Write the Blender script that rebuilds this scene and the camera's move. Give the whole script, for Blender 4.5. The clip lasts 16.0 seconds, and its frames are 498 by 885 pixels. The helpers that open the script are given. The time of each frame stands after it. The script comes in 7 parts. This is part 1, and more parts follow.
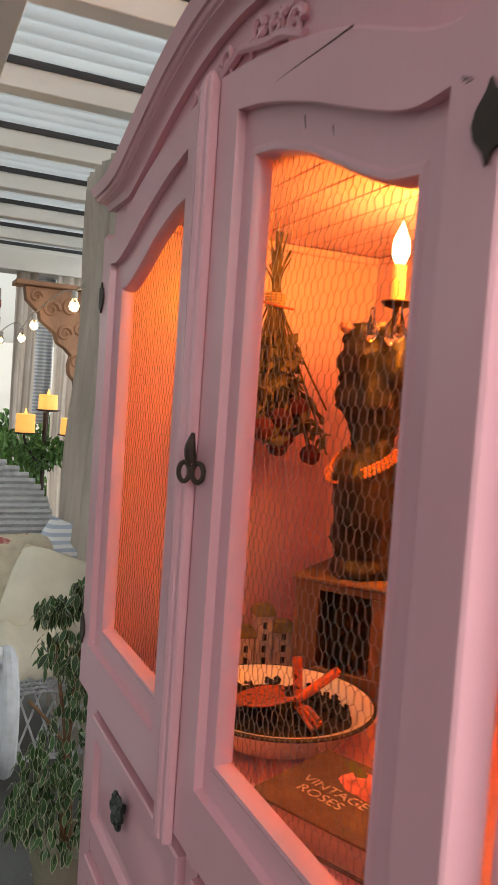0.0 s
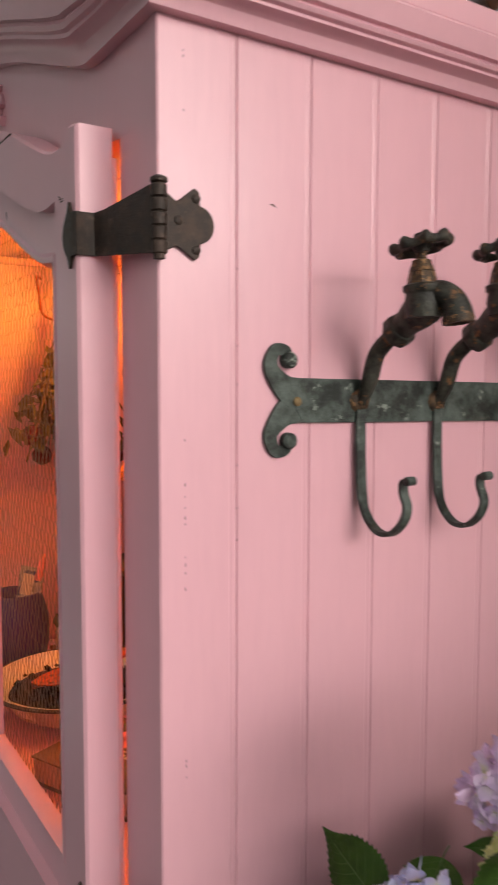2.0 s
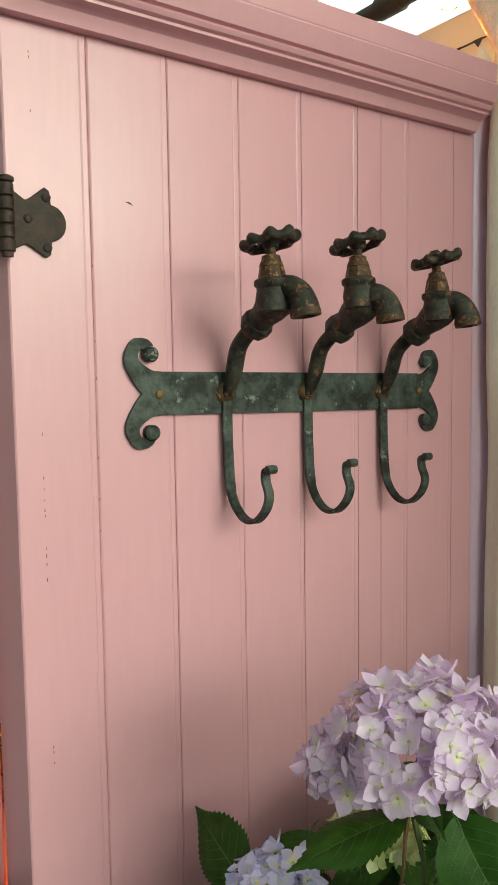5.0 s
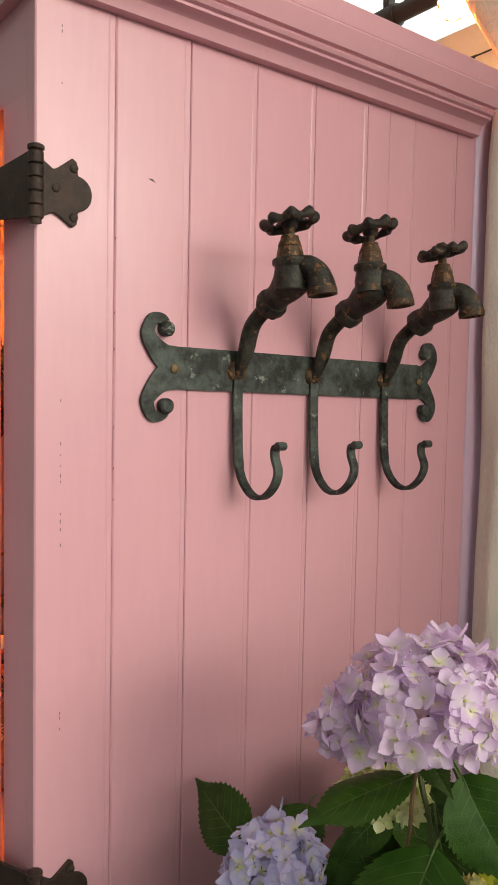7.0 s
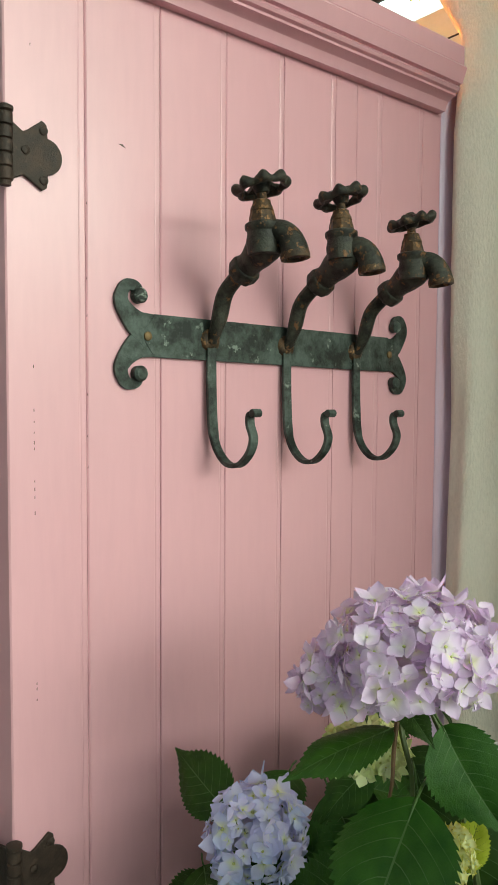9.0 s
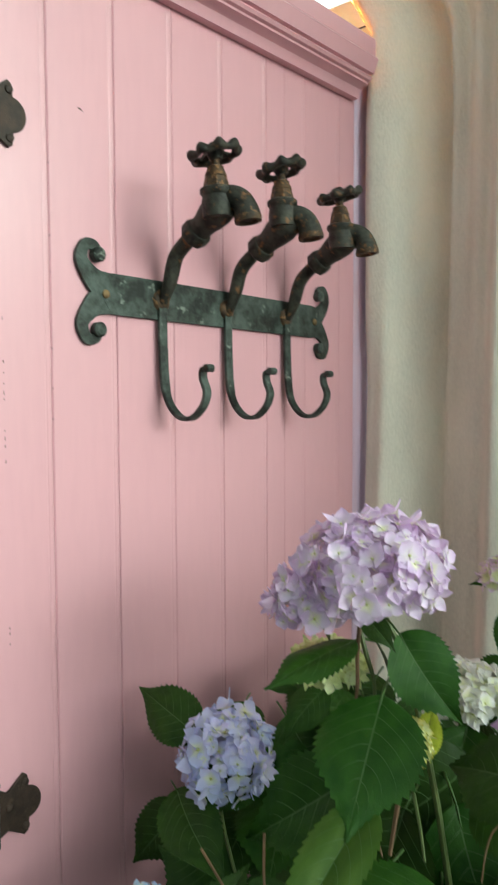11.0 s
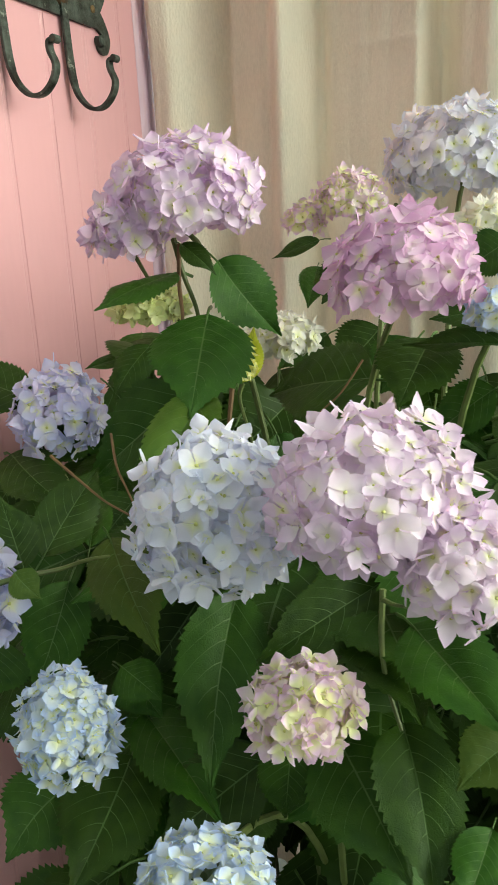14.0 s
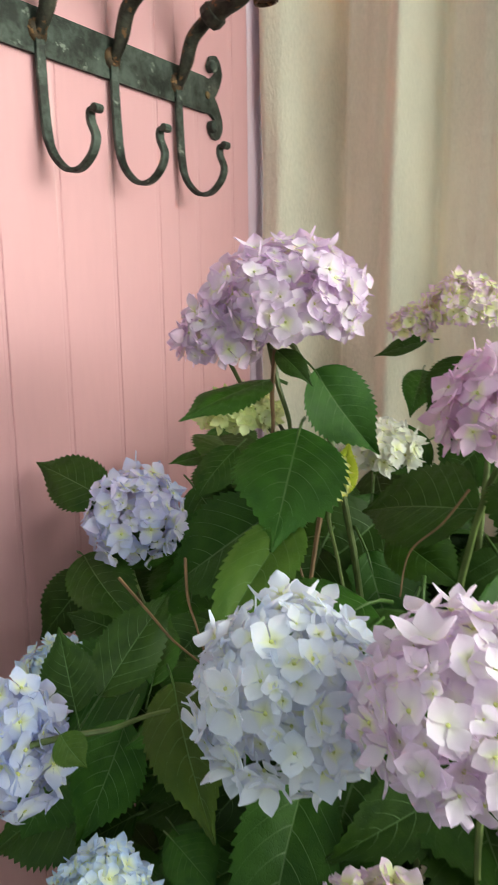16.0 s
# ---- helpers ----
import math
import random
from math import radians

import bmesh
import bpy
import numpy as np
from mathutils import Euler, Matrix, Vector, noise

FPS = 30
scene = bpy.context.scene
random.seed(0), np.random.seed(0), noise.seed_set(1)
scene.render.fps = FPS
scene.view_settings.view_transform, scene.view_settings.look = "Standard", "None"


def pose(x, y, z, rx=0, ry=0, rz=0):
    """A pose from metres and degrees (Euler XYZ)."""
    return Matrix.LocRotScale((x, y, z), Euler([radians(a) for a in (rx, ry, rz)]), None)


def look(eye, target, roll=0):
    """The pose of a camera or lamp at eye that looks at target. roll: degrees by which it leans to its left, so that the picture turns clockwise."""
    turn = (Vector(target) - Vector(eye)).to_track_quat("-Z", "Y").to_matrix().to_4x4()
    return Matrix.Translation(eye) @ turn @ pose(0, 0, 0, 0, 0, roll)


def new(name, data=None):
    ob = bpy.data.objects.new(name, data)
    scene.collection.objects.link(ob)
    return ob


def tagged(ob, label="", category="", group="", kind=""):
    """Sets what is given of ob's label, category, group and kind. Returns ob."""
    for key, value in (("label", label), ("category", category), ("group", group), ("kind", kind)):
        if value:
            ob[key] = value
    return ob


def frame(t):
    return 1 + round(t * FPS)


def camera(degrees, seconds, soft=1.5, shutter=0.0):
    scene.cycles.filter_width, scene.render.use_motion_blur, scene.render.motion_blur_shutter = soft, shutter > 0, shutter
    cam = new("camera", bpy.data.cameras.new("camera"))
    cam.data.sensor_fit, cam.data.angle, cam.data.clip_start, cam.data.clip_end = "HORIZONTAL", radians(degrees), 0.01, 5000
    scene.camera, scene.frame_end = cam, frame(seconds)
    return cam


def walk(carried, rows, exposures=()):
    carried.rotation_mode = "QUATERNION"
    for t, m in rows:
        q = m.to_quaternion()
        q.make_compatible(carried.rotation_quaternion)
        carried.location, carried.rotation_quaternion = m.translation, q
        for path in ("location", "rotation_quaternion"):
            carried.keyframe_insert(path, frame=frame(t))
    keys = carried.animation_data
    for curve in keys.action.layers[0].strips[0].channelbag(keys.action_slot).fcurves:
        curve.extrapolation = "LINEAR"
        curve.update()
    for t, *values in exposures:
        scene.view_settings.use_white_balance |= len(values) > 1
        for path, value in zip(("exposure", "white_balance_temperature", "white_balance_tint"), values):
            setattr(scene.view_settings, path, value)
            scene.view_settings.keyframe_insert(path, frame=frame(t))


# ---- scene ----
cam = camera(35.7, 16.0, shutter=0.5)
METRES, EYE, TILT, LEAN, TURN = 1.0, 1.45, 0.0, 0.0, -24.9
ROWS = [
    (0.0, 0.0, 0.0, 0.0, 0.21, -3.03, -3.89),
    (0.5, 0.0364, -0.1109, 0.0352, -0.28, -3.37, -3.96),
    (1.0, 0.0945, -0.1246, 0.0444, -3.43, -3.33, -2.45),
    (1.5, 0.1524, -0.1442, 0.0634, -5.73, -4.04, -1.17),
    (2.0, 0.22, -0.2025, 0.0667, -7.47, -4.36, -0.09),
    (2.5, 0.2611, -0.2345, 0.068, -9.11, -4.63, 0.78),
    (3.0, 0.3021, -0.2473, 0.066, -10.26, -4.81, 1.35),
    (5.5, 0.3119, -0.2357, 0.0648, -10.31, -4.74, 0.46),
    (6.0, 0.3001, -0.2275, 0.057, -10.73, -4.47, -0.21),
    (6.5, 0.2798, -0.2451, 0.0385, -11.56, -4.09, -0.84),
    (7.0, 0.2688, -0.2495, 0.0258, -12.39, -3.6, -1.11),
    (7.5, 0.2665, -0.2527, 0.0173, -13.18, -3.28, -1.14),
    (8.0, 0.2733, -0.25, 0.008, -13.67, -3.1, -0.92),
    (10.5, 0.1902, -0.2644, -0.0368, -20.6, -3.84, -0.03),
    (11.0, 0.1611, -0.2748, -0.054, -24.42, -3.68, 0.23),
    (11.5, 0.1528, -0.273, -0.0927, -28.97, -6.39, 1.62),
    (12.0, 0.1318, -0.2777, -0.1385, -33.32, -10.01, 2.17),
    (12.5, 0.1255, -0.2815, -0.185, -37.2, -12.71, 2.54),
    (13.0, 0.1198, -0.2874, -0.2122, -39.92, -14.42, 2.78),
    (13.5, 0.1115, -0.297, -0.2351, -41.11, -15.38, 3.05),
    (14.0, 0.1041, -0.286, -0.242, -41.04, -15.44, 3.06),
    (14.5, 0.1018, -0.2682, -0.2404, -40.26, -14.77, 2.77),
    (15.0, 0.1071, -0.2525, -0.21, -39.0, -13.65, 2.02),
    (15.5, 0.1302, -0.2447, -0.2035, -36.99, -12.43, 1.28),
    (16.0, 0.1497, -0.2339, -0.198, -33.58, -11.42, 0.65),
]
EXPOSURES = [(0.0, 0.16, 6500, 8), (1.0, -0.03, 6500, 6), (2.0, -0.08, 6500, 8), (2.5, -0.17, 6500, 9), (3.0, -0.19, 6550, -1), (5.5, -0.19, 6700, -16), (6.0, -0.19, 6750, -14), (7.0, -0.24, 6950, 5), (7.5, -0.22, 7000, 4), (8.0, -0.16, 6800, -6), (10.5, 0.07, 5800, -22),
             (11.0, 0.13, 5850, -18), (11.5, 0.31, 5500, -14), (12.0, 0.42, 6200, -13), (12.5, 0.47, 6450, -16), (13.0, 0.55, 6600, -14), (14.5, 0.54, 6800, -14), (16.0, 0.51, 6500, -15)]
walk(cam, [(t, pose(0, 0, EYE, TILT, LEAN, TURN) @ pose(METRES * x, METRES * y, METRES * z, 90 + pitch, roll, yaw)) for t, x, y, z, yaw, pitch, roll in ROWS],
     exposures=EXPOSURES)

# ---------------------------------------------------------------- light
world = bpy.data.worlds.new("sky")
scene.world = world
world.use_nodes = True
wn = world.node_tree
sky = wn.nodes.new("ShaderNodeTexSky")
sky.sky_type, sky.sun_disc = "NISHITA", False
SUN_EL, SUN_AZ = 22.0, 168.0            # degrees; azimuth from north (+y) clockwise
sky.sun_elevation, sky.sun_rotation = radians(SUN_EL), radians(SUN_AZ)
sky.air_density, sky.dust_density, sky.ozone_density = 2.0, 3.0, 1.0
hsv = wn.nodes.new("ShaderNodeHueSaturation")
hsv.inputs["Saturation"].default_value = 0.2
wn.links.new(sky.outputs["Color"], hsv.inputs["Color"])
wn.links.new(hsv.outputs["Color"], wn.nodes["Background"].inputs["Color"])
wn.nodes["Background"].inputs["Strength"].default_value = 0.14

sun = new("sun", bpy.data.lights.new("sun", "SUN"))
sun.data.energy, sun.data.angle, sun.data.color = 0.3, radians(30), (1.0, 0.95, 0.9)
_az, _el = radians(SUN_AZ), radians(SUN_EL)
sun.matrix_world = look((0, 0, 5), Vector((0, 0, 5)) - Vector((math.sin(_az) * math.cos(_el), math.cos(_az) * math.cos(_el), math.sin(_el))))


# unseen area lamp added to stand in for the sky's light that comes in under the roof's edge, through the terrace's open
# front
front = new("sky_stand_in", bpy.data.lights.new("sky_stand_in", "AREA"))
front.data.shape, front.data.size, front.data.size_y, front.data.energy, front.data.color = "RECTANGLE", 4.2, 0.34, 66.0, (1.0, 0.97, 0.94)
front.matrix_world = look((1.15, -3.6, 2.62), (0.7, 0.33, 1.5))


def lamp(name, place, watts, colour, radius=0.02):
    ob = new(name, bpy.data.lights.new(name, "POINT"))
    ob.data.energy, ob.data.color, ob.data.shadow_soft_size = watts, colour, radius
    ob.location = place
    return ob


# ---------------------------------------------------------------- materials
def material(name, base, rough=0.5, metal=0.0, vary=0.12, scale=6.0, fine=90.0, bump=0.15, stretch=(1, 1, 1), second=None,
             second_at=(0.55, 0.75), spec=0.5, island=0.0, per_object=0.0, translucent=0.0, emit=None, coat=0.0, bump_distance=0.002):
    """A principled surface with colour variation at two scales, fine relief, and an optional second colour in patches."""
    m = bpy.data.materials.new(name)
    m.use_nodes = True
    n, l = m.node_tree.nodes, m.node_tree.links
    b = n["Principled BSDF"]
    tc = n.new("ShaderNodeTexCoord")
    mp = n.new("ShaderNodeMapping")
    mp.inputs["Scale"].default_value = stretch
    l.new(tc.outputs["Object"], mp.inputs["Vector"])
    big, small = n.new("ShaderNodeTexNoise"), n.new("ShaderNodeTexNoise")
    for node, s, d in ((big, scale, 4), (small, fine, 6)):
        node.inputs["Scale"].default_value, node.inputs["Detail"].default_value = s, d
        l.new(mp.outputs["Vector"], node.inputs["Vector"])

    def mix(fac, a, c, mode="MIX"):
        x = n.new("ShaderNodeMix")
        x.data_type, x.blend_type = "RGBA", mode
        for socket, value in ((x.inputs[0], fac), (x.inputs[6], a), (x.inputs[7], c)):
            if hasattr(value, "links"):
                l.new(value, socket)
            elif isinstance(value, (tuple, list)):
                socket.default_value = (*value, 1)
            else:
                socket.default_value = value
        return x.outputs[2]

    def ramp(fac, lo, hi):
        x = n.new("ShaderNodeMapRange")
        x.inputs[1].default_value, x.inputs[2].default_value = lo, hi
        l.new(fac, x.inputs[0])
        return x.outputs[0]

    dark = tuple(c * (1 - vary * 1.6) for c in base)
    light = tuple(min(1, c * (1 + vary)) for c in base)
    col = mix(ramp(big.outputs["Fac"], 0.3, 0.7), dark, light)
    col = mix(ramp(small.outputs["Fac"], 0.25, 0.75), col, mix(0.5, col, light), "MIX")
    if second:
        col = mix(ramp(big.outputs["Fac"], *second_at), col, second)
    if island or per_object:
        src = n.new("ShaderNodeNewGeometry").outputs["Random Per Island"] if island else n.new("ShaderNodeObjectInfo").outputs["Random"]
        amt = island or per_object
        h = n.new("ShaderNodeHueSaturation")
        l.new(col, h.inputs["Color"])
        mr = n.new("ShaderNodeMapRange")
        mr.inputs[3].default_value, mr.inputs[4].default_value = 1 - amt, 1 + amt
        l.new(src, mr.inputs[0])
        l.new(mr.outputs[0], h.inputs["Value"])
        col = h.outputs["Color"]
    l.new(col, b.inputs["Base Color"])
    b.inputs["Roughness"].default_value, b.inputs["Metallic"].default_value = rough, metal
    b.inputs["Specular IOR Level"].default_value = spec
    b.inputs["Coat Weight"].default_value = coat
    rr = n.new("ShaderNodeMapRange")
    rr.inputs[3].default_value, rr.inputs[4].default_value = max(0.02, rough - 0.1), min(1, rough + 0.1)
    l.new(big.outputs["Fac"], rr.inputs[0])
    l.new(rr.outputs[0], b.inputs["Roughness"])
    if bump:
        bp = n.new("ShaderNodeBump")
        bp.inputs["Strength"].default_value, bp.inputs["Distance"].default_value = bump, bump_distance
        l.new(small.outputs["Fac"], bp.inputs["Height"])
        l.new(bp.outputs["Normal"], b.inputs["Normal"])
    if emit:
        b.inputs["Emission Color"].default_value, b.inputs["Emission Strength"].default_value = (*emit[0], 1), emit[1]
    if translucent:
        tr, ms = n.new("ShaderNodeBsdfTranslucent"), n.new("ShaderNodeMixShader")
        l.new(col, tr.inputs["Color"])
        ms.inputs[0].default_value = translucent
        l.new(b.outputs[0], ms.inputs[1])
        l.new(tr.outputs[0], ms.inputs[2])
        l.new(ms.outputs[0], n["Material Output"].inputs["Surface"])
    return m


def metal_material(name, dark, light, spot, spots_from, scale):
    """Old bare metal: dark and pale patina in streaky clouds, hard-edged spots of a third colour, pitted skin, uneven gloss."""
    m = bpy.data.materials.new(name)
    m.use_nodes = True
    n, l = m.node_tree.nodes, m.node_tree.links
    b = n["Principled BSDF"]
    tc = n.new("ShaderNodeTexCoord")
    clouds, fine, blots = (n.new("ShaderNodeTexNoise") for _ in range(3))
    for node, sc, detail, rough in ((clouds, scale, 8, 0.68), (fine, scale * 9, 4, 0.6), (blots, scale * 1.6, 6, 0.62)):
        node.inputs["Scale"].default_value, node.inputs["Detail"].default_value, node.inputs["Roughness"].default_value = sc, detail, rough
        l.new(tc.outputs["Object"], node.inputs["Vector"])

    def span(value, lo, hi, to_lo=0.0, to_hi=1.0):
        r = n.new("ShaderNodeMapRange")
        for k, v in zip((1, 2, 3, 4), (lo, hi, to_lo, to_hi)):
            r.inputs[k].default_value = v
        l.new(value, r.inputs[0])
        return r.outputs[0]

    def blend(fac, a, c):
        x = n.new("ShaderNodeMix")
        x.data_type = "RGBA"
        l.new(fac, x.inputs[0])
        for socket, v in ((x.inputs[6], a), (x.inputs[7], c)):
            if isinstance(v, tuple):
                socket.default_value = (*v, 1)
            else:
                l.new(v, socket)
        return x.outputs[2]

    col = blend(span(clouds.outputs["Fac"], 0.40, 0.62), dark, light)
    spot_at = span(blots.outputs["Fac"], spots_from, spots_from + 0.05)
    col = blend(spot_at, col, spot)
    l.new(col, b.inputs["Base Color"])
    b.inputs["Metallic"].default_value = 0.25
    b.inputs["Specular IOR Level"].default_value = 0.4
    l.new(span(clouds.outputs["Fac"], 0.3, 0.7, 0.42, 0.68), b.inputs["Roughness"])
    bp = n.new("ShaderNodeBump")
    bp.inputs["Strength"].default_value, bp.inputs["Distance"].default_value = 0.55, 0.0012
    mixed = n.new("ShaderNodeMath")
    l.new(fine.outputs["Fac"], mixed.inputs[0])
    l.new(clouds.outputs["Fac"], mixed.inputs[1])
    l.new(mixed.outputs[0], bp.inputs["Height"])
    l.new(bp.outputs["Normal"], b.inputs["Normal"])
    return m


def leaf_material(name, dark, light):
    """A leaf blade: mottled green, a net of fine veins pressed into it, waxy sheen, a little light passing through."""
    m = bpy.data.materials.new(name)
    m.use_nodes = True
    n, l = m.node_tree.nodes, m.node_tree.links
    b = n["Principled BSDF"]
    tc = n.new("ShaderNodeTexCoord")
    nz, net = n.new("ShaderNodeTexNoise"), n.new("ShaderNodeTexVoronoi")
    nz.inputs["Scale"].default_value, nz.inputs["Detail"].default_value = 5.0, 5
    net.feature = "DISTANCE_TO_EDGE"
    net.inputs["Scale"].default_value = 36.0
    l.new(tc.outputs["Object"], nz.inputs["Vector"])
    l.new(tc.outputs["Object"], net.inputs["Vector"])
    mx = n.new("ShaderNodeMix")
    mx.data_type = "RGBA"
    mx.inputs[6].default_value, mx.inputs[7].default_value = (*dark, 1), (*light, 1)
    rg = n.new("ShaderNodeMapRange")
    rg.inputs[1].default_value, rg.inputs[2].default_value = 0.3, 0.7
    l.new(nz.outputs["Fac"], rg.inputs[0])
    l.new(rg.outputs[0], mx.inputs[0])
    hs = n.new("ShaderNodeHueSaturation")
    rnd = n.new("ShaderNodeObjectInfo")
    for socket, lo, hi in (("Hue", 0.488, 0.512), ("Value", 0.72, 1.3)):
        r = n.new("ShaderNodeMapRange")
        r.inputs[3].default_value, r.inputs[4].default_value = lo, hi
        l.new(rnd.outputs["Random"], r.inputs[0])
        l.new(r.outputs[0], hs.inputs[socket])
    l.new(mx.outputs[2], hs.inputs["Color"])
    l.new(hs.outputs["Color"], b.inputs["Base Color"])
    b.inputs["Roughness"].default_value, b.inputs["Specular IOR Level"].default_value = 0.48, 0.2
    edge = n.new("ShaderNodeMapRange")
    edge.inputs[2].default_value = 0.12
    l.new(net.outputs["Distance"], edge.inputs[0])
    bp = n.new("ShaderNodeBump")
    bp.inputs["Strength"].default_value, bp.inputs["Distance"].default_value = 0.24, 0.0012
    l.new(edge.outputs[0], bp.inputs["Height"])
    l.new(bp.outputs["Normal"], b.inputs["Normal"])
    tr, ms = n.new("ShaderNodeBsdfTranslucent"), n.new("ShaderNodeMixShader")
    l.new(hs.outputs["Color"], tr.inputs["Color"])
    ms.inputs[0].default_value = 0.09
    l.new(b.outputs[0], ms.inputs[1])
    l.new(tr.outputs[0], ms.inputs[2])
    l.new(ms.outputs[0], n["Material Output"].inputs["Surface"])
    return m


PINK = material("pink_paint", (0.68, 0.362, 0.410), 0.31, vary=0.05, scale=3.0, fine=120, bump=0.09, stretch=(1, 1, 0.16), bump_distance=0.0012)
# cool reflection on the pink paint, put into the base colour as lilac
LILAC_SHEEN = material("lilac_sheen", (0.62, 0.45, 0.60), 0.3, vary=0.14, scale=5.0, fine=200, bump=0.2, stretch=(6, 1, 0.5), second=(0.60, 0.36, 0.42), second_at=(0.45, 0.7))
PINK_CHIP = material("bare_wood_chip", (0.10, 0.06, 0.045), 0.8, vary=0.3)
IRON = metal_material("black_iron", (0.026, 0.016, 0.012), (0.060, 0.036, 0.027), (0.075, 0.045, 0.034), 0.60, 70)
WHEEL_IRON = metal_material("blackened_iron", (0.012, 0.010, 0.008), (0.052, 0.042, 0.030), (0.11, 0.055, 0.026), 0.58, 75)
VERDIGRIS = metal_material("verdigris_iron", (0.014, 0.016, 0.013), (0.088, 0.105, 0.092), (0.20, 0.22, 0.19), 0.62, 42)
TAP_IRON = metal_material("rust_specked_iron", (0.013, 0.011, 0.008), (0.066, 0.062, 0.048), (0.17, 0.080, 0.034), 0.585, 60)
RUST = metal_material("rusty_brass", (0.032, 0.020, 0.012), (0.120, 0.064, 0.030), (0.25, 0.125, 0.050), 0.55, 95)
BRASS = material("aged_brass", (0.16, 0.105, 0.05), 0.6, 0.6, vary=0.3, scale=60)
WIRE = material("galvanised_wire", (0.22, 0.20, 0.18), 0.45, 0.8, vary=0.2, scale=40)
LINEN = material("linen", (0.88, 0.80, 0.71), 0.9, vary=0.13, scale=7, fine=380, bump=0.9, stretch=(1, 1, 0.35), translucent=0.18, spec=0.1)
WHITE = material("white_paint", (0.80, 0.78, 0.73), 0.5, vary=0.06, scale=3, fine=120, stretch=(0.2, 1, 1))
OLD_EDGE = material("bare_wood_edge", (0.22, 0.14, 0.10), 0.8, vary=0.25, scale=9)
POLY = material("corrugated_plastic", (0.95, 0.98, 0.98), 0.3, vary=0.03, scale=2, translucent=0.92)
DARK = material("dark_pipe", (0.03, 0.028, 0.03), 0.45, vary=0.3)
FLOOR = material("floor_slab", (0.10, 0.105, 0.10), 0.6, vary=0.3, scale=3, fine=60, bump=0.4)
LEAF = leaf_material("leaf_green", (0.017, 0.047, 0.004), (0.034, 0.078, 0.007))
# lighter green of fresh leaves, also used to paint one leaf as lit
LEAF_FRESH_LIT = leaf_material("fresh_lit_leaf_green", (0.040, 0.085, 0.008), (0.066, 0.115, 0.014))
LEAF_LIGHT = leaf_material("young_leaf", (0.36, 0.40, 0.03), (0.50, 0.52, 0.06))
VEIN = material("leaf_vein", (0.060, 0.112, 0.020), 0.5, vary=0.15)
STEM = material("green_stem", (0.11, 0.14, 0.04), 0.55, vary=0.3, scale=30)
TWIG = material("brown_twig", (0.16, 0.085, 0.04), 0.7, vary=0.3, scale=50, bump=0.4)
TERRACOTTA = material("terracotta", (0.36, 0.17, 0.10), 0.8, vary=0.2)
SOIL = material("dark_soil", (0.018, 0.013, 0.010), 0.95, vary=0.4, scale=60, bump=0.8, bump_distance=0.006)
WICKER = material("white_wicker", (0.55, 0.58, 0.61), 0.5, vary=0.12, scale=20)
CREAM = material("cream_cushion", (0.80, 0.76, 0.62), 0.9, vary=0.08, scale=9, fine=300, bump=0.3)
CARVED = material("carved_wood", (0.30, 0.16, 0.09), 0.6, vary=0.3, scale=10, fine=120, bump=0.4, stretch=(1, 1, 0.3))


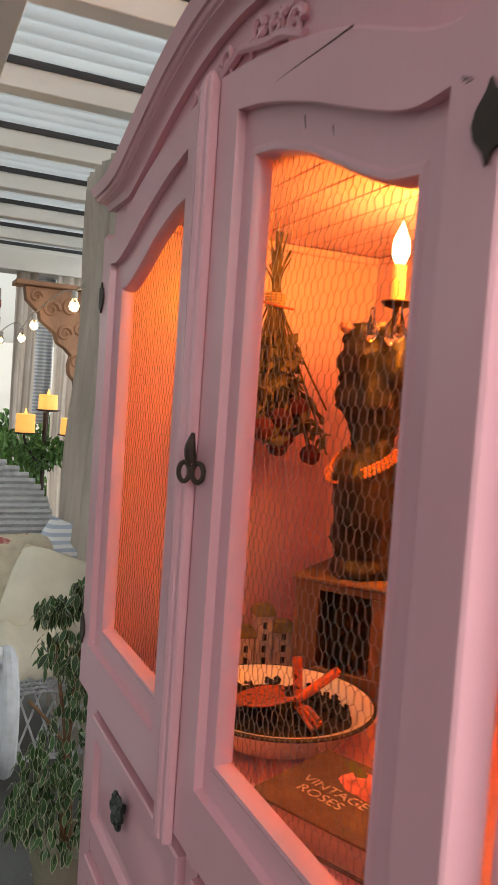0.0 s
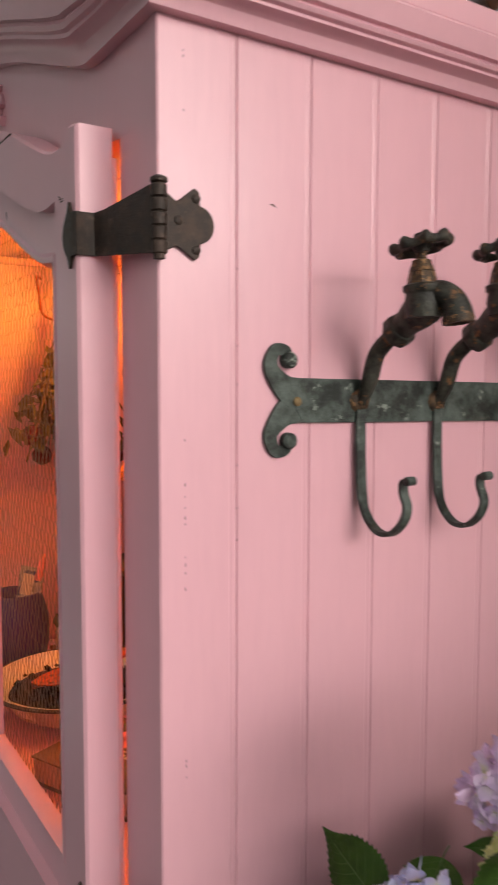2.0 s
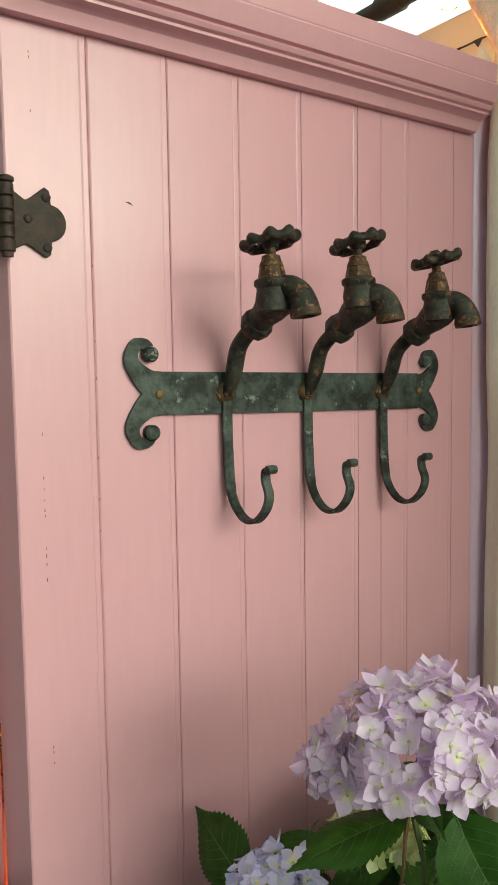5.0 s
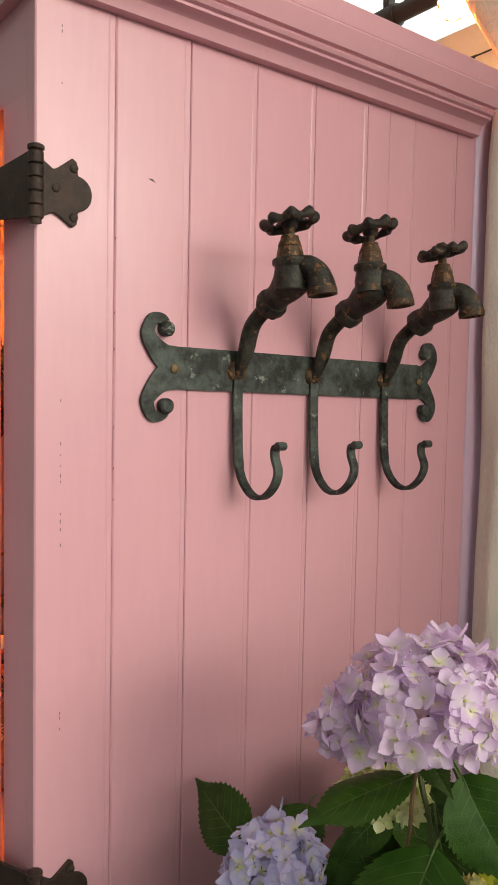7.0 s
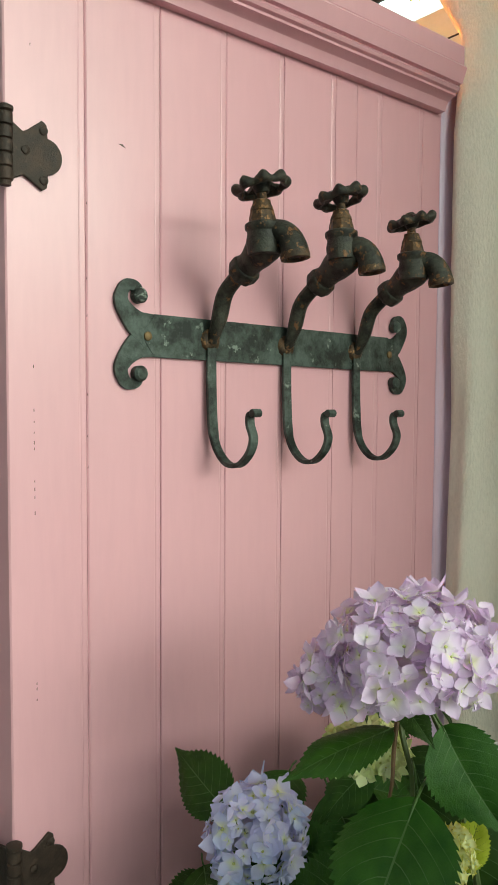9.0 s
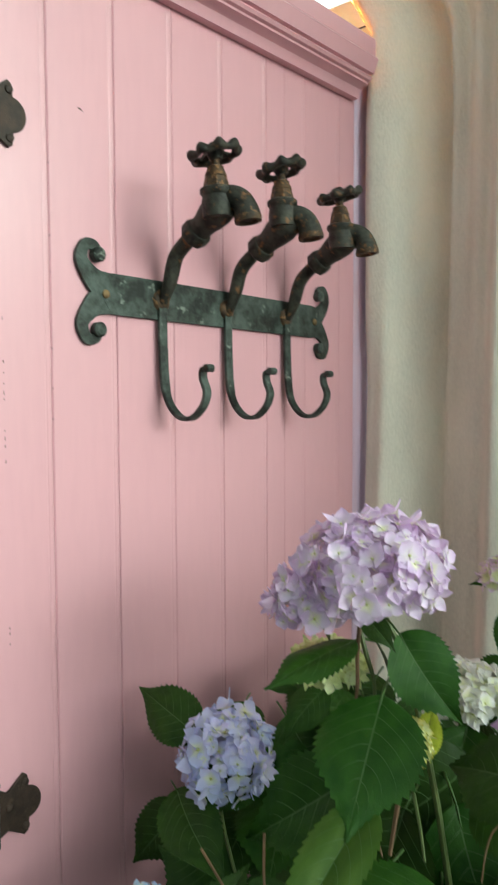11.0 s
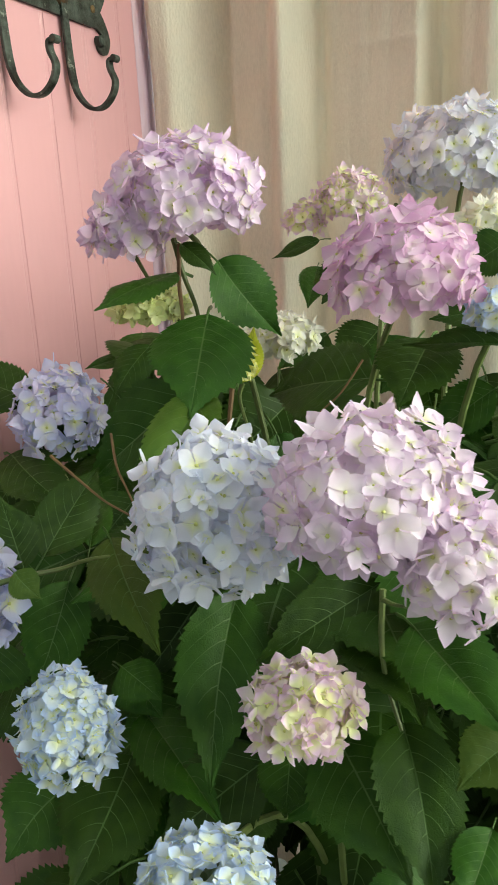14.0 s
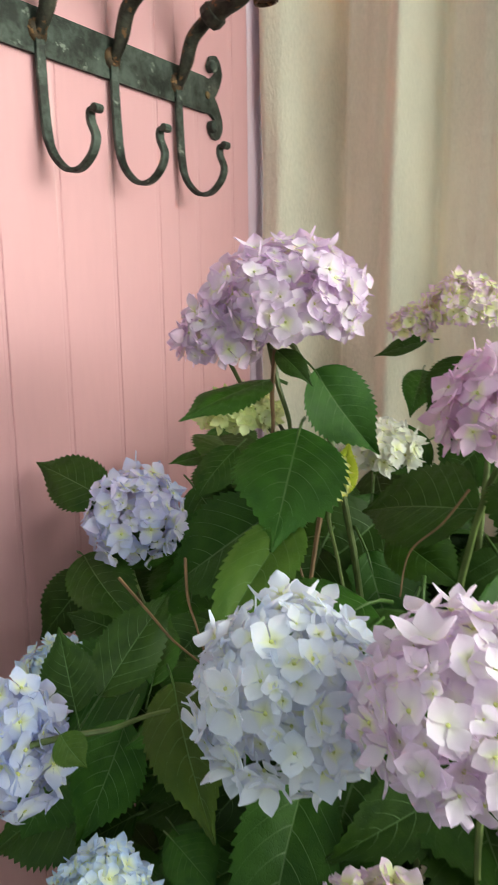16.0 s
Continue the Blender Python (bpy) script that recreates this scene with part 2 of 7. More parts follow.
# ---------------------------------------------------------------- mesh building
class Geo:
    """Collects vertices, faces and a material slot per face."""

    def __init__(self):
        self.v, self.f, self.m = [], [], []

    def add(self, verts, faces, slot=0):
        o = len(self.v)
        self.v += [tuple(p) for p in verts]
        self.f += [tuple(o + i for i in q) for q in faces]
        self.m += [slot] * len(faces)
        return self

    def box(self, a, b, slot=0):
        (x0, y0, z0), (x1, y1, z1) = a, b
        v = [(x0, y0, z0), (x1, y0, z0), (x1, y1, z0), (x0, y1, z0), (x0, y0, z1), (x1, y0, z1), (x1, y1, z1), (x0, y1, z1)]
        return self.add(v, [(0, 3, 2, 1), (4, 5, 6, 7), (0, 1, 5, 4), (1, 2, 6, 5), (2, 3, 7, 6), (3, 0, 4, 7)], slot)

    def loft(self, rings, slot=0, closed=True, caps=True):
        """Skins rings of equal length."""
        n = len(rings[0])
        o = len(self.v)
        self.v += [tuple(p) for r in rings for p in r]
        for i in range(len(rings) - 1):
            for j in range(n if closed else n - 1):
                k = (j + 1) % n
                self.f.append((o + i * n + j, o + i * n + k, o + (i + 1) * n + k, o + (i + 1) * n + j))
                self.m.append(slot)
        if caps and closed:
            self.f += [tuple(o + j for j in reversed(range(n))), tuple(o + (len(rings) - 1) * n + j for j in range(n))]
            self.m += [slot, slot]
        return self

    def tube(self, pts, radii, n=8, slot=0, flat=1.0, up=(0, 0, 1), caps=True):
        """A tube along pts; flat squeezes it across the up direction."""
        pts = [Vector(p) for p in pts]
        if not isinstance(radii, (list, tuple)):
            radii = [radii] * len(pts)
        rings, side = [], None
        for i, p in enumerate(pts):
            d = (pts[min(i + 1, len(pts) - 1)] - pts[max(i - 1, 0)]).normalized()
            ref = Vector(up) if side is None else side.cross(d)
            if ref.length < 1e-4 or abs(ref.normalized().dot(d)) > 0.98:
                ref = Vector((0.3, 1, 0.2))
            side = d.cross(ref).normalized()
            nor = side.cross(d).normalized()
            rings.append([p + side * (radii[i] * math.cos(2 * math.pi * k / n)) + nor * (radii[i] * flat * math.sin(2 * math.pi * k / n)) for k in range(n)])
        return self.loft(rings, slot, caps=caps)

    def lathe(self, profile, m=None, n=20, slot=0, caps=True):
        """Turns (radius, height) pairs round the local z axis."""
        m = m or Matrix()
        rings = [[m @ Vector((r * math.cos(2 * math.pi * k / n), r * math.sin(2 * math.pi * k / n), h)) for k in range(n)] for r, h in profile]
        return self.loft(rings, slot, caps=caps)

    def prism(self, outline, m, depth, slot=0):
        """A flat outline (x, y) pushed along local z by depth."""
        a = [m @ Vector((x, y, 0)) for x, y in outline]
        b = [m @ Vector((x, y, depth)) for x, y in outline]
        return self.loft([a, b], slot)

    def mesh(self, name, mats, smooth=True):
        me = bpy.data.meshes.new(name)
        me.from_pydata(self.v, [], self.f)
        for mt in mats:
            me.materials.append(mt)
        me.polygons.foreach_set("material_index", self.m)
        me.polygons.foreach_set("use_smooth", [smooth] * len(self.f))
        me.update()
        bm = bmesh.new()
        bm.from_mesh(me)
        bmesh.ops.recalc_face_normals(bm, faces=bm.faces)
        bm.to_mesh(me)
        bm.free()
        return me


BASE = {}


def thing(name, base, label, category, group="", kind=""):
    e = new(name)
    e.location = base
    BASE[name] = e
    e["base"] = base
    return tagged(e, label, category, group, kind)


def part(name, geo, mats, parent, label="", bevel=0.0, smooth=True, angle=35):
    """One mesh, given in world places, as a child of a thing or of a part."""
    mats = mats if isinstance(mats, (list, tuple)) else [mats]
    me = geo if isinstance(geo, bpy.types.Mesh) else geo.mesh(name, mats, smooth)
    ob = new(name, me)
    if parent is not None:
        ob.parent = parent
        if parent.type == "EMPTY":
            ob.matrix_parent_inverse = Matrix.Translation(-Vector(parent["base"]))
    if bevel:
        b = ob.modifiers.new("bevel", "BEVEL")
        b.width, b.segments, b.limit_method, b.angle_limit = bevel, 2, "ANGLE", radians(40)
    if smooth:
        me.set_sharp_from_angle(angle=radians(angle))
    if label:
        ob["label"] = label
    return ob


def solo(name, geo, mats, label, category, kind="", bevel=0.0, group="", smooth=True, angle=35):
    return tagged(part(name, geo, mats, None, "", bevel, smooth, angle), label, category, group, kind)


def lerp(a, b, u):
    return Vector(a) * (1 - u) + Vector(b) * u


def smoothstep(u):
    u = max(0.0, min(1.0, u))
    return u * u * (3 - 2 * u)


def bezier(p0, p1, p2, n=10):
    p0, p1, p2 = Vector(p0), Vector(p1), Vector(p2)
    return [p0 * (1 - u) ** 2 + p1 * 2 * u * (1 - u) + p2 * u * u for u in [i / n for i in range(n + 1)]]


def chain(points, n=6):
    """A smooth curve through points."""
    p = [Vector(q) for q in points]
    out = []
    for i in range(len(p) - 1):
        a, b, c, d = p[max(i - 1, 0)], p[i], p[i + 1], p[min(i + 2, len(p) - 1)]
        for k in range(n):
            t = k / n
            out.append(0.5 * (2 * b + (c - a) * t + (2 * a - 5 * b + 4 * c - d) * t * t + (3 * b - a - 3 * c + d) * t ** 3))
    return out + [p[-1]]


# ---------------------------------------------------------------- the wardrobe
FRONT, SIDE, FAR, BACK, MID = 0.408, 0.333, 1.617, 1.074, 0.975


def crown(y):
    """Height of the cornice's lower edge along the front."""
    u = max(0.0, min(1.0, (min(y, 2 * MID - y) - 0.47) / (MID - 0.47)))
    return 1.827 + 0.130 * math.sin(u * math.pi / 2) ** 1.15


wardrobe = thing("wardrobe", (0.73, 0.975, 0), "pink painted wooden wardrobe with arched crown and wire-mesh doors", "wardrobe")

# carcass: far side, back, bottom, shelf, interior top, front stiles and frieze
g = Geo()
g.box((FRONT + 0.02, FAR - 0.02, 0.06), (BACK - 0.02, FAR, 1.90))
part("far_side", g, PINK, wardrobe)
g = Geo().box((BACK - 0.018, SIDE + 0.0205, 0.06), (BACK - 0.002, FAR, 1.90))
part("back_panel", g, PINK, wardrobe)
g = Geo().box((FRONT + 0.022, SIDE + 0.022, 0.855), (BACK - 0.02, FAR - 0.022, 0.875))
part("shelf", g, PINK, wardrobe)
g = Geo()
x = FRONT + 0.022
while x < BACK - 0.03:
    part("ceiling_board", Geo().box((x, SIDE + 0.022, 1.815), (min(x + 0.0695, BACK - 0.02), FAR - 0.022, 1.83)), PINK, wardrobe, bevel=0.002)
    x += 0.072
g.box((FRONT + 0.022, SIDE + 0.022, 1.832), (BACK - 0.02, FAR - 0.022, 1.842))
part("inner_top", g, PINK, wardrobe)
g = Geo()
for a, b in (((FRONT + 0.03, FAR - 0.034, 1.795), (BACK - 0.02, FAR - 0.022, 1.813)), ((BACK - 0.032, SIDE + 0.022, 1.795), (BACK - 0.02, FAR - 0.036, 1.813))):
    g.box(a, b)
part("inner_moulding", g, PINK, wardrobe, bevel=0.004)
g = Geo().box((FRONT, SIDE + 0.0201, 0.06), (FRONT + 0.02, 0.4115, 1.744)).box((FRONT, SIDE + 0.0201, 1.7441), (FRONT + 0.02, 0.4183, 1.86))
part("front_stile", g, PINK, wardrobe)
g = Geo().box((FRONT, FAR - 0.085, 0.06), (FRONT + 0.02, FAR, 1.86))
part("front_stile", g, PINK, wardrobe, bevel=0.003)
g = Geo()
rows_ = [0.4185 + (FAR - 0.0855 - 0.4185) * i / 60 for i in range(61)]
g.loft([[(FRONT, y, 1.745), (FRONT, y, crown(y) + 0.03), (FRONT + 0.02, y, crown(y) + 0.03), (FRONT + 0.02, y, 1.745)] for y in rows_])
part("frieze", g, PINK, wardrobe)
g = Geo().box((FRONT + 0.022, SIDE + 0.02, 1.90), (BACK - 0.002, FAR - 0.0, 1.912))
part("top_board", g, PINK, wardrobe)

# tongue-and-groove planks of the near side
seams = [FRONT, 0.487, 0.571, 0.655, 0.739, 0.823, 0.861, 0.907, 0.991, 1.030, 1.088]
for i in range(len(seams) - 1):
    a, b = seams[i] + (0.0 if i == 0 else 0.0002), seams[i + 1] - 0.0002
    e = 0.0014 if i < 2 else 0.0010 if i < 4 else 0.0006
    prof = [(a, SIDE + 0.02), (a, SIDE + e), (a + e * 1.2, SIDE), (b - 0.008, SIDE), (b - 0.0068, SIDE + 0.0004), (b - 0.0056, SIDE), (b - e, SIDE), (b, SIDE + e), (b, SIDE + 0.02)]
    if i in (5, 8, 9):
        prof = [(a, SIDE + 0.02), (a, SIDE + e * 0.4), (a + e * 0.4, SIDE), (b - e, SIDE), (b, SIDE + e), (b, SIDE + 0.02)]
    if i == 9:
        prof = [(a, SIDE + 0.021), (a, SIDE + 0.001)] + [(a + 0.002, SIDE - 0.001)] + [(b - 0.006 + 0.006 * math.sin(t), SIDE + 0.005 - 0.006 * math.cos(t)) for t in [radians(15 * k) for k in range(7)]] + [(b, SIDE + 0.021)]
    g = Geo().loft([[(x, y, 0.06) for x, y in prof], [(x, y, 1.90) for x, y in prof]])
    # rear post: its lilac tone is a painted-in sheen over pink
    if i == 9:
        part("rear_post", g, LILAC_SHEEN, wardrobe, "rounded rear post, the cool sheen on its pink paint put in as lilac colour", angle=60)
    else:
        part("plank", g, PINK, wardrobe, smooth=False)

# cornice, mitred round both corners
CORNICE = [(0.0, 0.0), (0.012, 0.0), (0.014, 0.006), (0.017, 0.011), (0.023, 0.0145), (0.029, 0.016), (0.029, 0.019), (0.0335, 0.0205), (0.036, 0.024), (0.0335, 0.0275),
           (0.036, 0.0285), (0.039, 0.0285), (0.046, 0.047), (0.044, 0.05), (0.0, 0.05)]
rings = [[(1.022, SIDE - o, 1.827 + u) for o, u in CORNICE], [(FRONT - o, SIDE - o, 1.827 + u) for o, u in CORNICE]]
BIG = 1.35
ys = [0.36 + (1.59 - 0.36) * i / 70 for i in range(71)]
for y in ys:
    s = (crown(y + 0.002) - crown(y - 0.002)) / 0.004
    c = 1 / math.sqrt(1 + s * s)
    k = 1 + (BIG - 1) * smoothstep((min(y, 2 * MID - y) - 0.38) / 0.1)
    rings.append([(FRONT - o, y - u * k * s * c, crown(y) + u * k * c) for o, u in CORNICE])
rings += [[(FRONT - o, FAR + o, 1.827 + u) for o, u in CORNICE], [(1.078, FAR + o, 1.827 + u) for o, u in CORNICE]]
part("cornice", Geo().loft(rings), PINK, wardrobe, angle=28)

part("cornice_board", Geo().box((FRONT - 0.030, SIDE - 0.0425, 1.8775), (1.022, SIDE - 0.024, 1.903)), PINK, wardrobe, bevel=0.002)

# carved scroll on the frieze
g = Geo()
for s in (-1, 1):
    for cy, cz, r, turns in ((0.155, 1.885, 0.022, 1.4), (0.105, 1.905, 0.018, 1.3), (0.05, 1.918, 0.02, 1.2)):
        pts = []
        for k in range(26):
            a = k / 25 * turns * 2 * math.pi
            rr = r * (1 - 0.8 * k / 25)
            pts.append((FRONT - 0.004, MID + s * (cy + rr * math.cos(a)), cz + rr * math.sin(a)))
        g.tube(pts, [0.006 * (1 - 0.5 * k / 25) for k in range(26)], 7)
    g.tube(chain([(FRONT - 0.003, MID + s * 0.18, 1.865), (FRONT - 0.006, MID + s * 0.13, 1.885), (FRONT - 0.005, MID + s * 0.08, 1.895), (FRONT - 0.006, MID, 1.915)]), 0.007, 7)
    for k in range(5):
        y0 = MID + s * (0.03 + 0.03 * k)
        g.tube(chain([(FRONT - 0.002, y0, 1.893), (FRONT - 0.007, y0 + s * 0.008, 1.908), (FRONT - 0.002, y0 + s * 0.02, 1.915)]), [0.003] * 6 + [0.006] * 4 + [0.002] * 3, 6)
part("carving", g, PINK, wardrobe, "carved scroll ornament")


def door_loop(y0, y1, z0, top, n=30):
    """A closed loop of (y, z): up one side, over the shaped top, down the other."""
    out = [(y0, z0), (y1, z0)]
    for i in range(n + 1):
        y = y1 + (y0 - y1) * i / n
        out.append((y, top(y)))
    return out


def through_points(pts):
    """A smooth height along y through a few (y, z) pairs, mirrored for the far door."""
    def height(y):
        y = min(y, 2 * MID - y)
        y = max(pts[0][0], min(pts[-1][0], y))
        for i in range(len(pts) - 1):
            if y <= pts[i + 1][0]:
                break
        y0, z0 = pts[i]
        y1, z1 = pts[i + 1]
        s0 = (pts[i + 1][1] - pts[max(i - 1, 0)][1]) / (pts[i + 1][0] - pts[max(i - 1, 0)][0])
        j = min(i + 2, len(pts) - 1)
        s1 = (pts[j][1] - pts[i][1]) / (pts[j][0] - pts[i][0])
        h = y1 - y0
        t = (y - y0) / h
        return (2 * t ** 3 - 3 * t * t + 1) * z0 + (t ** 3 - 2 * t * t + t) * h * s0 + (3 * t * t - 2 * t ** 3) * z1 + (t ** 3 - t * t) * h * s1
    return height


TOP_EDGE = through_points([(0.417, 1.753), (0.438, 1.756), (0.458, 1.744), (0.50, 1.747), (0.56, 1.770), (0.626, 1.798), (0.70, 1.821), (0.774, 1.838), (0.86, 1.853), (0.951, 1.863)])
FACE_EDGE = through_points([(0.478, 1.694), (0.52, 1.692), (0.56, 1.701), (0.624, 1.724), (0.70, 1.753), (0.81, 1.787), (0.888, 1.803)])
OPEN_EDGE = through_points([(0.53, 1.639), (0.573, 1.645), (0.641, 1.672), (0.718, 1.706), (0.80, 1.731), (0.852, 1.739)])


def make_door(y0, y1, f0, f1, o0, o1):
    """y0..y1 the door, f the inner edges of its face, o the opening."""
    xf, xb = 0.367, 0.402
    flip = (y0 + y1) / 2 > MID
    face_top, open_top, shoulder = FACE_EDGE, OPEN_EDGE, TOP_EDGE

    def ring(x, a, b, z, t):
        return [(x, y, zz) for y, zz in door_loop(a, b, z, t)]

    g = Geo()
    rings = [ring(xb, o0, o1, 1.000, open_top), ring(xb, y0, y1, 0.860, shoulder), ring(xf + 0.003, y0, y1, 0.860, shoulder),
             ring(xf, y0 + 0.003, y1 - 0.003, 0.863, lambda y: shoulder(y) - 0.003), ring(xf, f0, f1, 0.952, face_top),
             ring(xf + 0.012, f0 + 0.002, f1 - 0.002, 0.954, face_top), ring(xf + 0.0125, f0 + 0.012, f1 - 0.010, 0.964, lambda y: face_top(y) - 0.026),
             ring(xf + 0.014, o0 - 0.014, o1 + 0.012, 0.986, lambda y: open_top(y) + 0.014), ring(xf + 0.0115, o0 - 0.010, o1 + 0.009, 0.991, lambda y: open_top(y) + 0.010),
             ring(xf + 0.0125, o0 - 0.004, o1 + 0.004, 0.996, lambda y: open_top(y) + 0.004), ring(xf + 0.020, o0, o1, 1.000, open_top), ring(xb, o0, o1, 1.000, open_top)]
    g.loft(rings, caps=False)
    d = part("door", g, PINK, wardrobe, "pink framed door with shaped top and wire mesh", angle=30)
    # wire mesh
    w, h = 0.0140, 0.0165
    g = Geo()
    X = xb + 0.0012
    r = 0.00036
    rng = random.Random(4 if flip else 5)
    node = {}

    def pt(i, j, k):
        key = (i, j, k)
        if key not in node:
            y = o0 - 0.01 + i * w + (w / 2 if j % 2 else 0)
            z = 0.99 + j * h + (0.003 if k == 0 else h - 0.003)
            node[key] = Vector((X + rng.uniform(-.0008, .0008), y + rng.uniform(-.0009, .0009), z + rng.uniform(-.0006, .0006)))
        return node[key]

    def wire(p, q, rr):
        m_ = (p + q) / 2
        if not (o0 - 0.006 < m_.y < o1 + 0.006 and 0.992 < m_.z < open_top(m_.y) + 0.006):
            return
        dd = (q - p).normalized()
        s1 = Vector((1, 0, 0))
        s2 = dd.cross(s1).normalized()
        cs = [(s1, s2), (s2, -s1), (-s1, -s2), (-s2, s1)]
        v = [p + (s1 * rr), p + (s2 * rr), p - s1 * rr, p - s2 * rr, q + s1 * rr, q + s2 * rr, q - s1 * rr, q - s2 * rr]
        g.add(v, [(0, 1, 5, 4), (1, 2, 6, 5), (2, 3, 7, 6), (3, 0, 4, 7)])

    for j in range(48):
        for i in range(int((o1 - o0) / w) + 3):
            wire(pt(i, j, 0), pt(i, j, 1), r * 1.7)
            wire(pt(i, j, 1), pt(i, j + 1, 0), r)
            wire(pt(i, j, 1), pt(i + (1 if j % 2 else -1), j + 1, 0), r)
    part("wire_mesh", g, WIRE, d, "hexagonal galvanised chicken wire", smooth=False)
    return d


door_near = make_door(0.417, 0.951, 0.478, 0.888, 0.530, 0.852)
part("rebate", Geo().box((0.4025, 0.4205, 0.864), (0.4092, 0.452, 1.728)), PINK, door_near, bevel=0.002)
door_far = make_door(0.955, 1.533, 1.062, 1.472, 1.098, 1.420)
# moulded strip on the meeting edge
prof = [(0.367, 0.952), (0.357, 0.952), (0.354, 0.955), (0.3535, 0.962), (0.357, 0.965), (0.352, 0.969), (0.350, 0.976), (0.352, 0.983), (0.357, 0.987), (0.3535, 0.990), (0.354, 0.997), (0.357, 1.0), (0.367, 1.0)]
rings = [[(x, y, 0.846) for x, y in prof], [(x, y, 1.858) for x, y in prof], [(0.362 + (x - 0.362) * 0.5, 0.976 + (y - 0.976) * 0.6, 1.872) for x, y in prof]]
part("cover_strip", Geo().loft(rings), PINK, door_far, angle=25)
# latch: a swivelling double-ring drop
g = Geo()
LX, LY = 0.353, 0.932
g.tube(chain([(LX, LY, 1.405), (LX - 0.003, LY, 1.385), (LX, LY, 1.366)]), [0.0025, 0.003, 0.004, 0.005, 0.006, 0.007, 0.0075, 0.0078, 0.008, 0.008, 0.0075, 0.0065, 0.006], 10)
turn = Vector((-0.6, 0.8, 0))
for s in (-1, 1):
    pts = [Vector((LX, LY, 1.354)) + turn * (s * (0.0105 + 0.0085 * math.cos(a))) + Vector((0, 0, 0.0125 * math.sin(a))) for a in [math.pi * 2 * k / 18 for k in range(19)]]
    g.tube(pts, 0.0034, 7)
part("latch", g, IRON, door_far, "dark iron swivel latch with two rings")
# crack in the shaped rail
g = Geo().tube([(0.3671, 0.628, 1.7975), (0.3671, 0.68, 1.7985), (0.3671, 0.74, 1.8005), (0.3671, 0.785, 1.801)], [0.0012, 0.0009, 0.0006, 0.0002], 5)
part("crack", g, PINK_CHIP, door_near, "thin dark crack in the wood")
part("scratch", Geo().tube([(0.3669, 0.4660, 1.6960), (0.3669, 0.4570, 1.6920)], [0.0007, 0.0003], 5), PINK_CHIP, door_near, "small dark scratch")
part("scratch", Geo().tube([(0.3669, 0.4640, 1.6930), (0.3669, 0.4540, 1.6920)], [0.0007, 0.0003], 5), PINK_CHIP, door_near, "small dark scratch")
part("scratch", Geo().tube([(0.3669, 0.4600, 1.6900), (0.3669, 0.4520, 1.6900)], [0.0007, 0.0003], 5), PINK_CHIP, door_near, "small dark scratch")
part("scratch", Geo().tube([(0.3669, 0.7100, 1.7420), (0.3669, 0.7060, 1.7280)], [0.0007, 0.0003], 5), PINK_CHIP, door_near, "small dark scratch")
part("scratch", Geo().tube([(0.3669, 0.6510, 1.7150), (0.3669, 0.6480, 1.7050)], [0.0007, 0.0003], 5), PINK_CHIP, door_near, "small dark scratch")


def hinge(zc, far=False):
    """Iron strap hinge: shaped leaf on the side, knuckle at the corner, strap bent on to the door."""
    fy = (lambda y: FAR + SIDE - y + (1.533 - (FAR + SIDE - 0.417)) * (1 if y > 0.4 else 0)) if far else (lambda y: y)
    leaf = [(0.006, -0.026), (0.018, -0.020), (0.022, -0.022), (0.036, -0.031), (0.0405, -0.028), (0.0415, -0.016)]
    leaf += [(0.0405 + 0.015 * math.cos(a), 0.016 * math.sin(a)) for a in [radians(-75 + 15 * k) for k in range(11)]]
    leaf += [(0.0415, 0.016), (0.0405, 0.028), (0.036, 0.031), (0.022, 0.020), (0.018, 0.018), (0.006, 0.026)]
    g = Geo().loft([[(FRONT - 0.002 + a, fy(SIDE - 0.0005), zc + b) for a, b in leaf], [(FRONT - 0.002 + a, fy(SIDE - 0.004), zc + b) for a, b in leaf]])
    top = part("hinge", g, IRON, wardrobe, "black wrought-iron strap hinge", bevel=0.0008, angle=40)
    for a, b in ((0.020, 0.002), (0.037, 0.022), (0.037, -0.022)):
        g = Geo().lathe([(0.0042, 0), (0.004, 0.0015), (0.002, 0.0025), (0, 0.0027)], pose(FRONT - 0.002 + a, fy(SIDE - 0.004), zc + b, 90 if not far else -90, 0, 0), 10)
        part("rivet", g, IRON, top)
    kx, ky = FRONT - 0.002, SIDE - 0.007
    for k in range(5):
        z0 = zc - 0.029 + k * 0.0118
        part("knuckle", Geo().lathe([(0.0055, 0), (0.0068, 0.001), (0.0068, 0.0102), (0.0055, 0.0112)], pose(kx, fy(ky), z0), 14), IRON, top)
    part("pin", Geo().lathe([(0.0, -0.033), (0.005, -0.033), (0.005, 0.0295), (0.0075, 0.031), (0.0075, 0.034), (0.004, 0.036), (0, 0.036)], pose(kx, fy(ky), zc), 14), IRON, top)
    path = [((kx - 0.003, ky - 0.003), 0.031, -0.028), ((0.386, 0.398), 0.019, -0.022), ((0.382, 0.4125), 0.018, -0.021), ((0.371, 0.4135), 0.018, -0.021),
            ((0.3645, 0.4115), 0.018, -0.021), ((0.3632, 0.419), 0.018, -0.021), ((0.3632, 0.424), 0.019, -0.022), ((0.3632, 0.430), 0.029, -0.032), ((0.3632, 0.434), 0.020, -0.023), ((0.3632, 0.444), 0.009, -0.012), ((0.3632, 0.447), -0.001, -0.002)]
    rings = []
    for (px, py), a, b in path:
        rings.append([(px, fy(py), zc + b), (px, fy(py), zc + a), (px + 0.0032, fy(py + 0.001), zc + a), (px + 0.0032, fy(py + 0.001), zc + b)])
    part("strap", Geo().loft(rings), IRON, top, angle=40)
    return top


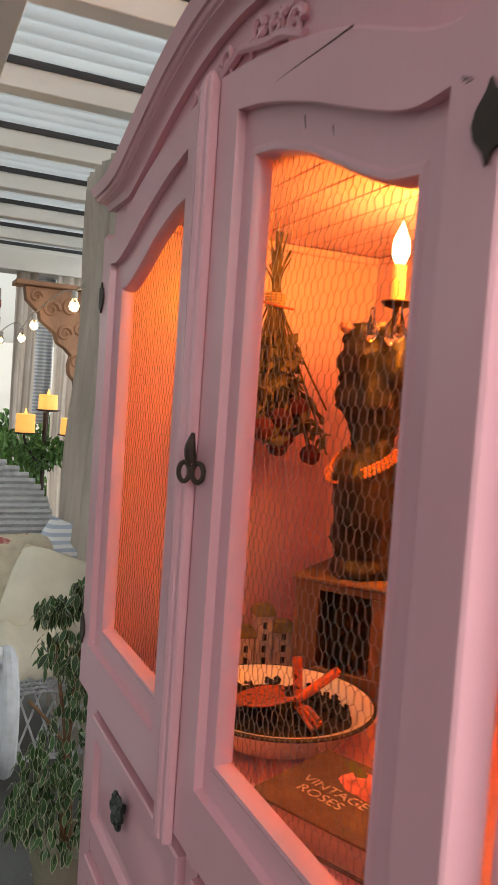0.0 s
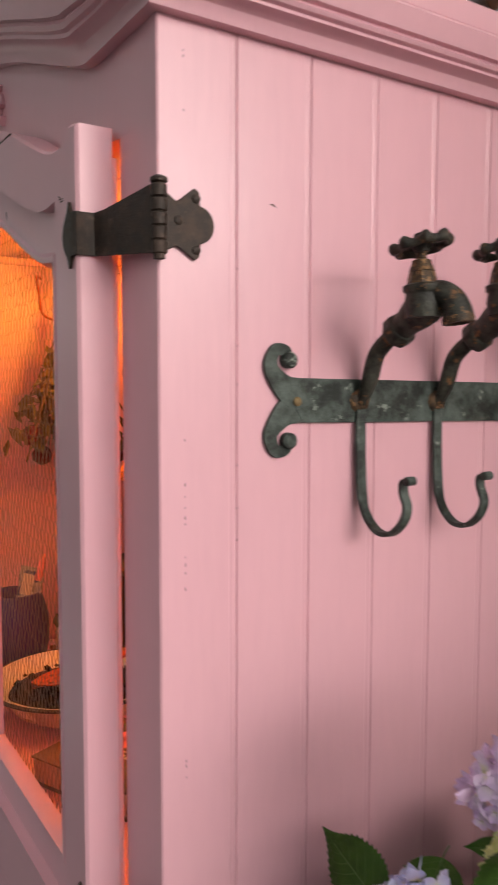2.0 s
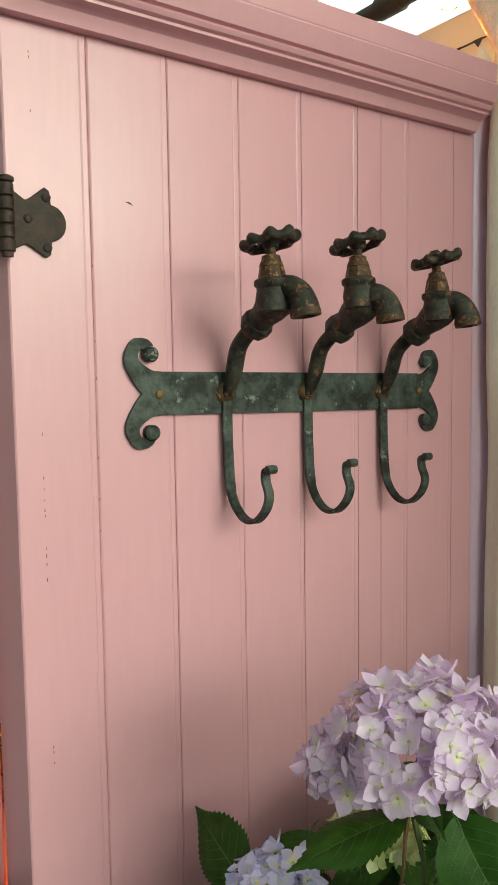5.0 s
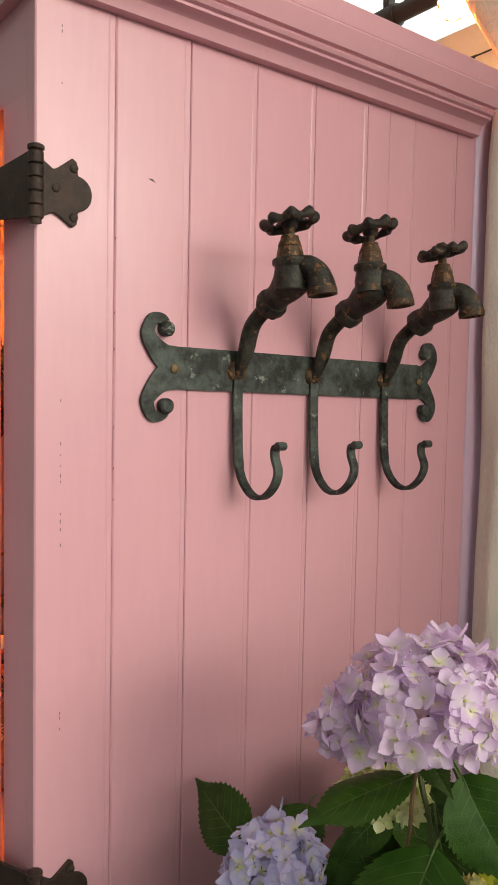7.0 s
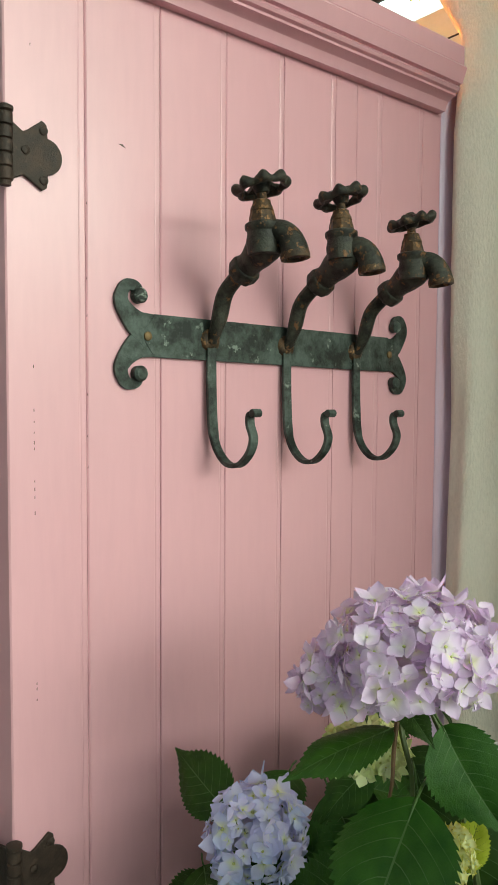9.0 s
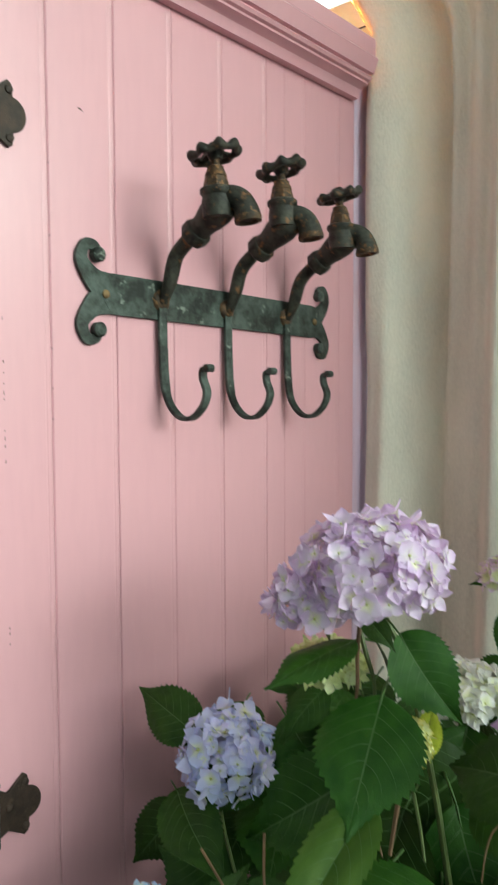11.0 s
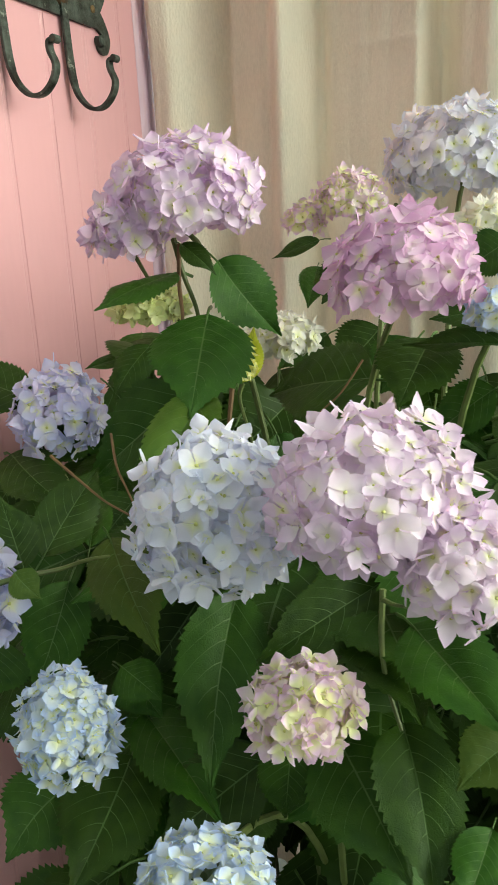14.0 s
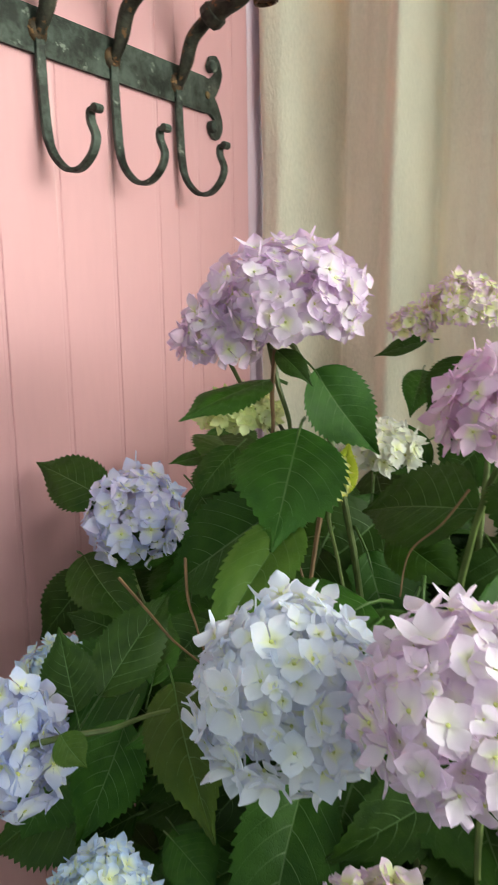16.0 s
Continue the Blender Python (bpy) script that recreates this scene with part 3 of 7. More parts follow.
for z in (1.655, 0.995):
    hinge(z)
    hinge(z - 0.02, True)

# drawers and lower cupboard
g = Geo().box((FRONT, 0.418, 0.795), (FRONT + 0.02, FAR - 0.085, 0.858))
g.box((FRONT, 0.418, 0.50), (FRONT + 0.02, FAR - 0.085, 0.545))
g.box((FRONT, 0.955, 0.545), (FRONT + 0.02, 1.0, 0.795))
part("rail", g, PINK, wardrobe, bevel=0.003)
g = Geo()
g.loft([[(FRONT - o, 0.36, 0.826 + u), (FRONT - o, 1.59, 0.826 + u)] for o, u in ((0, 0), (0.01, 0.004), (0.014, 0.012), (0.018, 0.02), (0.0, 0.024))], closed=False)
part("rail_moulding", g, PINK, wardrobe, angle=50)
g = Geo().box((FRONT + 0.004, SIDE, 0.0), (BACK, FAR, 0.058))
part("plinth", g, PINK, wardrobe, bevel=0.004)


def panelled(name, y0, y1, z0, z1, knob):
    x = FRONT - 0.012
    g = Geo()

    def ring(xx, d):
        return [(xx, y0 + d, z0 + d), (xx, y1 - d, z0 + d), (xx, y1 - d, z1 - d), (xx, y0 + d, z1 - d)]
    g.loft([ring(FRONT + 0.015, 0), ring(x + 0.003, 0), ring(x, 0.003), ring(x, 0.035), ring(x + 0.012, 0.042), ring(x + 0.012, 0.055), ring(x + 0.005, 0.075)])
    d = part(name, g, PINK, wardrobe, angle=20)
    if knob:
        g = Geo()
        cy, cz = knob
        g.lathe([(0.008, -0.012), (0.008, 0.0), (0.012, 0.006), (0.012, 0.012), (0.006, 0.017), (0, 0.018)], pose(x, cy, cz, 0, -90, 0), 12)
        for k in range(6):
            a = k * math.pi / 3
            m = pose(x - 0.006, cy + 0.021 * math.cos(a), cz + 0.021 * math.sin(a), 0, -90, 0)
            g.lathe([(0.004, -0.003), (0.0125, 0.0), (0.0135, 0.004), (0.009, 0.008), (0.004, 0.006), (0, 0.005)], m, 12)
        part("knob", g, VERDIGRIS, d, "weathered rosette knob")
    return d


panelled("drawer", 1.004, 1.528, 0.55, 0.79, (1.283, 0.715))
panelled("drawer", 0.424, 0.951, 0.55, 0.79, (0.69, 0.715))
panelled("cupboard_door", 1.004, 1.528, 0.075, 0.495, None)
panelled("cupboard_door", 0.424, 0.951, 0.075, 0.495, None)

# chips in the paint of the first plank, a knot hole
g = Geo()
rng = random.Random(3)
for z in (1.80, 1.795, 1.75, 1.465, 1.425, 1.415, 1.405, 1.395, 1.39, 1.36, 1.352, 1.345, 1.33, 1.17, 1.165, 1.155):
    hgt = rng.uniform(0.0015, 0.004)
    g.add([(0.4325, SIDE - 0.0003, z), (0.4334, SIDE - 0.0003, z), (0.4333, SIDE - 0.0003, z + hgt), (0.4326, SIDE - 0.0003, z + hgt * 0.8)], [(0, 1, 2, 3)])
g.add([(0.522, SIDE - 0.0003, 1.683), (0.527, SIDE - 0.0003, 1.6812), (0.531, SIDE - 0.0003, 1.6802), (0.527, SIDE - 0.0003, 1.6835)], [(0, 1, 2, 3)])
for z in (1.62, 1.55, 1.515, 1.44, 1.40, 1.37):
    g.add([(0.4866, SIDE - 0.0003, z), (0.4878, SIDE - 0.0003, z), (0.4876, SIDE - 0.0003, z + 0.003)], [(0, 1, 2)])
tagged(part("paint_chips", g, PINK_CHIP, wardrobe, "small dark chips in the paint"), kind="stuff")

# ---------------------------------------------------------------- the rack of three taps on the side
rack = thing("tap_hook_rack", (0.738, SIDE, 1.498), "weathered green iron hook rack with three old garden taps", "coat rack")
Y0 = SIDE
g = Geo()
outline = [(0.545, 1.4995), (0.560, 1.479), (0.920, 1.473), (0.931, 1.495), (0.920, 1.517), (0.560, 1.522)]
g.loft([[(x, Y0 - 0.0005, z) for x, z in outline], [(x, Y0 - 0.0053, z) for x, z in outline]])


def scroll(cx, cz, sx, sz, k=1.0):
    """A flat comma-shaped end: from the bar's corner out and curling back."""
    c = chain([(cx, 0, cz), (cx + sx * 0.020 * k, 0, cz + sz * 0.010 * k), (cx + sx * 0.036 * k, 0, cz + sz * 0.030 * k), (cx + sx * 0.030 * k, 0, cz + sz * 0.047 * k), (cx + sx * 0.017 * k, 0, cz + sz * 0.046 * k), (cx + sx * 0.015 * k, 0, cz + sz * 0.037 * k)], 6)
    r = [0.021, 0.0205, 0.020, 0.019, 0.018, 0.0165, 0.0155, 0.0145, 0.0135, 0.0125, 0.0118, 0.011, 0.0105, 0.010, 0.0095, 0.009, 0.0085, 0.0085, 0.008, 0.008, 0.0075, 0.0075, 0.0075, 0.0075, 0.007, 0.007, 0.007, 0.0065, 0.006, 0.005, 0.004]
    r = [v * k * (0.92 - 0.14 * min(1, i / 10)) for i, v in enumerate(r[:len(c)])]
    left, right = [], []
    for i, p in enumerate(c):
        d = (c[min(i + 1, len(c) - 1)] - c[max(i - 1, 0)]).normalized()
        s = Vector((d.z, 0, -d.x))
        left.append(p + s * r[i])
        right.append(p - s * r[i])
    rings = []
    f_ = Y0 - 0.0047 - (0.0002 if sz > 0 else 0)
    for a, b in zip(left, right):
        rings.append([(a.x, Y0 - 0.0006, a.z), (a.x, f_, a.z), (b.x, f_, b.z), (b.x, Y0 - 0.0006, b.z)])
    g.loft(rings)
    e = c[-1]
    g.lathe([(0.0085 * k, 0.0), (0.0085 * k, 0.008), (0.006 * k, 0.010), (0, 0.0105)], pose(e.x, Y0 - 0.001, e.z, 90, 0, 0), 12)


for sz in (1, -1):
    scroll(0.556, 1.5005 + sz * 0.004, -1, sz, 0.93)
    scroll(0.920, 1.495 + sz * 0.004, 1, sz, 0.88)
part("bar", g, VERDIGRIS, rack, "flat verdigris bar with scrolled ends", bevel=0.001)
for sx, sz in ((0.552, 1.4995), (0.9225, 1.495)):
    g = Geo().lathe([(0.0048, 0), (0.0045, 0.0015), (0.002, 0.003), (0, 0.003)], pose(sx, Y0 - 0.0052, sz, 90, 0, 0), 12)
    part("screw", g, BRASS, rack, "brass screw")


def tap(x0, wheel_turn, lean, rise=0.0):
    """One hook and the tap above it, at x0 along the bar."""
    zb = 1.499 - (x0 - 0.63) * 0.013
    g = Geo()
    # hook: a flat strip down, round and up, with a rolled end
    pts = chain([(x0, Y0 - 0.007, zb - 0.004), (x0, Y0 - 0.008, zb - 0.06), (x0 + 0.001, Y0 - 0.012, zb - 0.105), (x0 + 0.004, Y0 - 0.027, zb - 0.128), (x0 + 0.007, Y0 - 0.045, zb - 0.131), (x0 + 0.009, Y0 - 0.060, zb - 0.119),
                 (x0 + 0.010, Y0 - 0.066, zb - 0.103), (x0 + 0.010, Y0 - 0.0605, zb - 0.088), (x0 + 0.011, Y0 - 0.060, zb - 0.078), (x0 + 0.012, Y0 - 0.067, zb - 0.076)], 6)
    rings = []
    for i, p in enumerate(pts):
        d = (pts[min(i + 1, len(pts) - 1)] - pts[max(i - 1, 0)]).normalized()
        w = Vector((0.98, -0.12, 0)) * (0.0056 if i < 12 else 0.0048)
        t_ = d.cross(w).normalized() * 0.0024
        rings.append([p + w + t_, p - w + t_, p - w - t_, p + w - t_])
    g.loft(rings)
    e = pts[-1]
    g.tube([e + Vector((-0.0056, 0, 0)), e + Vector((0.0056, 0, 0))], 0.0045, 10)
    part("hook", g, VERDIGRIS, rack, bevel=0.0008)
    # rusty weld where strip, arm and bar meet
    g = Geo().lathe([(0.013, 0), (0.012, 0.003), (0.008, 0.006), (0, 0.007)], pose(x0, Y0 - 0.004, zb, 90, 0, 0), 10)
    part("weld", g, RUST, rack, "rusty weld")
    # arm: a flattened bar that rises from the weld to the tap
    arm = chain([(x0, Y0 - 0.008, zb - 0.002), (x0 + 0.001, Y0 - 0.019, zb + 0.020), (x0 + 0.001, Y0 - 0.029, zb + 0.046), (x0 + 0.003, Y0 - 0.046, zb + 0.062), (x0 + 0.004, Y0 - 0.058, zb + 0.069)], 6)
    g = Geo().tube(arm, [0.0065 + 0.0032 * smoothstep(i / 8) for i in range(len(arm))], 12, flat=0.8)
    t = part("tap", g, TAP_IRON, rack, "old brass garden tap, dark with age")
    # body
    A = Vector((x0 + 0.004, Y0 - 0.055, zb + 0.067))
    B = Vector((x0 + 0.001, Y0 - 0.098, zb + 0.091))
    axis = (B - A).normalized()
    rot = axis.to_track_quat("Z", "Y").to_matrix().to_4x4()
    L = (B - A).length
    g = Geo()
    g.lathe([(0.009, -0.007), (0.0150, -0.005), (0.0165, -0.002), (0.0165, 0.007), (0.0150, 0.010)], Matrix.Translation(A) @ rot, 8)
    part("collar", g, TAP_IRON, t, "eight-sided collar, green with age", bevel=0.0012, angle=25)
    g = Geo()
    g.lathe([(0.0135, 0.009), (0.0128, 0.013), (0.0135, 0.020), (0.0160, 0.030), (0.0178, L - 0.006), (0.0170, L + 0.005), (0.012, L + 0.013), (0.0, L + 0.016)], Matrix.Translation(A) @ rot, 18)
    sp = chain([B + Vector((0.0, -0.002, 0.005)), B + Vector((0.003, -0.013, 0.006)), B + Vector((0.006, -0.022, 0.001)), B + Vector((0.0075, -0.027, -0.008)), B + Vector((0.008, -0.0285, -0.016))], 5)
    n_ = len(sp)
    g.tube(sp, [0.0145 - 0.0022 * math.sin(math.pi * i / (n_ - 1)) for i in range(n_)], 16)
    up = Matrix.Translation(B + Vector((-0.008, -0.001, -0.004 + rise))) @ pose(0, 0, 0, lean[0] * 0.25, lean[1] * 0.25, 0)
    g.lathe([(0.0150, -0.004), (0.0165, 0.008), (0.0150, 0.016), (0.0150, 0.018), (0.0172, 0.020), (0.0172, 0.0245), (0.0150, 0.026)], up, 18)
    part("tap_body", g, TAP_IRON, t, "cast tap body, blackened and specked with rust", angle=50)
    g = Geo()
    g.lathe([(0.0135, 0.0255), (0.0128, 0.031), (0.0112, 0.037)], up, 8)
    g.lathe([(0.0118, 0.0372), (0.0110, 0.0400), (0.0090, 0.0440), (0.0088, 0.047), (0.0050, 0.0485), (0.0044, 0.062)], up, 12)
    part("packing_nut", g, RUST, t, "rust-brown brass packing nut and spindle", angle=30)
    g = Geo().lathe([(0.0105, -0.003), (0.0138, -0.0025), (0.0145, 0.0), (0.0142, 0.004), (0.0105, 0.0045), (0.0092, 0.001)], Matrix.Translation(sp[-1]) @ (sp[-1] - sp[-2]).to_track_quat("Z", "Y").to_matrix().to_4x4(), 18)
    part("spout_ring", g, RUST, t, "rust-brown spout end")
    # handwheel: deep lobed rim, five flat spokes, hub
    g = Geo()
    wm = up @ pose(0, 0, 0.062, lean[0], lean[1], wheel_turn)
    rings = []
    for k in range(64):
        a = 2 * math.pi * k / 64
        c, s_ = math.cos(a), math.sin(a)
        wave_ = math.cos(8 * a)
        mid_r, fat, tall = 0.0232 + 0.0016 * wave_, 0.0040 + 0.0010 * wave_, 0.0046 + 0.0012 * wave_
        ring = []
        for q in range(10):
            b = 2 * math.pi * q / 10
            r_ = mid_r + fat * math.cos(b)
            ring.append(wm @ Vector((r_ * c, r_ * s_, 0.0012 * wave_ + tall * math.sin(b) - 0.0015)))
        rings.append(ring)
    g.loft(rings + [rings[0]], caps=False)
    for k in range(5):
        a = 2 * math.pi * k / 5
        d_ = Vector((math.cos(a), math.sin(a), 0))
        w_ = Vector((-math.sin(a), math.cos(a), 0))
        g.loft([[wm @ (d_ * r_ + w_ * (sw * hw) + Vector((0, 0, z_ + sz))) for sw, sz in ((-1, -0.0022), (1, -0.0022), (0.7, 0.0024), (-0.7, 0.0024))] for r_, hw, z_ in ((0.003, 0.0045, 0.003), (0.012, 0.0034, 0.003), (0.0215, 0.0048, 0.0))])
    g.lathe([(0.0, -0.008), (0.0065, -0.008), (0.0085, -0.003), (0.0088, 0.004), (0.006, 0.007), (0.0045, 0.0095), (0, 0.010)], wm, 12)
    part("handwheel", g, WHEEL_IRON, t, "scalloped cast-iron handwheel")


tap(0.630, 10, (-10, -3), -0.006)
tap(0.739, 40, (-13, 2), 0.003)
tap(0.857, 22, (-9, -6), -0.004)

# ---------------------------------------------------------------- hydrangea
def petal_mesh(name, seed, rx, ry, rz, size, count, cols, young, droop=-0.45):
    """A flower head: florets of four broad pointed petals over a lumpy dome, each floret one island, with small yellow-green eyes."""
    rng = random.Random(seed)
    V, F, Mi, T = [], [], [], []
    inner = int(count * 0.6)
    shift = Vector((seed * 3.1, seed * 1.7, 0.0))
    for i in range(count + inner):
        deep = i >= count
        h = 1 - ((i - count + 0.5) / inner if deep else (i + 0.5) / count) * (1 - droop)
        a = i * 2.39996 + rng.uniform(-.3, .3)
        h = max(droop, min(1, h + rng.uniform(-.05, .05)))
        q = math.sqrt(max(0, 1 - h * h))
        nrm = Vector((q * math.cos(a), q * math.sin(a), h))
        lump = 1 + 0.13 * noise.noise(nrm * 1.9 + shift) + (rng.uniform(-0.32, -0.16) if deep else rng.uniform(-0.13, 0.05))
        c = Vector((nrm.x * rx, nrm.y * ry, nrm.z * rz)) * lump
        nrm = (Vector((nrm.x / rx, nrm.y / ry, nrm.z / rz)).normalized() + Vector((rng.uniform(-.42, .42), rng.uniform(-.42, .42), rng.uniform(-.3, .42)))).normalized()
        rot = nrm.to_track_quat("Z", "Y").to_matrix() @ Matrix.Rotation(rng.uniform(0, 6.3), 3, "Z")
        s = size * rng.choice((0.62, 0.85, 1.0, 1.05, 1.15)) * rng.uniform(0.92, 1.08)
        cup = rng.uniform(-0.2, 0.45) + rng.choice((0, 0, 0, 0.4)) + 0.5 * young * rng.random()
        o = len(V)
        V.append(tuple(c + rot @ Vector((0, 0, -0.0008))))
        T.append(0.0)
        for k in range(4):
            b = k * math.pi / 2 + rng.uniform(-.14, .14)
            cup_k = cup + rng.uniform(-.34, .34)
            wide = rng.uniform(0.92, 1.12)
            lf = rng.uniform(0.88, 1.08)
            lift = 0.0012 * (k % 2) + rng.uniform(0, 0.0006)
            tw = rng.uniform(-.4, .4)
            skew = rng.uniform(-.06, .06)
            curl = rng.uniform(-.25, .15)
            p0 = len(V)
            for u, ww in ((0.14, 0.13), (0.38, 0.38), (0.58, 0.46), (0.80, 0.30), (1.0, 0.015)):
                for j in (-1, -0.5, 0, 0.5, 1):
                    x = s * u * lf * (1 - 0.05 * abs(j))
                    y = s * (ww * wide * j + skew * u * u)
                    z = s * (cup_k * u * u + curl * max(0, u - 0.6) ** 2 * 2 + (0.16 * j * j - 0.07 * (1 if j == 0 else 0)) * u * (1.25 - u)) + lift + tw * y * u
                    x2, y2 = x * math.cos(b) - y * math.sin(b), x * math.sin(b) + y * math.cos(b)
                    V.append(tuple(c + rot @ Vector((x2, y2, z))))
                    T.append(u)
            F += [(o, p0 + j, p0 + j + 1) for j in range(4)]
            for r_ in range(4):
                for j in range(4):
                    F.append((p0 + r_ * 5 + j, p0 + r_ * 5 + 5 + j, p0 + r_ * 5 + 6 + j, p0 + r_ * 5 + 1 + j))
            Mi += [0] * 20
        # eye: a small button bud
        e = len(V)
        er = s * (0.085 + 0.12 * young * rng.random())
        for up_, k_ in ((0.1, 1.0), (0.9, 0.95)):
            for q_ in range(6):
                t_ = 2 * math.pi * q_ / 6
                V.append(tuple(c + rot @ Vector((er * k_ * math.cos(t_), er * k_ * math.sin(t_), er * up_))))
                T.append(0.0)
        V.append(tuple(c + rot @ Vector((0, 0, er * 1.35))))
        T.append(0.0)
        F += [(e + q_, e + (q_ + 1) % 6, e + 6 + (q_ + 1) % 6, e + 6 + q_) for q_ in range(6)] + [(e + 6 + q_, e + 6 + (q_ + 1) % 6, e + 12) for q_ in range(6)]
        Mi += [1] * 12
    me = bpy.data.meshes.new(name)
    me.from_pydata(V, [], F)
    me.materials.append(cols)
    me.materials.append(EYE_MAT)
    me.polygons.foreach_set("material_index", Mi)
    me.polygons.foreach_set("use_smooth", [True] * len(F))
    at_ = me.attributes.new("tip", "FLOAT", "POINT")
    at_.data.foreach_set("value", T)
    me.update()
    return me


def petal_material(name, a, b, green=0.25, reach=0.45):
    """Petals from a to b by floret, yellow-green towards the middle of each floret."""
    m = bpy.data.materials.new(name)
    m.use_nodes = True
    n, l = m.node_tree.nodes, m.node_tree.links
    p = n["Principled BSDF"]
    geo = n.new("ShaderNodeNewGeometry")
    cr = n.new("ShaderNodeMix")
    cr.data_type = "RGBA"
    cr.inputs[6].default_value, cr.inputs[7].default_value = (*a, 1), (*b, 1)
    nz = n.new("ShaderNodeTexNoise")
    nz.inputs["Scale"].default_value = 22
    tc = n.new("ShaderNodeTexCoord")
    l.new(tc.outputs["Object"], nz.inputs["Vector"])
    ad = n.new("ShaderNodeMath")
    ad.operation = "MULTIPLY_ADD"
    ad.inputs[1].default_value, ad.inputs[2].default_value = 1.6, -0.55
    l.new(nz.outputs["Fac"], ad.inputs[0])
    av = n.new("ShaderNodeMath")
    av.operation = "MULTIPLY_ADD"
    av.inputs[1].default_value = 0.5
    l.new(geo.outputs["Random Per Island"], av.inputs[0])
    l.new(ad.outputs[0], av.inputs[2])
    av.use_clamp = True
    l.new(av.outputs[0], cr.inputs[0])
    at_ = n.new("ShaderNodeAttribute")
    at_.attribute_name = "tip"
    mr = n.new("ShaderNodeMapRange")
    mr.inputs[1].default_value, mr.inputs[2].default_value = (0.45 if reach > 0.75 else 0.05), reach
    mr.inputs[3].default_value, mr.inputs[4].default_value = 1.0, 0.0
    l.new(at_.outputs["Fac"], mr.inputs[0])
    # only some florets are still green
    yg = n.new("ShaderNodeMath")
    yg.operation = "GREATER_THAN"
    yg.inputs[1].default_value = 1 - green
    fr = n.new("ShaderNodeMath")
    fr.operation = "FRACT"
    mu = n.new("ShaderNodeMath")
    mu.operation = "MULTIPLY"
    mu.inputs[1].default_value = 7.31
    l.new(geo.outputs["Random Per Island"], mu.inputs[0])
    l.new(mu.outputs[0], fr.inputs[0])
    l.new(fr.outputs[0], yg.inputs[0])
    sc = n.new("ShaderNodeMath")
    sc.operation = "MULTIPLY_ADD"
    sc.inputs[1].default_value, sc.inputs[2].default_value = 0.75, 0.25
    l.new(yg.outputs[0], sc.inputs[0])
    fm = n.new("ShaderNodeMath")
    fm.operation = "MULTIPLY"
    l.new(sc.outputs[0], fm.inputs[0])
    l.new(mr.outputs[0], fm.inputs[1])
    c2 = n.new("ShaderNodeMix")
    c2.data_type = "RGBA"
    c2.inputs[7].default_value = (0.88, 0.89, 0.54, 1)
    l.new(fm.outputs[0], c2.inputs[0])
    wash = n.new("ShaderNodeMapRange")
    wash.inputs[1].default_value, wash.inputs[2].default_value = 0.2, 0.95
    wash.inputs[3].default_value, wash.inputs[4].default_value = 0.5, 0.0
    l.new(at_.outputs["Fac"], wash.inputs[0])
    c1 = n.new("ShaderNodeMix")
    c1.data_type = "RGBA"
    c1.inputs[7].default_value = (0.95, 0.93, 0.89, 1)
    l.new(wash.outputs[0], c1.inputs[0])
    l.new(cr.outputs[2], c1.inputs[6])
    l.new(c1.outputs[2], c2.inputs[6])
    l.new(c2.outputs[2], p.inputs["Base Color"])
    p.inputs["Roughness"].default_value = 0.6
    p.inputs["Specular IOR Level"].default_value = 0.25
    tr, ms = n.new("ShaderNodeBsdfTranslucent"), n.new("ShaderNodeMixShader")
    l.new(c2.outputs[2], tr.inputs["Color"])
    ms.inputs[0].default_value = 0.42
    l.new(p.outputs[0], ms.inputs[1])
    l.new(tr.outputs[0], ms.inputs[2])
    l.new(ms.outputs[0], n["Material Output"].inputs["Surface"])
    return m


EYE_MAT = material("floret_eye", (0.62, 0.62, 0.22), 0.5, vary=0.2, scale=60)
LILAC = petal_material("lilac_petals", (0.76, 0.53, 0.84), (0.90, 0.75, 0.93), 0.45)
BLUE = petal_material("blue_petals", (0.62, 0.68, 0.99), (0.78, 0.69, 0.97), 0.6)
WHITE_BLUE = petal_material("white_blue_petals", (0.73, 0.77, 0.99), (0.87, 0.84, 0.98), 0.5)
WHITE_GREY = petal_material("white_grey_petals", (0.74, 0.75, 0.93), (0.86, 0.81, 0.94), 0.5)
BLUSH = petal_material("blush_petals", (0.81, 0.61, 0.88), (0.91, 0.78, 0.93), 0.5)
PINKP = petal_material("pink_petals", (0.76, 0.45, 0.75), (0.87, 0.62, 0.85), 0.2)
GREENISH = petal_material("green_blush_petals", (0.85, 0.58, 0.86), (0.90, 0.74, 0.89), 0.7, 0.80)
BLUE_GREEN = petal_material("blue_green_petals", (0.52, 0.64, 0.98), (0.70, 0.76, 0.98), 0.7, 0.75)
CREAMY = petal_material("cream_petals", (0.86, 0.86, 0.80), (0.90, 0.85, 0.88), 0.7, 0.7)
DEEP_BLUE = petal_material("deep_blue_petals", (0.52, 0.59, 0.93), (0.70, 0.66, 0.92), 0.4)
YELLOW = petal_material("yellow_petals", (0.80, 0.70, 0.06), (0.88, 0.80, 0.22), 0.9, 1.0)
LIME = petal_material("lime_petals", (0.68, 0.77, 0.24), (0.82, 0.86, 0.50), 0.9, 1.0)

hydrangea = thing("hydrangea", (0.62, -0.08, 0), "hydrangea bush with lilac, blue and white flower heads", "flowering shrub")


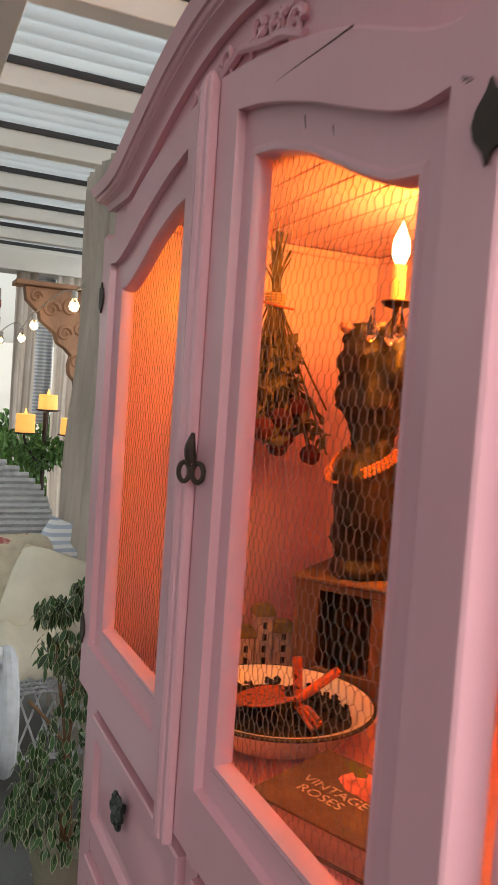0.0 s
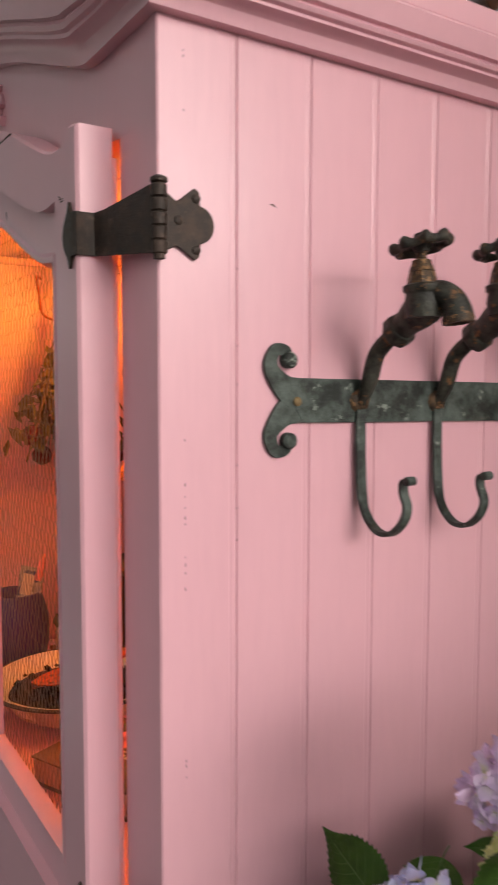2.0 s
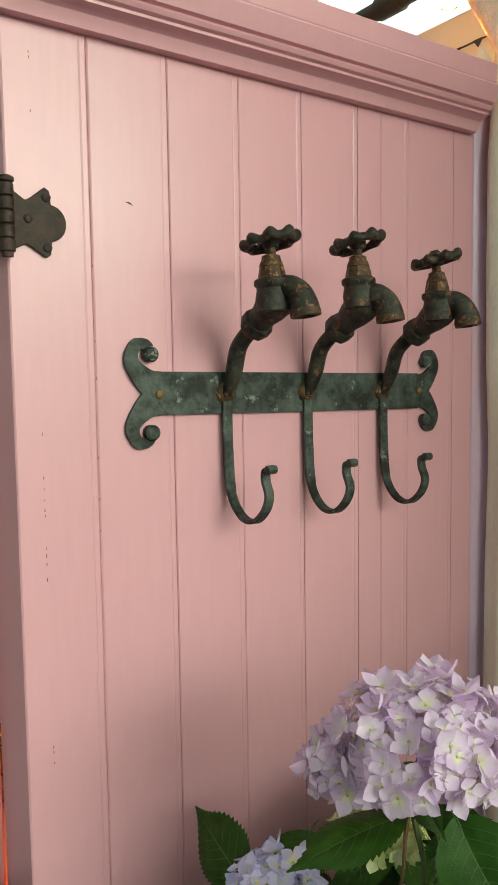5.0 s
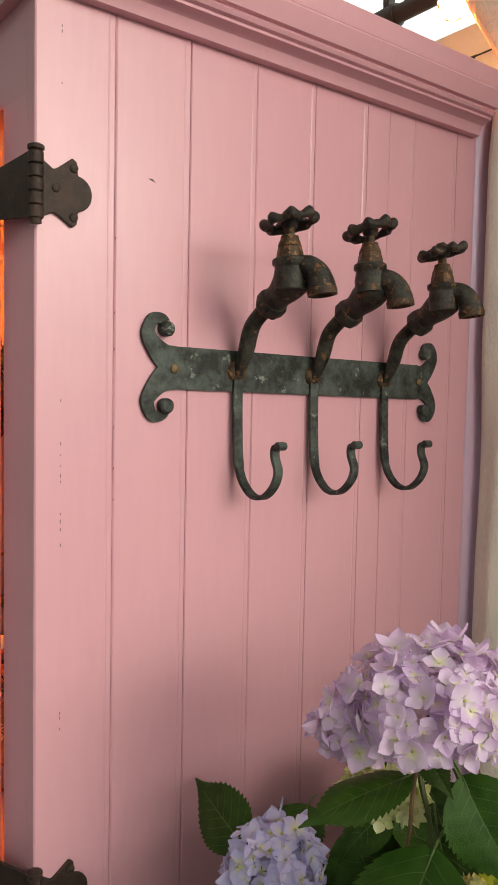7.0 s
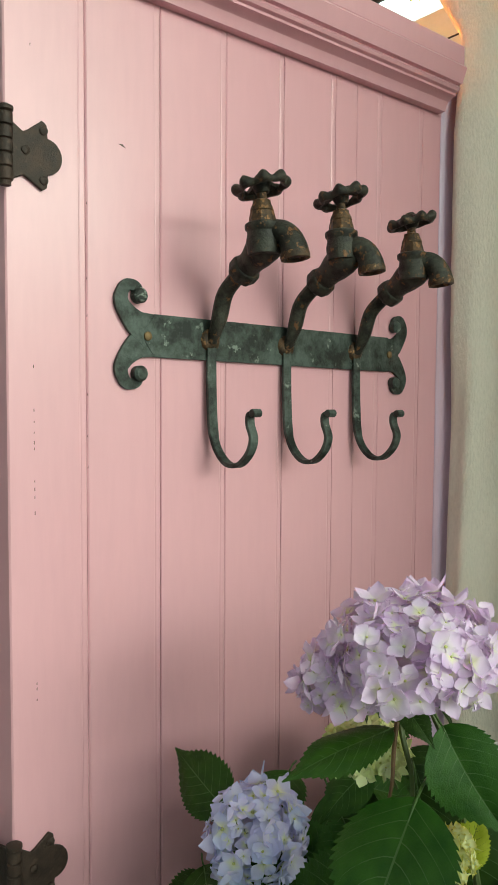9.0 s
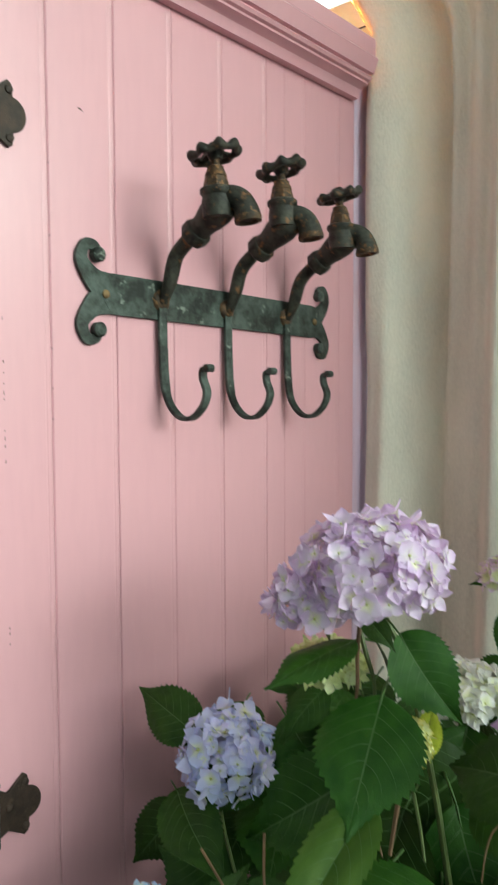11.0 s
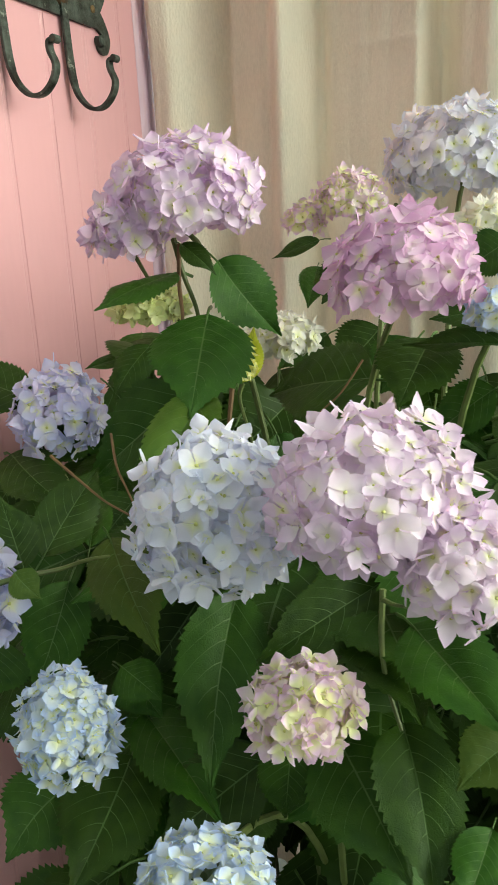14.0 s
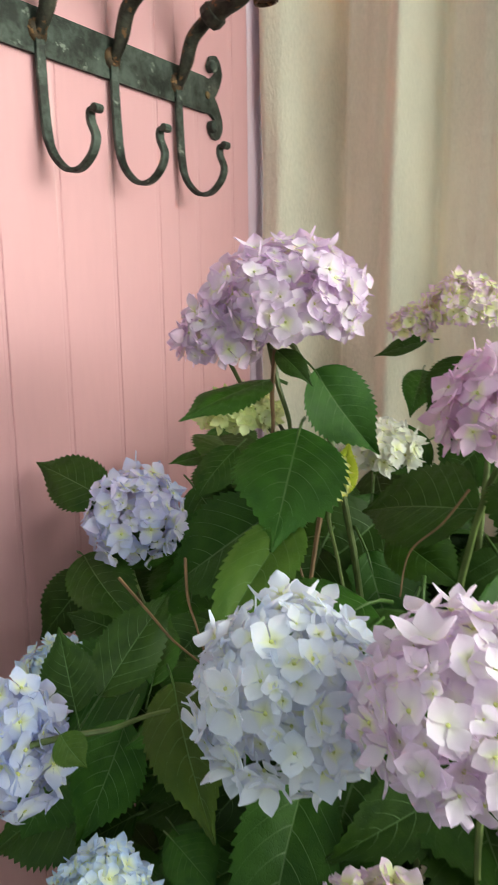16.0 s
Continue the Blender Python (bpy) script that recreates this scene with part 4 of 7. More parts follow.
def head(place, r, mat, seed, size=0.0125, young=0.0, tilt=(0, 0), label="", droop=-0.45):
    rx, ry, rz = r
    area = 4 * math.pi * ((rx * ry) ** 1.6 / 3 + (rx * rz) ** 1.6 / 3 + (ry * rz) ** 1.6 / 3) ** (1 / 1.6)
    count = int(area * (1 - droop) / 2 / (size * size * 1.08))
    me = petal_mesh("flower_head", seed, rx, ry, rz, size, count, mat, young, droop)
    ob = part("flower_head", me, [], hydrangea, label, angle=180)
    ob.matrix_basis = pose(*place, tilt[0], tilt[1], seed * 47)
    return ob


head((0.614, 0.040, 1.236), (0.062, 0.062, 0.052), LILAC, 1, 0.0130, 0.0, label="domed lilac-pink flower head")
head((0.579, 0.089, 1.209), (0.031, 0.031, 0.032), LILAC, 2, 0.0120, 0.0)
head((0.575, 0.182, 1.041), (0.043, 0.043, 0.042), BLUE, 3, 0.0140, 0.2, label="small blue-lilac flower head", droop=-0.8)
head((0.373, -0.094, 1.038), (0.051, 0.051, 0.051), WHITE_BLUE, 4, 0.0118, 0.0, label="white flower head tinged blue", droop=-0.8)
head((0.357, -0.196, 1.065), (0.051, 0.051, 0.045), BLUSH, 5, 0.0116, 0.1, label="large white flower head tinged pink")
head((0.351, -0.243, 1.035), (0.028, 0.028, 0.032), BLUSH, 6, 0.0116, 0.0, droop=-0.8)
head((0.560, -0.165, 1.169), (0.051, 0.051, 0.045), PINKP, 7, 0.0138, 0.0, label="mauve-pink flower head")
head((0.351, -0.154, 0.929), (0.032, 0.032, 0.023), GREENISH, 8, 0.0095, 0.6, label="young flower head, yellow-green and pink", droop=-0.8)
head((0.314, -0.005, 0.903), (0.028, 0.028, 0.038), BLUE_GREEN, 9, 0.0078, 0.5, label="young flower head, pale blue and green", droop=-0.8)
head((0.785, -0.057, 1.230), (0.034, 0.034, 0.028), GREENISH, 10, 0.0090, 0.6, label="small yellow-green flower head")
head((0.770, -0.012, 1.213), (0.018, 0.018, 0.016), GREENISH, 11, 0.0090, 0.5)
head((0.879, -0.155, 1.266), (0.077, 0.077, 0.059), WHITE_GREY, 12, 0.0140, 0.1, label="white flower head tinged blue")
head((0.758, 0.022, 1.089), (0.045, 0.045, 0.028), CREAMY, 13, 0.0115, 0.3, label="pale flower head")
head((0.566, -0.236, 1.140), (0.018, 0.018, 0.016), BLUE_GREEN, 14, 0.0100, 0.5, droop=-0.8)
head((0.767, -0.204, 1.194), (0.033, 0.033, 0.025), CREAMY, 15, 0.0115, 0.4)
head((0.310, 0.055, 0.990), (0.026, 0.026, 0.040), DEEP_BLUE, 16, 0.0120, 0.2, label="blue flower head", droop=-0.8)
head((0.281, -0.118, 0.850), (0.035, 0.035, 0.023), BLUE_GREEN, 17, 0.0090, 0.4, droop=-0.8)
head((0.620, 0.094, 1.140), (0.035, 0.035, 0.018), LIME, 18, 0.0090, 0.7, label="unripe lime-green flower head")
head((0.627, 0.005, 1.085), (0.013, 0.013, 0.022), YELLOW, 19, 0.0062, 0.8, label="yellow flower buds")
head((0.452, 0.172, 0.928), (0.027, 0.027, 0.039), BLUE_GREEN, 20, 0.0085, 0.3, droop=-0.8)

# leaves
def half_width(u):
    """Half the width of a unit leaf: round at the base, broadest before the middle, drawn out to a point."""
    return 0.51 * math.sin(math.pi * u ** 0.70) ** 0.90 * (1 - 0.48 * smoothstep((u - 0.58) / 0.36)) + 0.002


def leaf_mesh(name, seed, teeth=19):
    """A broad saw-edged leaf of unit length along x, width 1 across: quilted blade, sunken midrib, pale side veins, drooping tip."""
    rng = random.Random(seed)
    g = Geo()
    n = 3 * teeth
    bend, fold, wave, twist, curve = rng.uniform(0.06, 0.26), rng.uniform(0.02, 0.26), rng.uniform(0, 6), rng.uniform(-.12, .12), rng.uniform(-.07, .07)
    cols = (-1.0, -0.93, -0.70, -0.46, -0.22, -0.018, 0.018, 0.22, 0.46, 0.70, 0.93, 1.0)
    pairs = 7

    def height(u, y, a):
        """The blade's height at u along and y across; a: how far towards the edge."""
        z = fold * abs(y) ** 1.15 - bend * u * u - 0.35 * y * y * (0.4 + u) + twist * y * u + 0.022 * math.sin(8 * u + wave + 2 * y) * a
        v = (u - 0.34 * a ** 1.3 * 0.9) * (pairs + 1.2)
        return z + 0.012 * (abs(math.sin(math.pi * v)) - 0.5) * math.sin(math.pi * min(1, a * 1.05)) - 0.010 * math.exp(-(a / 0.06) ** 2)

    rows = []
    for i in range(n + 1):
        u = i / n
        w = half_width(u)
        saw = (i % 3) / 2
        row = []
        for c in cols:
            a = abs(c)
            out = 1 + (0.105 * (saw - 0.5) if a == 1 else 0)
            y = w * c * out
            fwd = (0.016 * saw if a == 1 else 0) + 0.04 * a * a * (1 - u) * u
            row.append((u + fwd, y + curve * math.sin(math.pi * u), height(u, y, a)))
        rows.append(row)
    o = len(g.v)
    g.v += [p for r in rows for p in r]
    m = len(cols)
    for i in range(n):
        for j in range(m - 1):
            g.f.append((o + i * m + j, o + (i + 1) * m + j, o + (i + 1) * m + j + 1, o + i * m + j + 1))
            g.m.append(1 if j == 5 else 0)
    # side veins, curving towards the tip
    for s in (-1, 1):
        for k in range(pairs):
            u0 = 0.05 + 0.115 * k + (0.02 if s > 0 else 0)
            pts = []
            for q in range(7):
                t = q / 6
                a = 0.92 * t
                u = min(0.985, u0 + 0.25 * t ** 1.25)
                y = half_width(u) * a * s
                pts.append(Vector((u + 0.04 * a * a * (1 - u) * u, y + curve * math.sin(math.pi * u), height(u, y, a) + 0.0035)))
            for q in range(6):
                a, b = pts[q], pts[q + 1]
                wa, wb = 0.0036 * (1 - 0.12 * q), 0.0036 * (1 - 0.12 * (q + 1))
                g.add([a + Vector((wa, 0, 0)), a - Vector((wa, 0, 0)), b - Vector((wb, 0, 0)), b + Vector((wb, 0, 0))], [(0, 1, 2, 3)], 1)
    # stalk
    g.tube([(-0.22, 0, -0.08), (-0.10, 0, -0.02), (0.02, 0, -0.008), (0.3, curve * 0.8, -0.02 - bend * 0.09)], [0.017, 0.015, 0.014, 0.004], 6, slot=1)
    me = bpy.data.meshes.new(name)
    me.from_pydata(g.v, [], g.f)
    me.materials.append(LEAF)
    me.materials.append(VEIN)
    me.polygons.foreach_set("material_index", g.m)
    me.polygons.foreach_set("use_smooth", [True] * len(g.f))
    me.update()
    return me


LEAVES = [leaf_mesh("leaf", s) for s in range(9)]
YOUNG = leaf_mesh("leaf", 12)
YOUNG.materials[0] = LEAF_LIGHT
FRESH_LIT = leaf_mesh("leaf", 13)
FRESH_LIT.materials[0] = LEAF_FRESH_LIT
leaf_rng = random.Random(11)


def leaf(base, tip, width, face=(-0.45, -0.40, 0.80), young=False, bright=False, stray=0.07):
    b, t = Vector(base), Vector(tip)
    ax = t - b
    ln = max(ax.length, width * 0.8) * 1.04
    ax = ax.normalized()
    nr = Vector(face).normalized() + Vector([leaf_rng.uniform(-stray, stray) for _ in range(3)])
    nr = (nr - ax * nr.dot(ax)).normalized()
    sd = nr.cross(ax)
    m = Matrix((ax, sd, nr)).transposed().to_4x4()
    ob = part("leaf", YOUNG if young else FRESH_LIT if bright else leaf_rng.choice(LEAVES), [], hydrangea, angle=180)
    ob.matrix_basis = Matrix.Translation(b) @ m @ Matrix.Diagonal((ln, width * 1.04, ln, 1))
    return ob


leaf((0.597, 0.020, 1.137), (0.488, -0.016, 1.085), 0.084, (-0.55, -0.29, 0.78))
leaf((0.632, 0.024, 1.181), (0.636, -0.035, 1.117), 0.059, (-0.60, -0.26, 0.76))
leaf((0.613, 0.058, 1.173), (0.518, 0.082, 1.163), 0.045, (-0.14, -0.09, 0.99))
leaf((0.614, 0.051, 1.198), (0.608, 0.016, 1.177), 0.022, (-0.71, -0.37, 0.60))
leaf((0.575, 0.032, 1.069), (0.529, 0.133, 1.002), 0.074, (-0.58, -0.39, 0.72))
leaf((0.532, -0.011, 1.082), (0.397, -0.025, 1.036), 0.046, (-0.73, -0.43, 0.53), bright=True)
leaf((0.555, 0.198, 1.061), (0.556, 0.294, 1.090), 0.052, (-0.64, -0.63, 0.44))
leaf((0.384, 0.058, 0.985), (0.468, 0.060, 1.032), 0.042, (-0.67, -0.55, 0.50))
leaf((0.359, 0.054, 0.988), (0.370, 0.076, 1.035), 0.034, (-0.61, -0.60, 0.52))
leaf((0.422, 0.044, 0.980), (0.477, 0.068, 1.009), 0.026, (-0.68, -0.53, 0.51))
# the light on this leaf is put in by its brighter green
leaf((0.414, 0.019, 0.994), (0.342, -0.060, 0.966), 0.047, (-0.60, -0.43, 0.67), bright=True)
leaf((0.421, -0.080, 0.963), (0.326, -0.103, 0.886), 0.058, (-0.65, -0.35, 0.68))
leaf((0.459, -0.173, 0.964), (0.377, -0.117, 0.944), 0.045, (-0.65, -0.24, 0.72))
leaf((0.656, -0.116, 1.070), (0.678, 0.007, 1.063), 0.086, (-0.68, -0.23, 0.69))
leaf((0.613, -0.176, 1.114), (0.542, -0.167, 1.079), 0.064, (-0.62, -0.14, 0.77))
leaf((0.886, 0.012, 1.191), (0.865, 0.066, 1.178), 0.023, (-0.76, -0.28, 0.59))
leaf((0.839, -0.001, 1.163), (0.767, -0.015, 1.130), 0.032, (-0.89, -0.30, 0.35))
leaf((0.788, -0.063, 1.182), (0.753, -0.035, 1.134), 0.045, (-0.75, -0.23, 0.62))
leaf((0.557, 0.224, 0.984), (0.527, 0.275, 0.914), 0.054, (-0.53, -0.54, 0.65))
leaf((0.543, 0.220, 1.006), (0.497, 0.123, 0.990), 0.055, (-0.57, -0.51, 0.64))
leaf((0.703, 0.182, 1.077), (0.676, 0.218, 1.071), 0.021, (-0.51, -0.37, 0.78))
leaf((0.669, 0.128, 1.096), (0.621, 0.146, 1.054), 0.037, (-0.69, -0.46, 0.56))
leaf((0.401, -0.208, 0.969), (0.333, -0.272, 0.958), 0.051, (-0.66, -0.12, 0.75))
leaf((0.410, 0.000, 0.851), (0.344, -0.088, 0.853), 0.049, (-0.52, -0.34, 0.79))
leaf((0.390, -0.112, 0.856), (0.343, -0.044, 0.801), 0.059, (-0.50, -0.30, 0.81))
leaf((0.377, -0.135, 0.886), (0.365, -0.132, 0.823), 0.039, (-0.60, -0.27, 0.75))
leaf((0.400, -0.157, 0.880), (0.336, -0.221, 0.846), 0.069, (-0.56, -0.17, 0.81))
leaf((0.409, -0.201, 0.891), (0.321, -0.240, 0.856), 0.052, (-0.64, -0.15, 0.76))
leaf((0.386, -0.000, 0.829), (0.294, -0.010, 0.800), 0.068, (-0.45, -0.38, 0.81))
leaf((0.353, 0.032, 0.822), (0.294, 0.041, 0.810), 0.060, (-0.42, -0.42, 0.80))
leaf((0.398, -0.276, 0.909), (0.355, -0.247, 0.899), 0.039, (-0.61, -0.07, 0.79), bright=True)
leaf((0.370, -0.263, 0.860), (0.319, -0.256, 0.851), 0.032, (-0.61, -0.08, 0.79))
leaf((0.363, -0.016, 0.923), (0.356, -0.050, 0.911), 0.030, (-0.54, -0.39, 0.75))
leaf((0.544, -0.254, 1.120), (0.570, -0.164, 1.121), 0.023, (-0.51, -0.09, 0.86))
leaf((0.686, -0.236, 1.131), (0.674, -0.165, 1.126), 0.042, (-0.66, -0.10, 0.75))
leaf((0.615, -0.228, 1.073), (0.598, -0.178, 1.039), 0.043, (-0.72, -0.12, 0.68))
leaf((0.454, -0.270, 1.076), (0.475, -0.241, 1.087), 0.024, (-0.72, -0.08, 0.69))
leaf((0.365, -0.232, 0.815), (0.316, -0.198, 0.833), 0.034, (-0.44, -0.11, 0.89))
leaf((0.307, 0.014, 1.014), (0.309, -0.002, 0.999), 0.019, (-0.58, -0.57, 0.59), bright=True)
leaf((0.416, 0.063, 0.951), (0.360, 0.065, 0.889), 0.049, (-0.53, -0.49, 0.69))
leaf((0.417, 0.025, 0.879), (0.401, -0.019, 0.862), 0.037, (-0.49, -0.35, 0.80))
leaf((0.682, -0.030, 1.028), (0.654, -0.104, 1.005), 0.058, (-0.55, -0.18, 0.81))
leaf((0.463, -0.174, 0.928), (0.454, -0.194, 0.905), 0.038, (-0.66, -0.17, 0.73))
leaf((0.689, -0.225, 1.186), (0.682, -0.188, 1.169), 0.042, (-0.81, -0.12, 0.58))
leaf((0.541, 0.149, 0.939), (0.519, 0.220, 0.961), 0.066, (-0.55, -0.50, 0.67))
leaf((0.492, 0.141, 0.900), (0.468, 0.209, 0.914), 0.069, (-0.50, -0.49, 0.71))
leaf((0.646, 0.151, 0.993), (0.617, 0.203, 1.016), 0.053, (-0.64, -0.47, 0.61))
leaf((0.521, 0.063, 0.985), (0.471, 0.074, 0.959), 0.047, (-0.59, -0.43, 0.69))
leaf((0.403, 0.129, 0.894), (0.370, 0.129, 0.862), 0.058, (-0.43, -0.48, 0.77))
leaf((0.425, -0.075, 0.789), (0.403, -0.074, 0.766), 0.053, (-0.44, -0.24, 0.87))
leaf((0.880, 0.003, 1.078), (0.835, 0.048, 1.046), 0.063, (-0.85, -0.31, 0.42))
leaf((0.879, -0.063, 1.086), (0.838, -0.025, 1.043), 0.071, (-0.87, -0.24, 0.42))
leaf((0.847, -0.114, 1.077), (0.807, -0.084, 1.028), 0.074, (-0.88, -0.19, 0.44))
leaf((0.637, 0.010, 1.066), (0.650, -0.001, 1.116), 0.028, young=True)

# the rest of the foliage, thinner towards the ground
fill = random.Random(21)
made = 0
while made < 330:
    a = fill.uniform(0, 2 * math.pi)
    h = fill.uniform(0.42, 1.03)
    rad = (0.16 + 0.17 * math.sin(math.pi * min(1, (h - 0.20) / 0.85))) * math.sqrt(fill.uniform(0.12, 1))
    p = Vector((0.64 + rad * 1.12 * math.cos(a), -0.11 + rad * 1.30 * math.sin(a), h))
    if p.y > 0.22 or p.x < (0.40 if h < 0.70 else 0.47) or p.x > 0.98 or (p.x < 0.45 and h > 0.93):
        continue
    out = Vector((math.cos(a), math.sin(a), -0.35 + fill.uniform(-.4, .4)))
    if p.y + out.y * 0.12 > 0.28:
        out.y = -abs(out.y)
    ln = fill.uniform(0.085, 0.135)
    leaf(p, p + out.normalized() * ln, ln * fill.uniform(0.68, 0.88), (out.x * 0.5 - 0.15, out.y * 0.5 - 0.15, 0.8), stray=0.2)
    made += 1

# a denser layer of leaves turned to the light, just under and behind the flower heads
made = 0
while made < 60:
    p = Vector((fill.uniform(0.47, 0.88), fill.uniform(-0.36, 0.16), fill.uniform(0.84, 1.03)))
    if p.z > 1.0 + 0.25 * (p.x - 0.45) or (p.z > 1.0 and p.y > 0.08) or p.x < 0.5 and p.z > 0.98:
        continue
    d = Vector((-0.55 + fill.uniform(-.5, .5), fill.uniform(-.75, .6), -0.45 + fill.uniform(-.3, .3)))
    if p.y > 0.12:
        d.y = -abs(d.y)
    ln = fill.uniform(0.09, 0.14)
    leaf(p, p + d.normalized() * ln, ln * fill.uniform(0.68, 0.86), (-0.6, -0.3, 0.75), stray=0.2)
    made += 1

# leaves between the bush and the wardrobe
made = 0
while made < 70:
    p = Vector((fill.uniform(0.58, 0.98), fill.uniform(0.06, 0.24), fill.uniform(0.55, 0.97)))
    if p.z > 0.80 + 0.35 * (p.x - 0.5):
        continue
    d = Vector((fill.uniform(-.8, .5), fill.uniform(-.3, .2), -0.5 + fill.uniform(-.3, .3)))
    ln = fill.uniform(0.09, 0.14)
    leaf(p, p + d.normalized() * ln * 0.9, ln * fill.uniform(0.66, 0.86), (-0.4, -0.5, 0.7), stray=0.2)
    made += 1

# leaves in the hollow under the tall head, close to the wardrobe's side
made = 0
while made < 26:
    p = Vector((fill.uniform(0.60, 0.86), fill.uniform(0.09, 0.24), fill.uniform(0.97, 1.10)))
    if p.z > 1.065 + 0.2 * (p.x - 0.62) or p.x < 0.66 and p.z > 1.04 and p.y > 0.14:
        continue
    d = Vector((fill.uniform(-.9, .3), fill.uniform(-.6, .25), fill.uniform(-.6, .05)))
    ln = fill.uniform(0.07, 0.11)
    leaf(p, p + d.normalized() * ln, ln * fill.uniform(0.62, 0.82), (-0.35, -0.35, 0.85), stray=0.2)
    made += 1

# the deep foliage behind and below, too dense to tell apart
deep = Geo()


def deep_leaf(base, tip, width, face):
    b, t = Vector(base), Vector(tip)
    ax = (t - b).normalized()
    nr = Vector(face)
    nr = (nr - ax * nr.dot(ax)).normalized()
    m = Matrix.Translation(b) @ Matrix((ax, nr.cross(ax), nr)).transposed().to_4x4() @ Matrix.Diagonal(((t - b).length, width, (t - b).length, 1))
    src = fill.choice(LEAVES)
    o = len(deep.v)
    deep.v += [tuple(m @ v.co) for v in src.vertices]
    deep.f += [tuple(o + i for i in q.vertices) for q in src.polygons]
    deep.m += [q.material_index for q in src.polygons]


for x0, x1, y0, y1, z0, z1, count in ((0.76, 1.00, -0.46, 0.14, 0.72, 1.035, 150), (0.60, 1.00, -0.46, 0.14, 0.36, 0.80, 150)):
    for k in range(count):
        p = Vector((fill.uniform(x0, x1), fill.uniform(y0, y1), fill.uniform(z0, z1)))
        p.z -= 0.16 * max(0.0, p.y)
        d = Vector((fill.uniform(-.8, .3), fill.uniform(-.8, .5), fill.uniform(-.9, -.1))).normalized()
        ln = fill.uniform(0.09, 0.14)
        deep_leaf(p, p + d * ln, ln * fill.uniform(0.68, 0.86), (-0.7 + fill.uniform(-.3, .3), -0.2 + fill.uniform(-.4, .4), 0.6))
tagged(part("foliage", deep, [LEAF, VEIN], hydrangea, angle=180), kind="stuff")

# stems
ROOT = Vector((0.66, -0.10, 0.24))
stem_rng = random.Random(5)


def stem(tip, r=0.0026, mat=None, sag=0.06):
    tip = Vector(tip)
    foot = ROOT + Vector((stem_rng.uniform(-.07, .07), stem_rng.uniform(-.07, .07), 0))
    mid = lerp(tip, (foot.x, foot.y, tip.z), 0.7) - Vector((0, 0, sag))
    g = Geo().tube(bezier(foot, mid, tip, 12), [r * 1.5 - 0.5 * r * i / 12 for i in range(13)], 7)
    part("stem", g, mat or STEM, hydrangea)


def twig(points, r=0.0012, mat=None, name="twig"):
    pts = chain(points, 6)
    part(name, Geo().tube(pts, [r * (1 - 0.45 * i / (len(pts) - 1)) for i in range(len(pts))], 6), mat or TWIG, hydrangea)


stem((0.632, 0.061, 1.215))
stem((0.413, -0.072, 1.002))
stem((0.595, -0.159, 1.146))
stem((0.349, -0.156, 0.925))
stem((0.830, -0.095, 1.225))
stem((0.881, -0.156, 1.244))
stem((0.567, -0.241, 1.138))
stem((0.287, -0.114, 0.850))
twig([(0.303, 0.034, 1.003), (0.318, 0.020, 1.005), (0.337, 0.005, 1.004), (0.361, -0.000, 1.001), (0.384, -0.001, 0.994)], 0.0020, STEM, "stem")
twig([(0.476, 0.052, 1.055), (0.455, 0.035, 1.035), (0.442, 0.019, 1.023), (0.429, 0.003, 1.011)], 0.0012, TWIG, "twig")
twig([(0.444, 0.089, 1.043), (0.437, 0.055, 1.025), (0.427, 0.028, 1.016), (0.419, -0.003, 1.009)], 0.0013, TWIG, "twig")
twig([(0.602, -0.001, 1.104), (0.595, -0.002, 1.076), (0.580, -0.004, 1.046), (0.565, -0.007, 1.019)], 0.0030, TWIG, "stem")
twig([(0.560, 0.010, 1.057), (0.557, 0.002, 1.040), (0.555, -0.006, 1.022)], 0.0016, TWIG, "stem")
twig([(0.634, 0.006, 1.066), (0.629, 0.008, 1.051), (0.614, -0.008, 1.021), (0.600, -0.020, 1.002)], 0.0022, STEM, "stem")
twig([(0.646, -0.109, 1.089), (0.635, -0.091, 1.060), (0.622, -0.069, 1.036), (0.602, -0.069, 1.004)], 0.0011, TWIG, "twig")
twig([(0.414, -0.187, 0.983), (0.406, -0.188, 0.948), (0.402, -0.193, 0.921), (0.389, -0.205, 0.900)], 0.0022, STEM, "stem")
twig([(0.411, -0.188, 0.977), (0.394, -0.199, 0.984), (0.378, -0.210, 0.992)], 0.0018, STEM, "stem")
twig([(0.623, 0.058, 1.198), (0.612, 0.055, 1.163), (0.601, 0.048, 1.134), (0.597, 0.050, 1.114)], 0.0024, TWIG, "stem")
twig([(0.625, 0.065, 1.203), (0.619, 0.053, 1.168), (0.617, 0.041, 1.137), (0.605, 0.032, 1.103)], 0.0030, STEM, "stem")
twig([(0.582, 0.202, 1.011), (0.550, 0.164, 0.988), (0.521, 0.120, 0.964), (0.504, 0.088, 0.937)], 0.0022, STEM, "stem")
twig([(0.619, 0.105, 1.190), (0.621, 0.090, 1.163), (0.618, 0.056, 1.121)], 0.0022, STEM, "stem")
pot = thing("plant_pot", (0.66, -0.10, 0), "terracotta plant pot on the floor under the hydrangea", "plant pot")
g = Geo().lathe([(0.0, 0.0), (0.125, 0.0), (0.17, 0.22), (0.185, 0.22), (0.188, 0.27), (0.175, 0.272), (0.165, 0.235)], pose(0.66, -0.10, 0), 28)
part("pot", g, TERRACOTTA, pot)
g = Geo().lathe([(0.166, 0.236), (0.10, 0.244), (0.0, 0.248)], pose(0.66, -0.10, 0), 28)
part("soil", g, SOIL, pot, "dark potting soil")

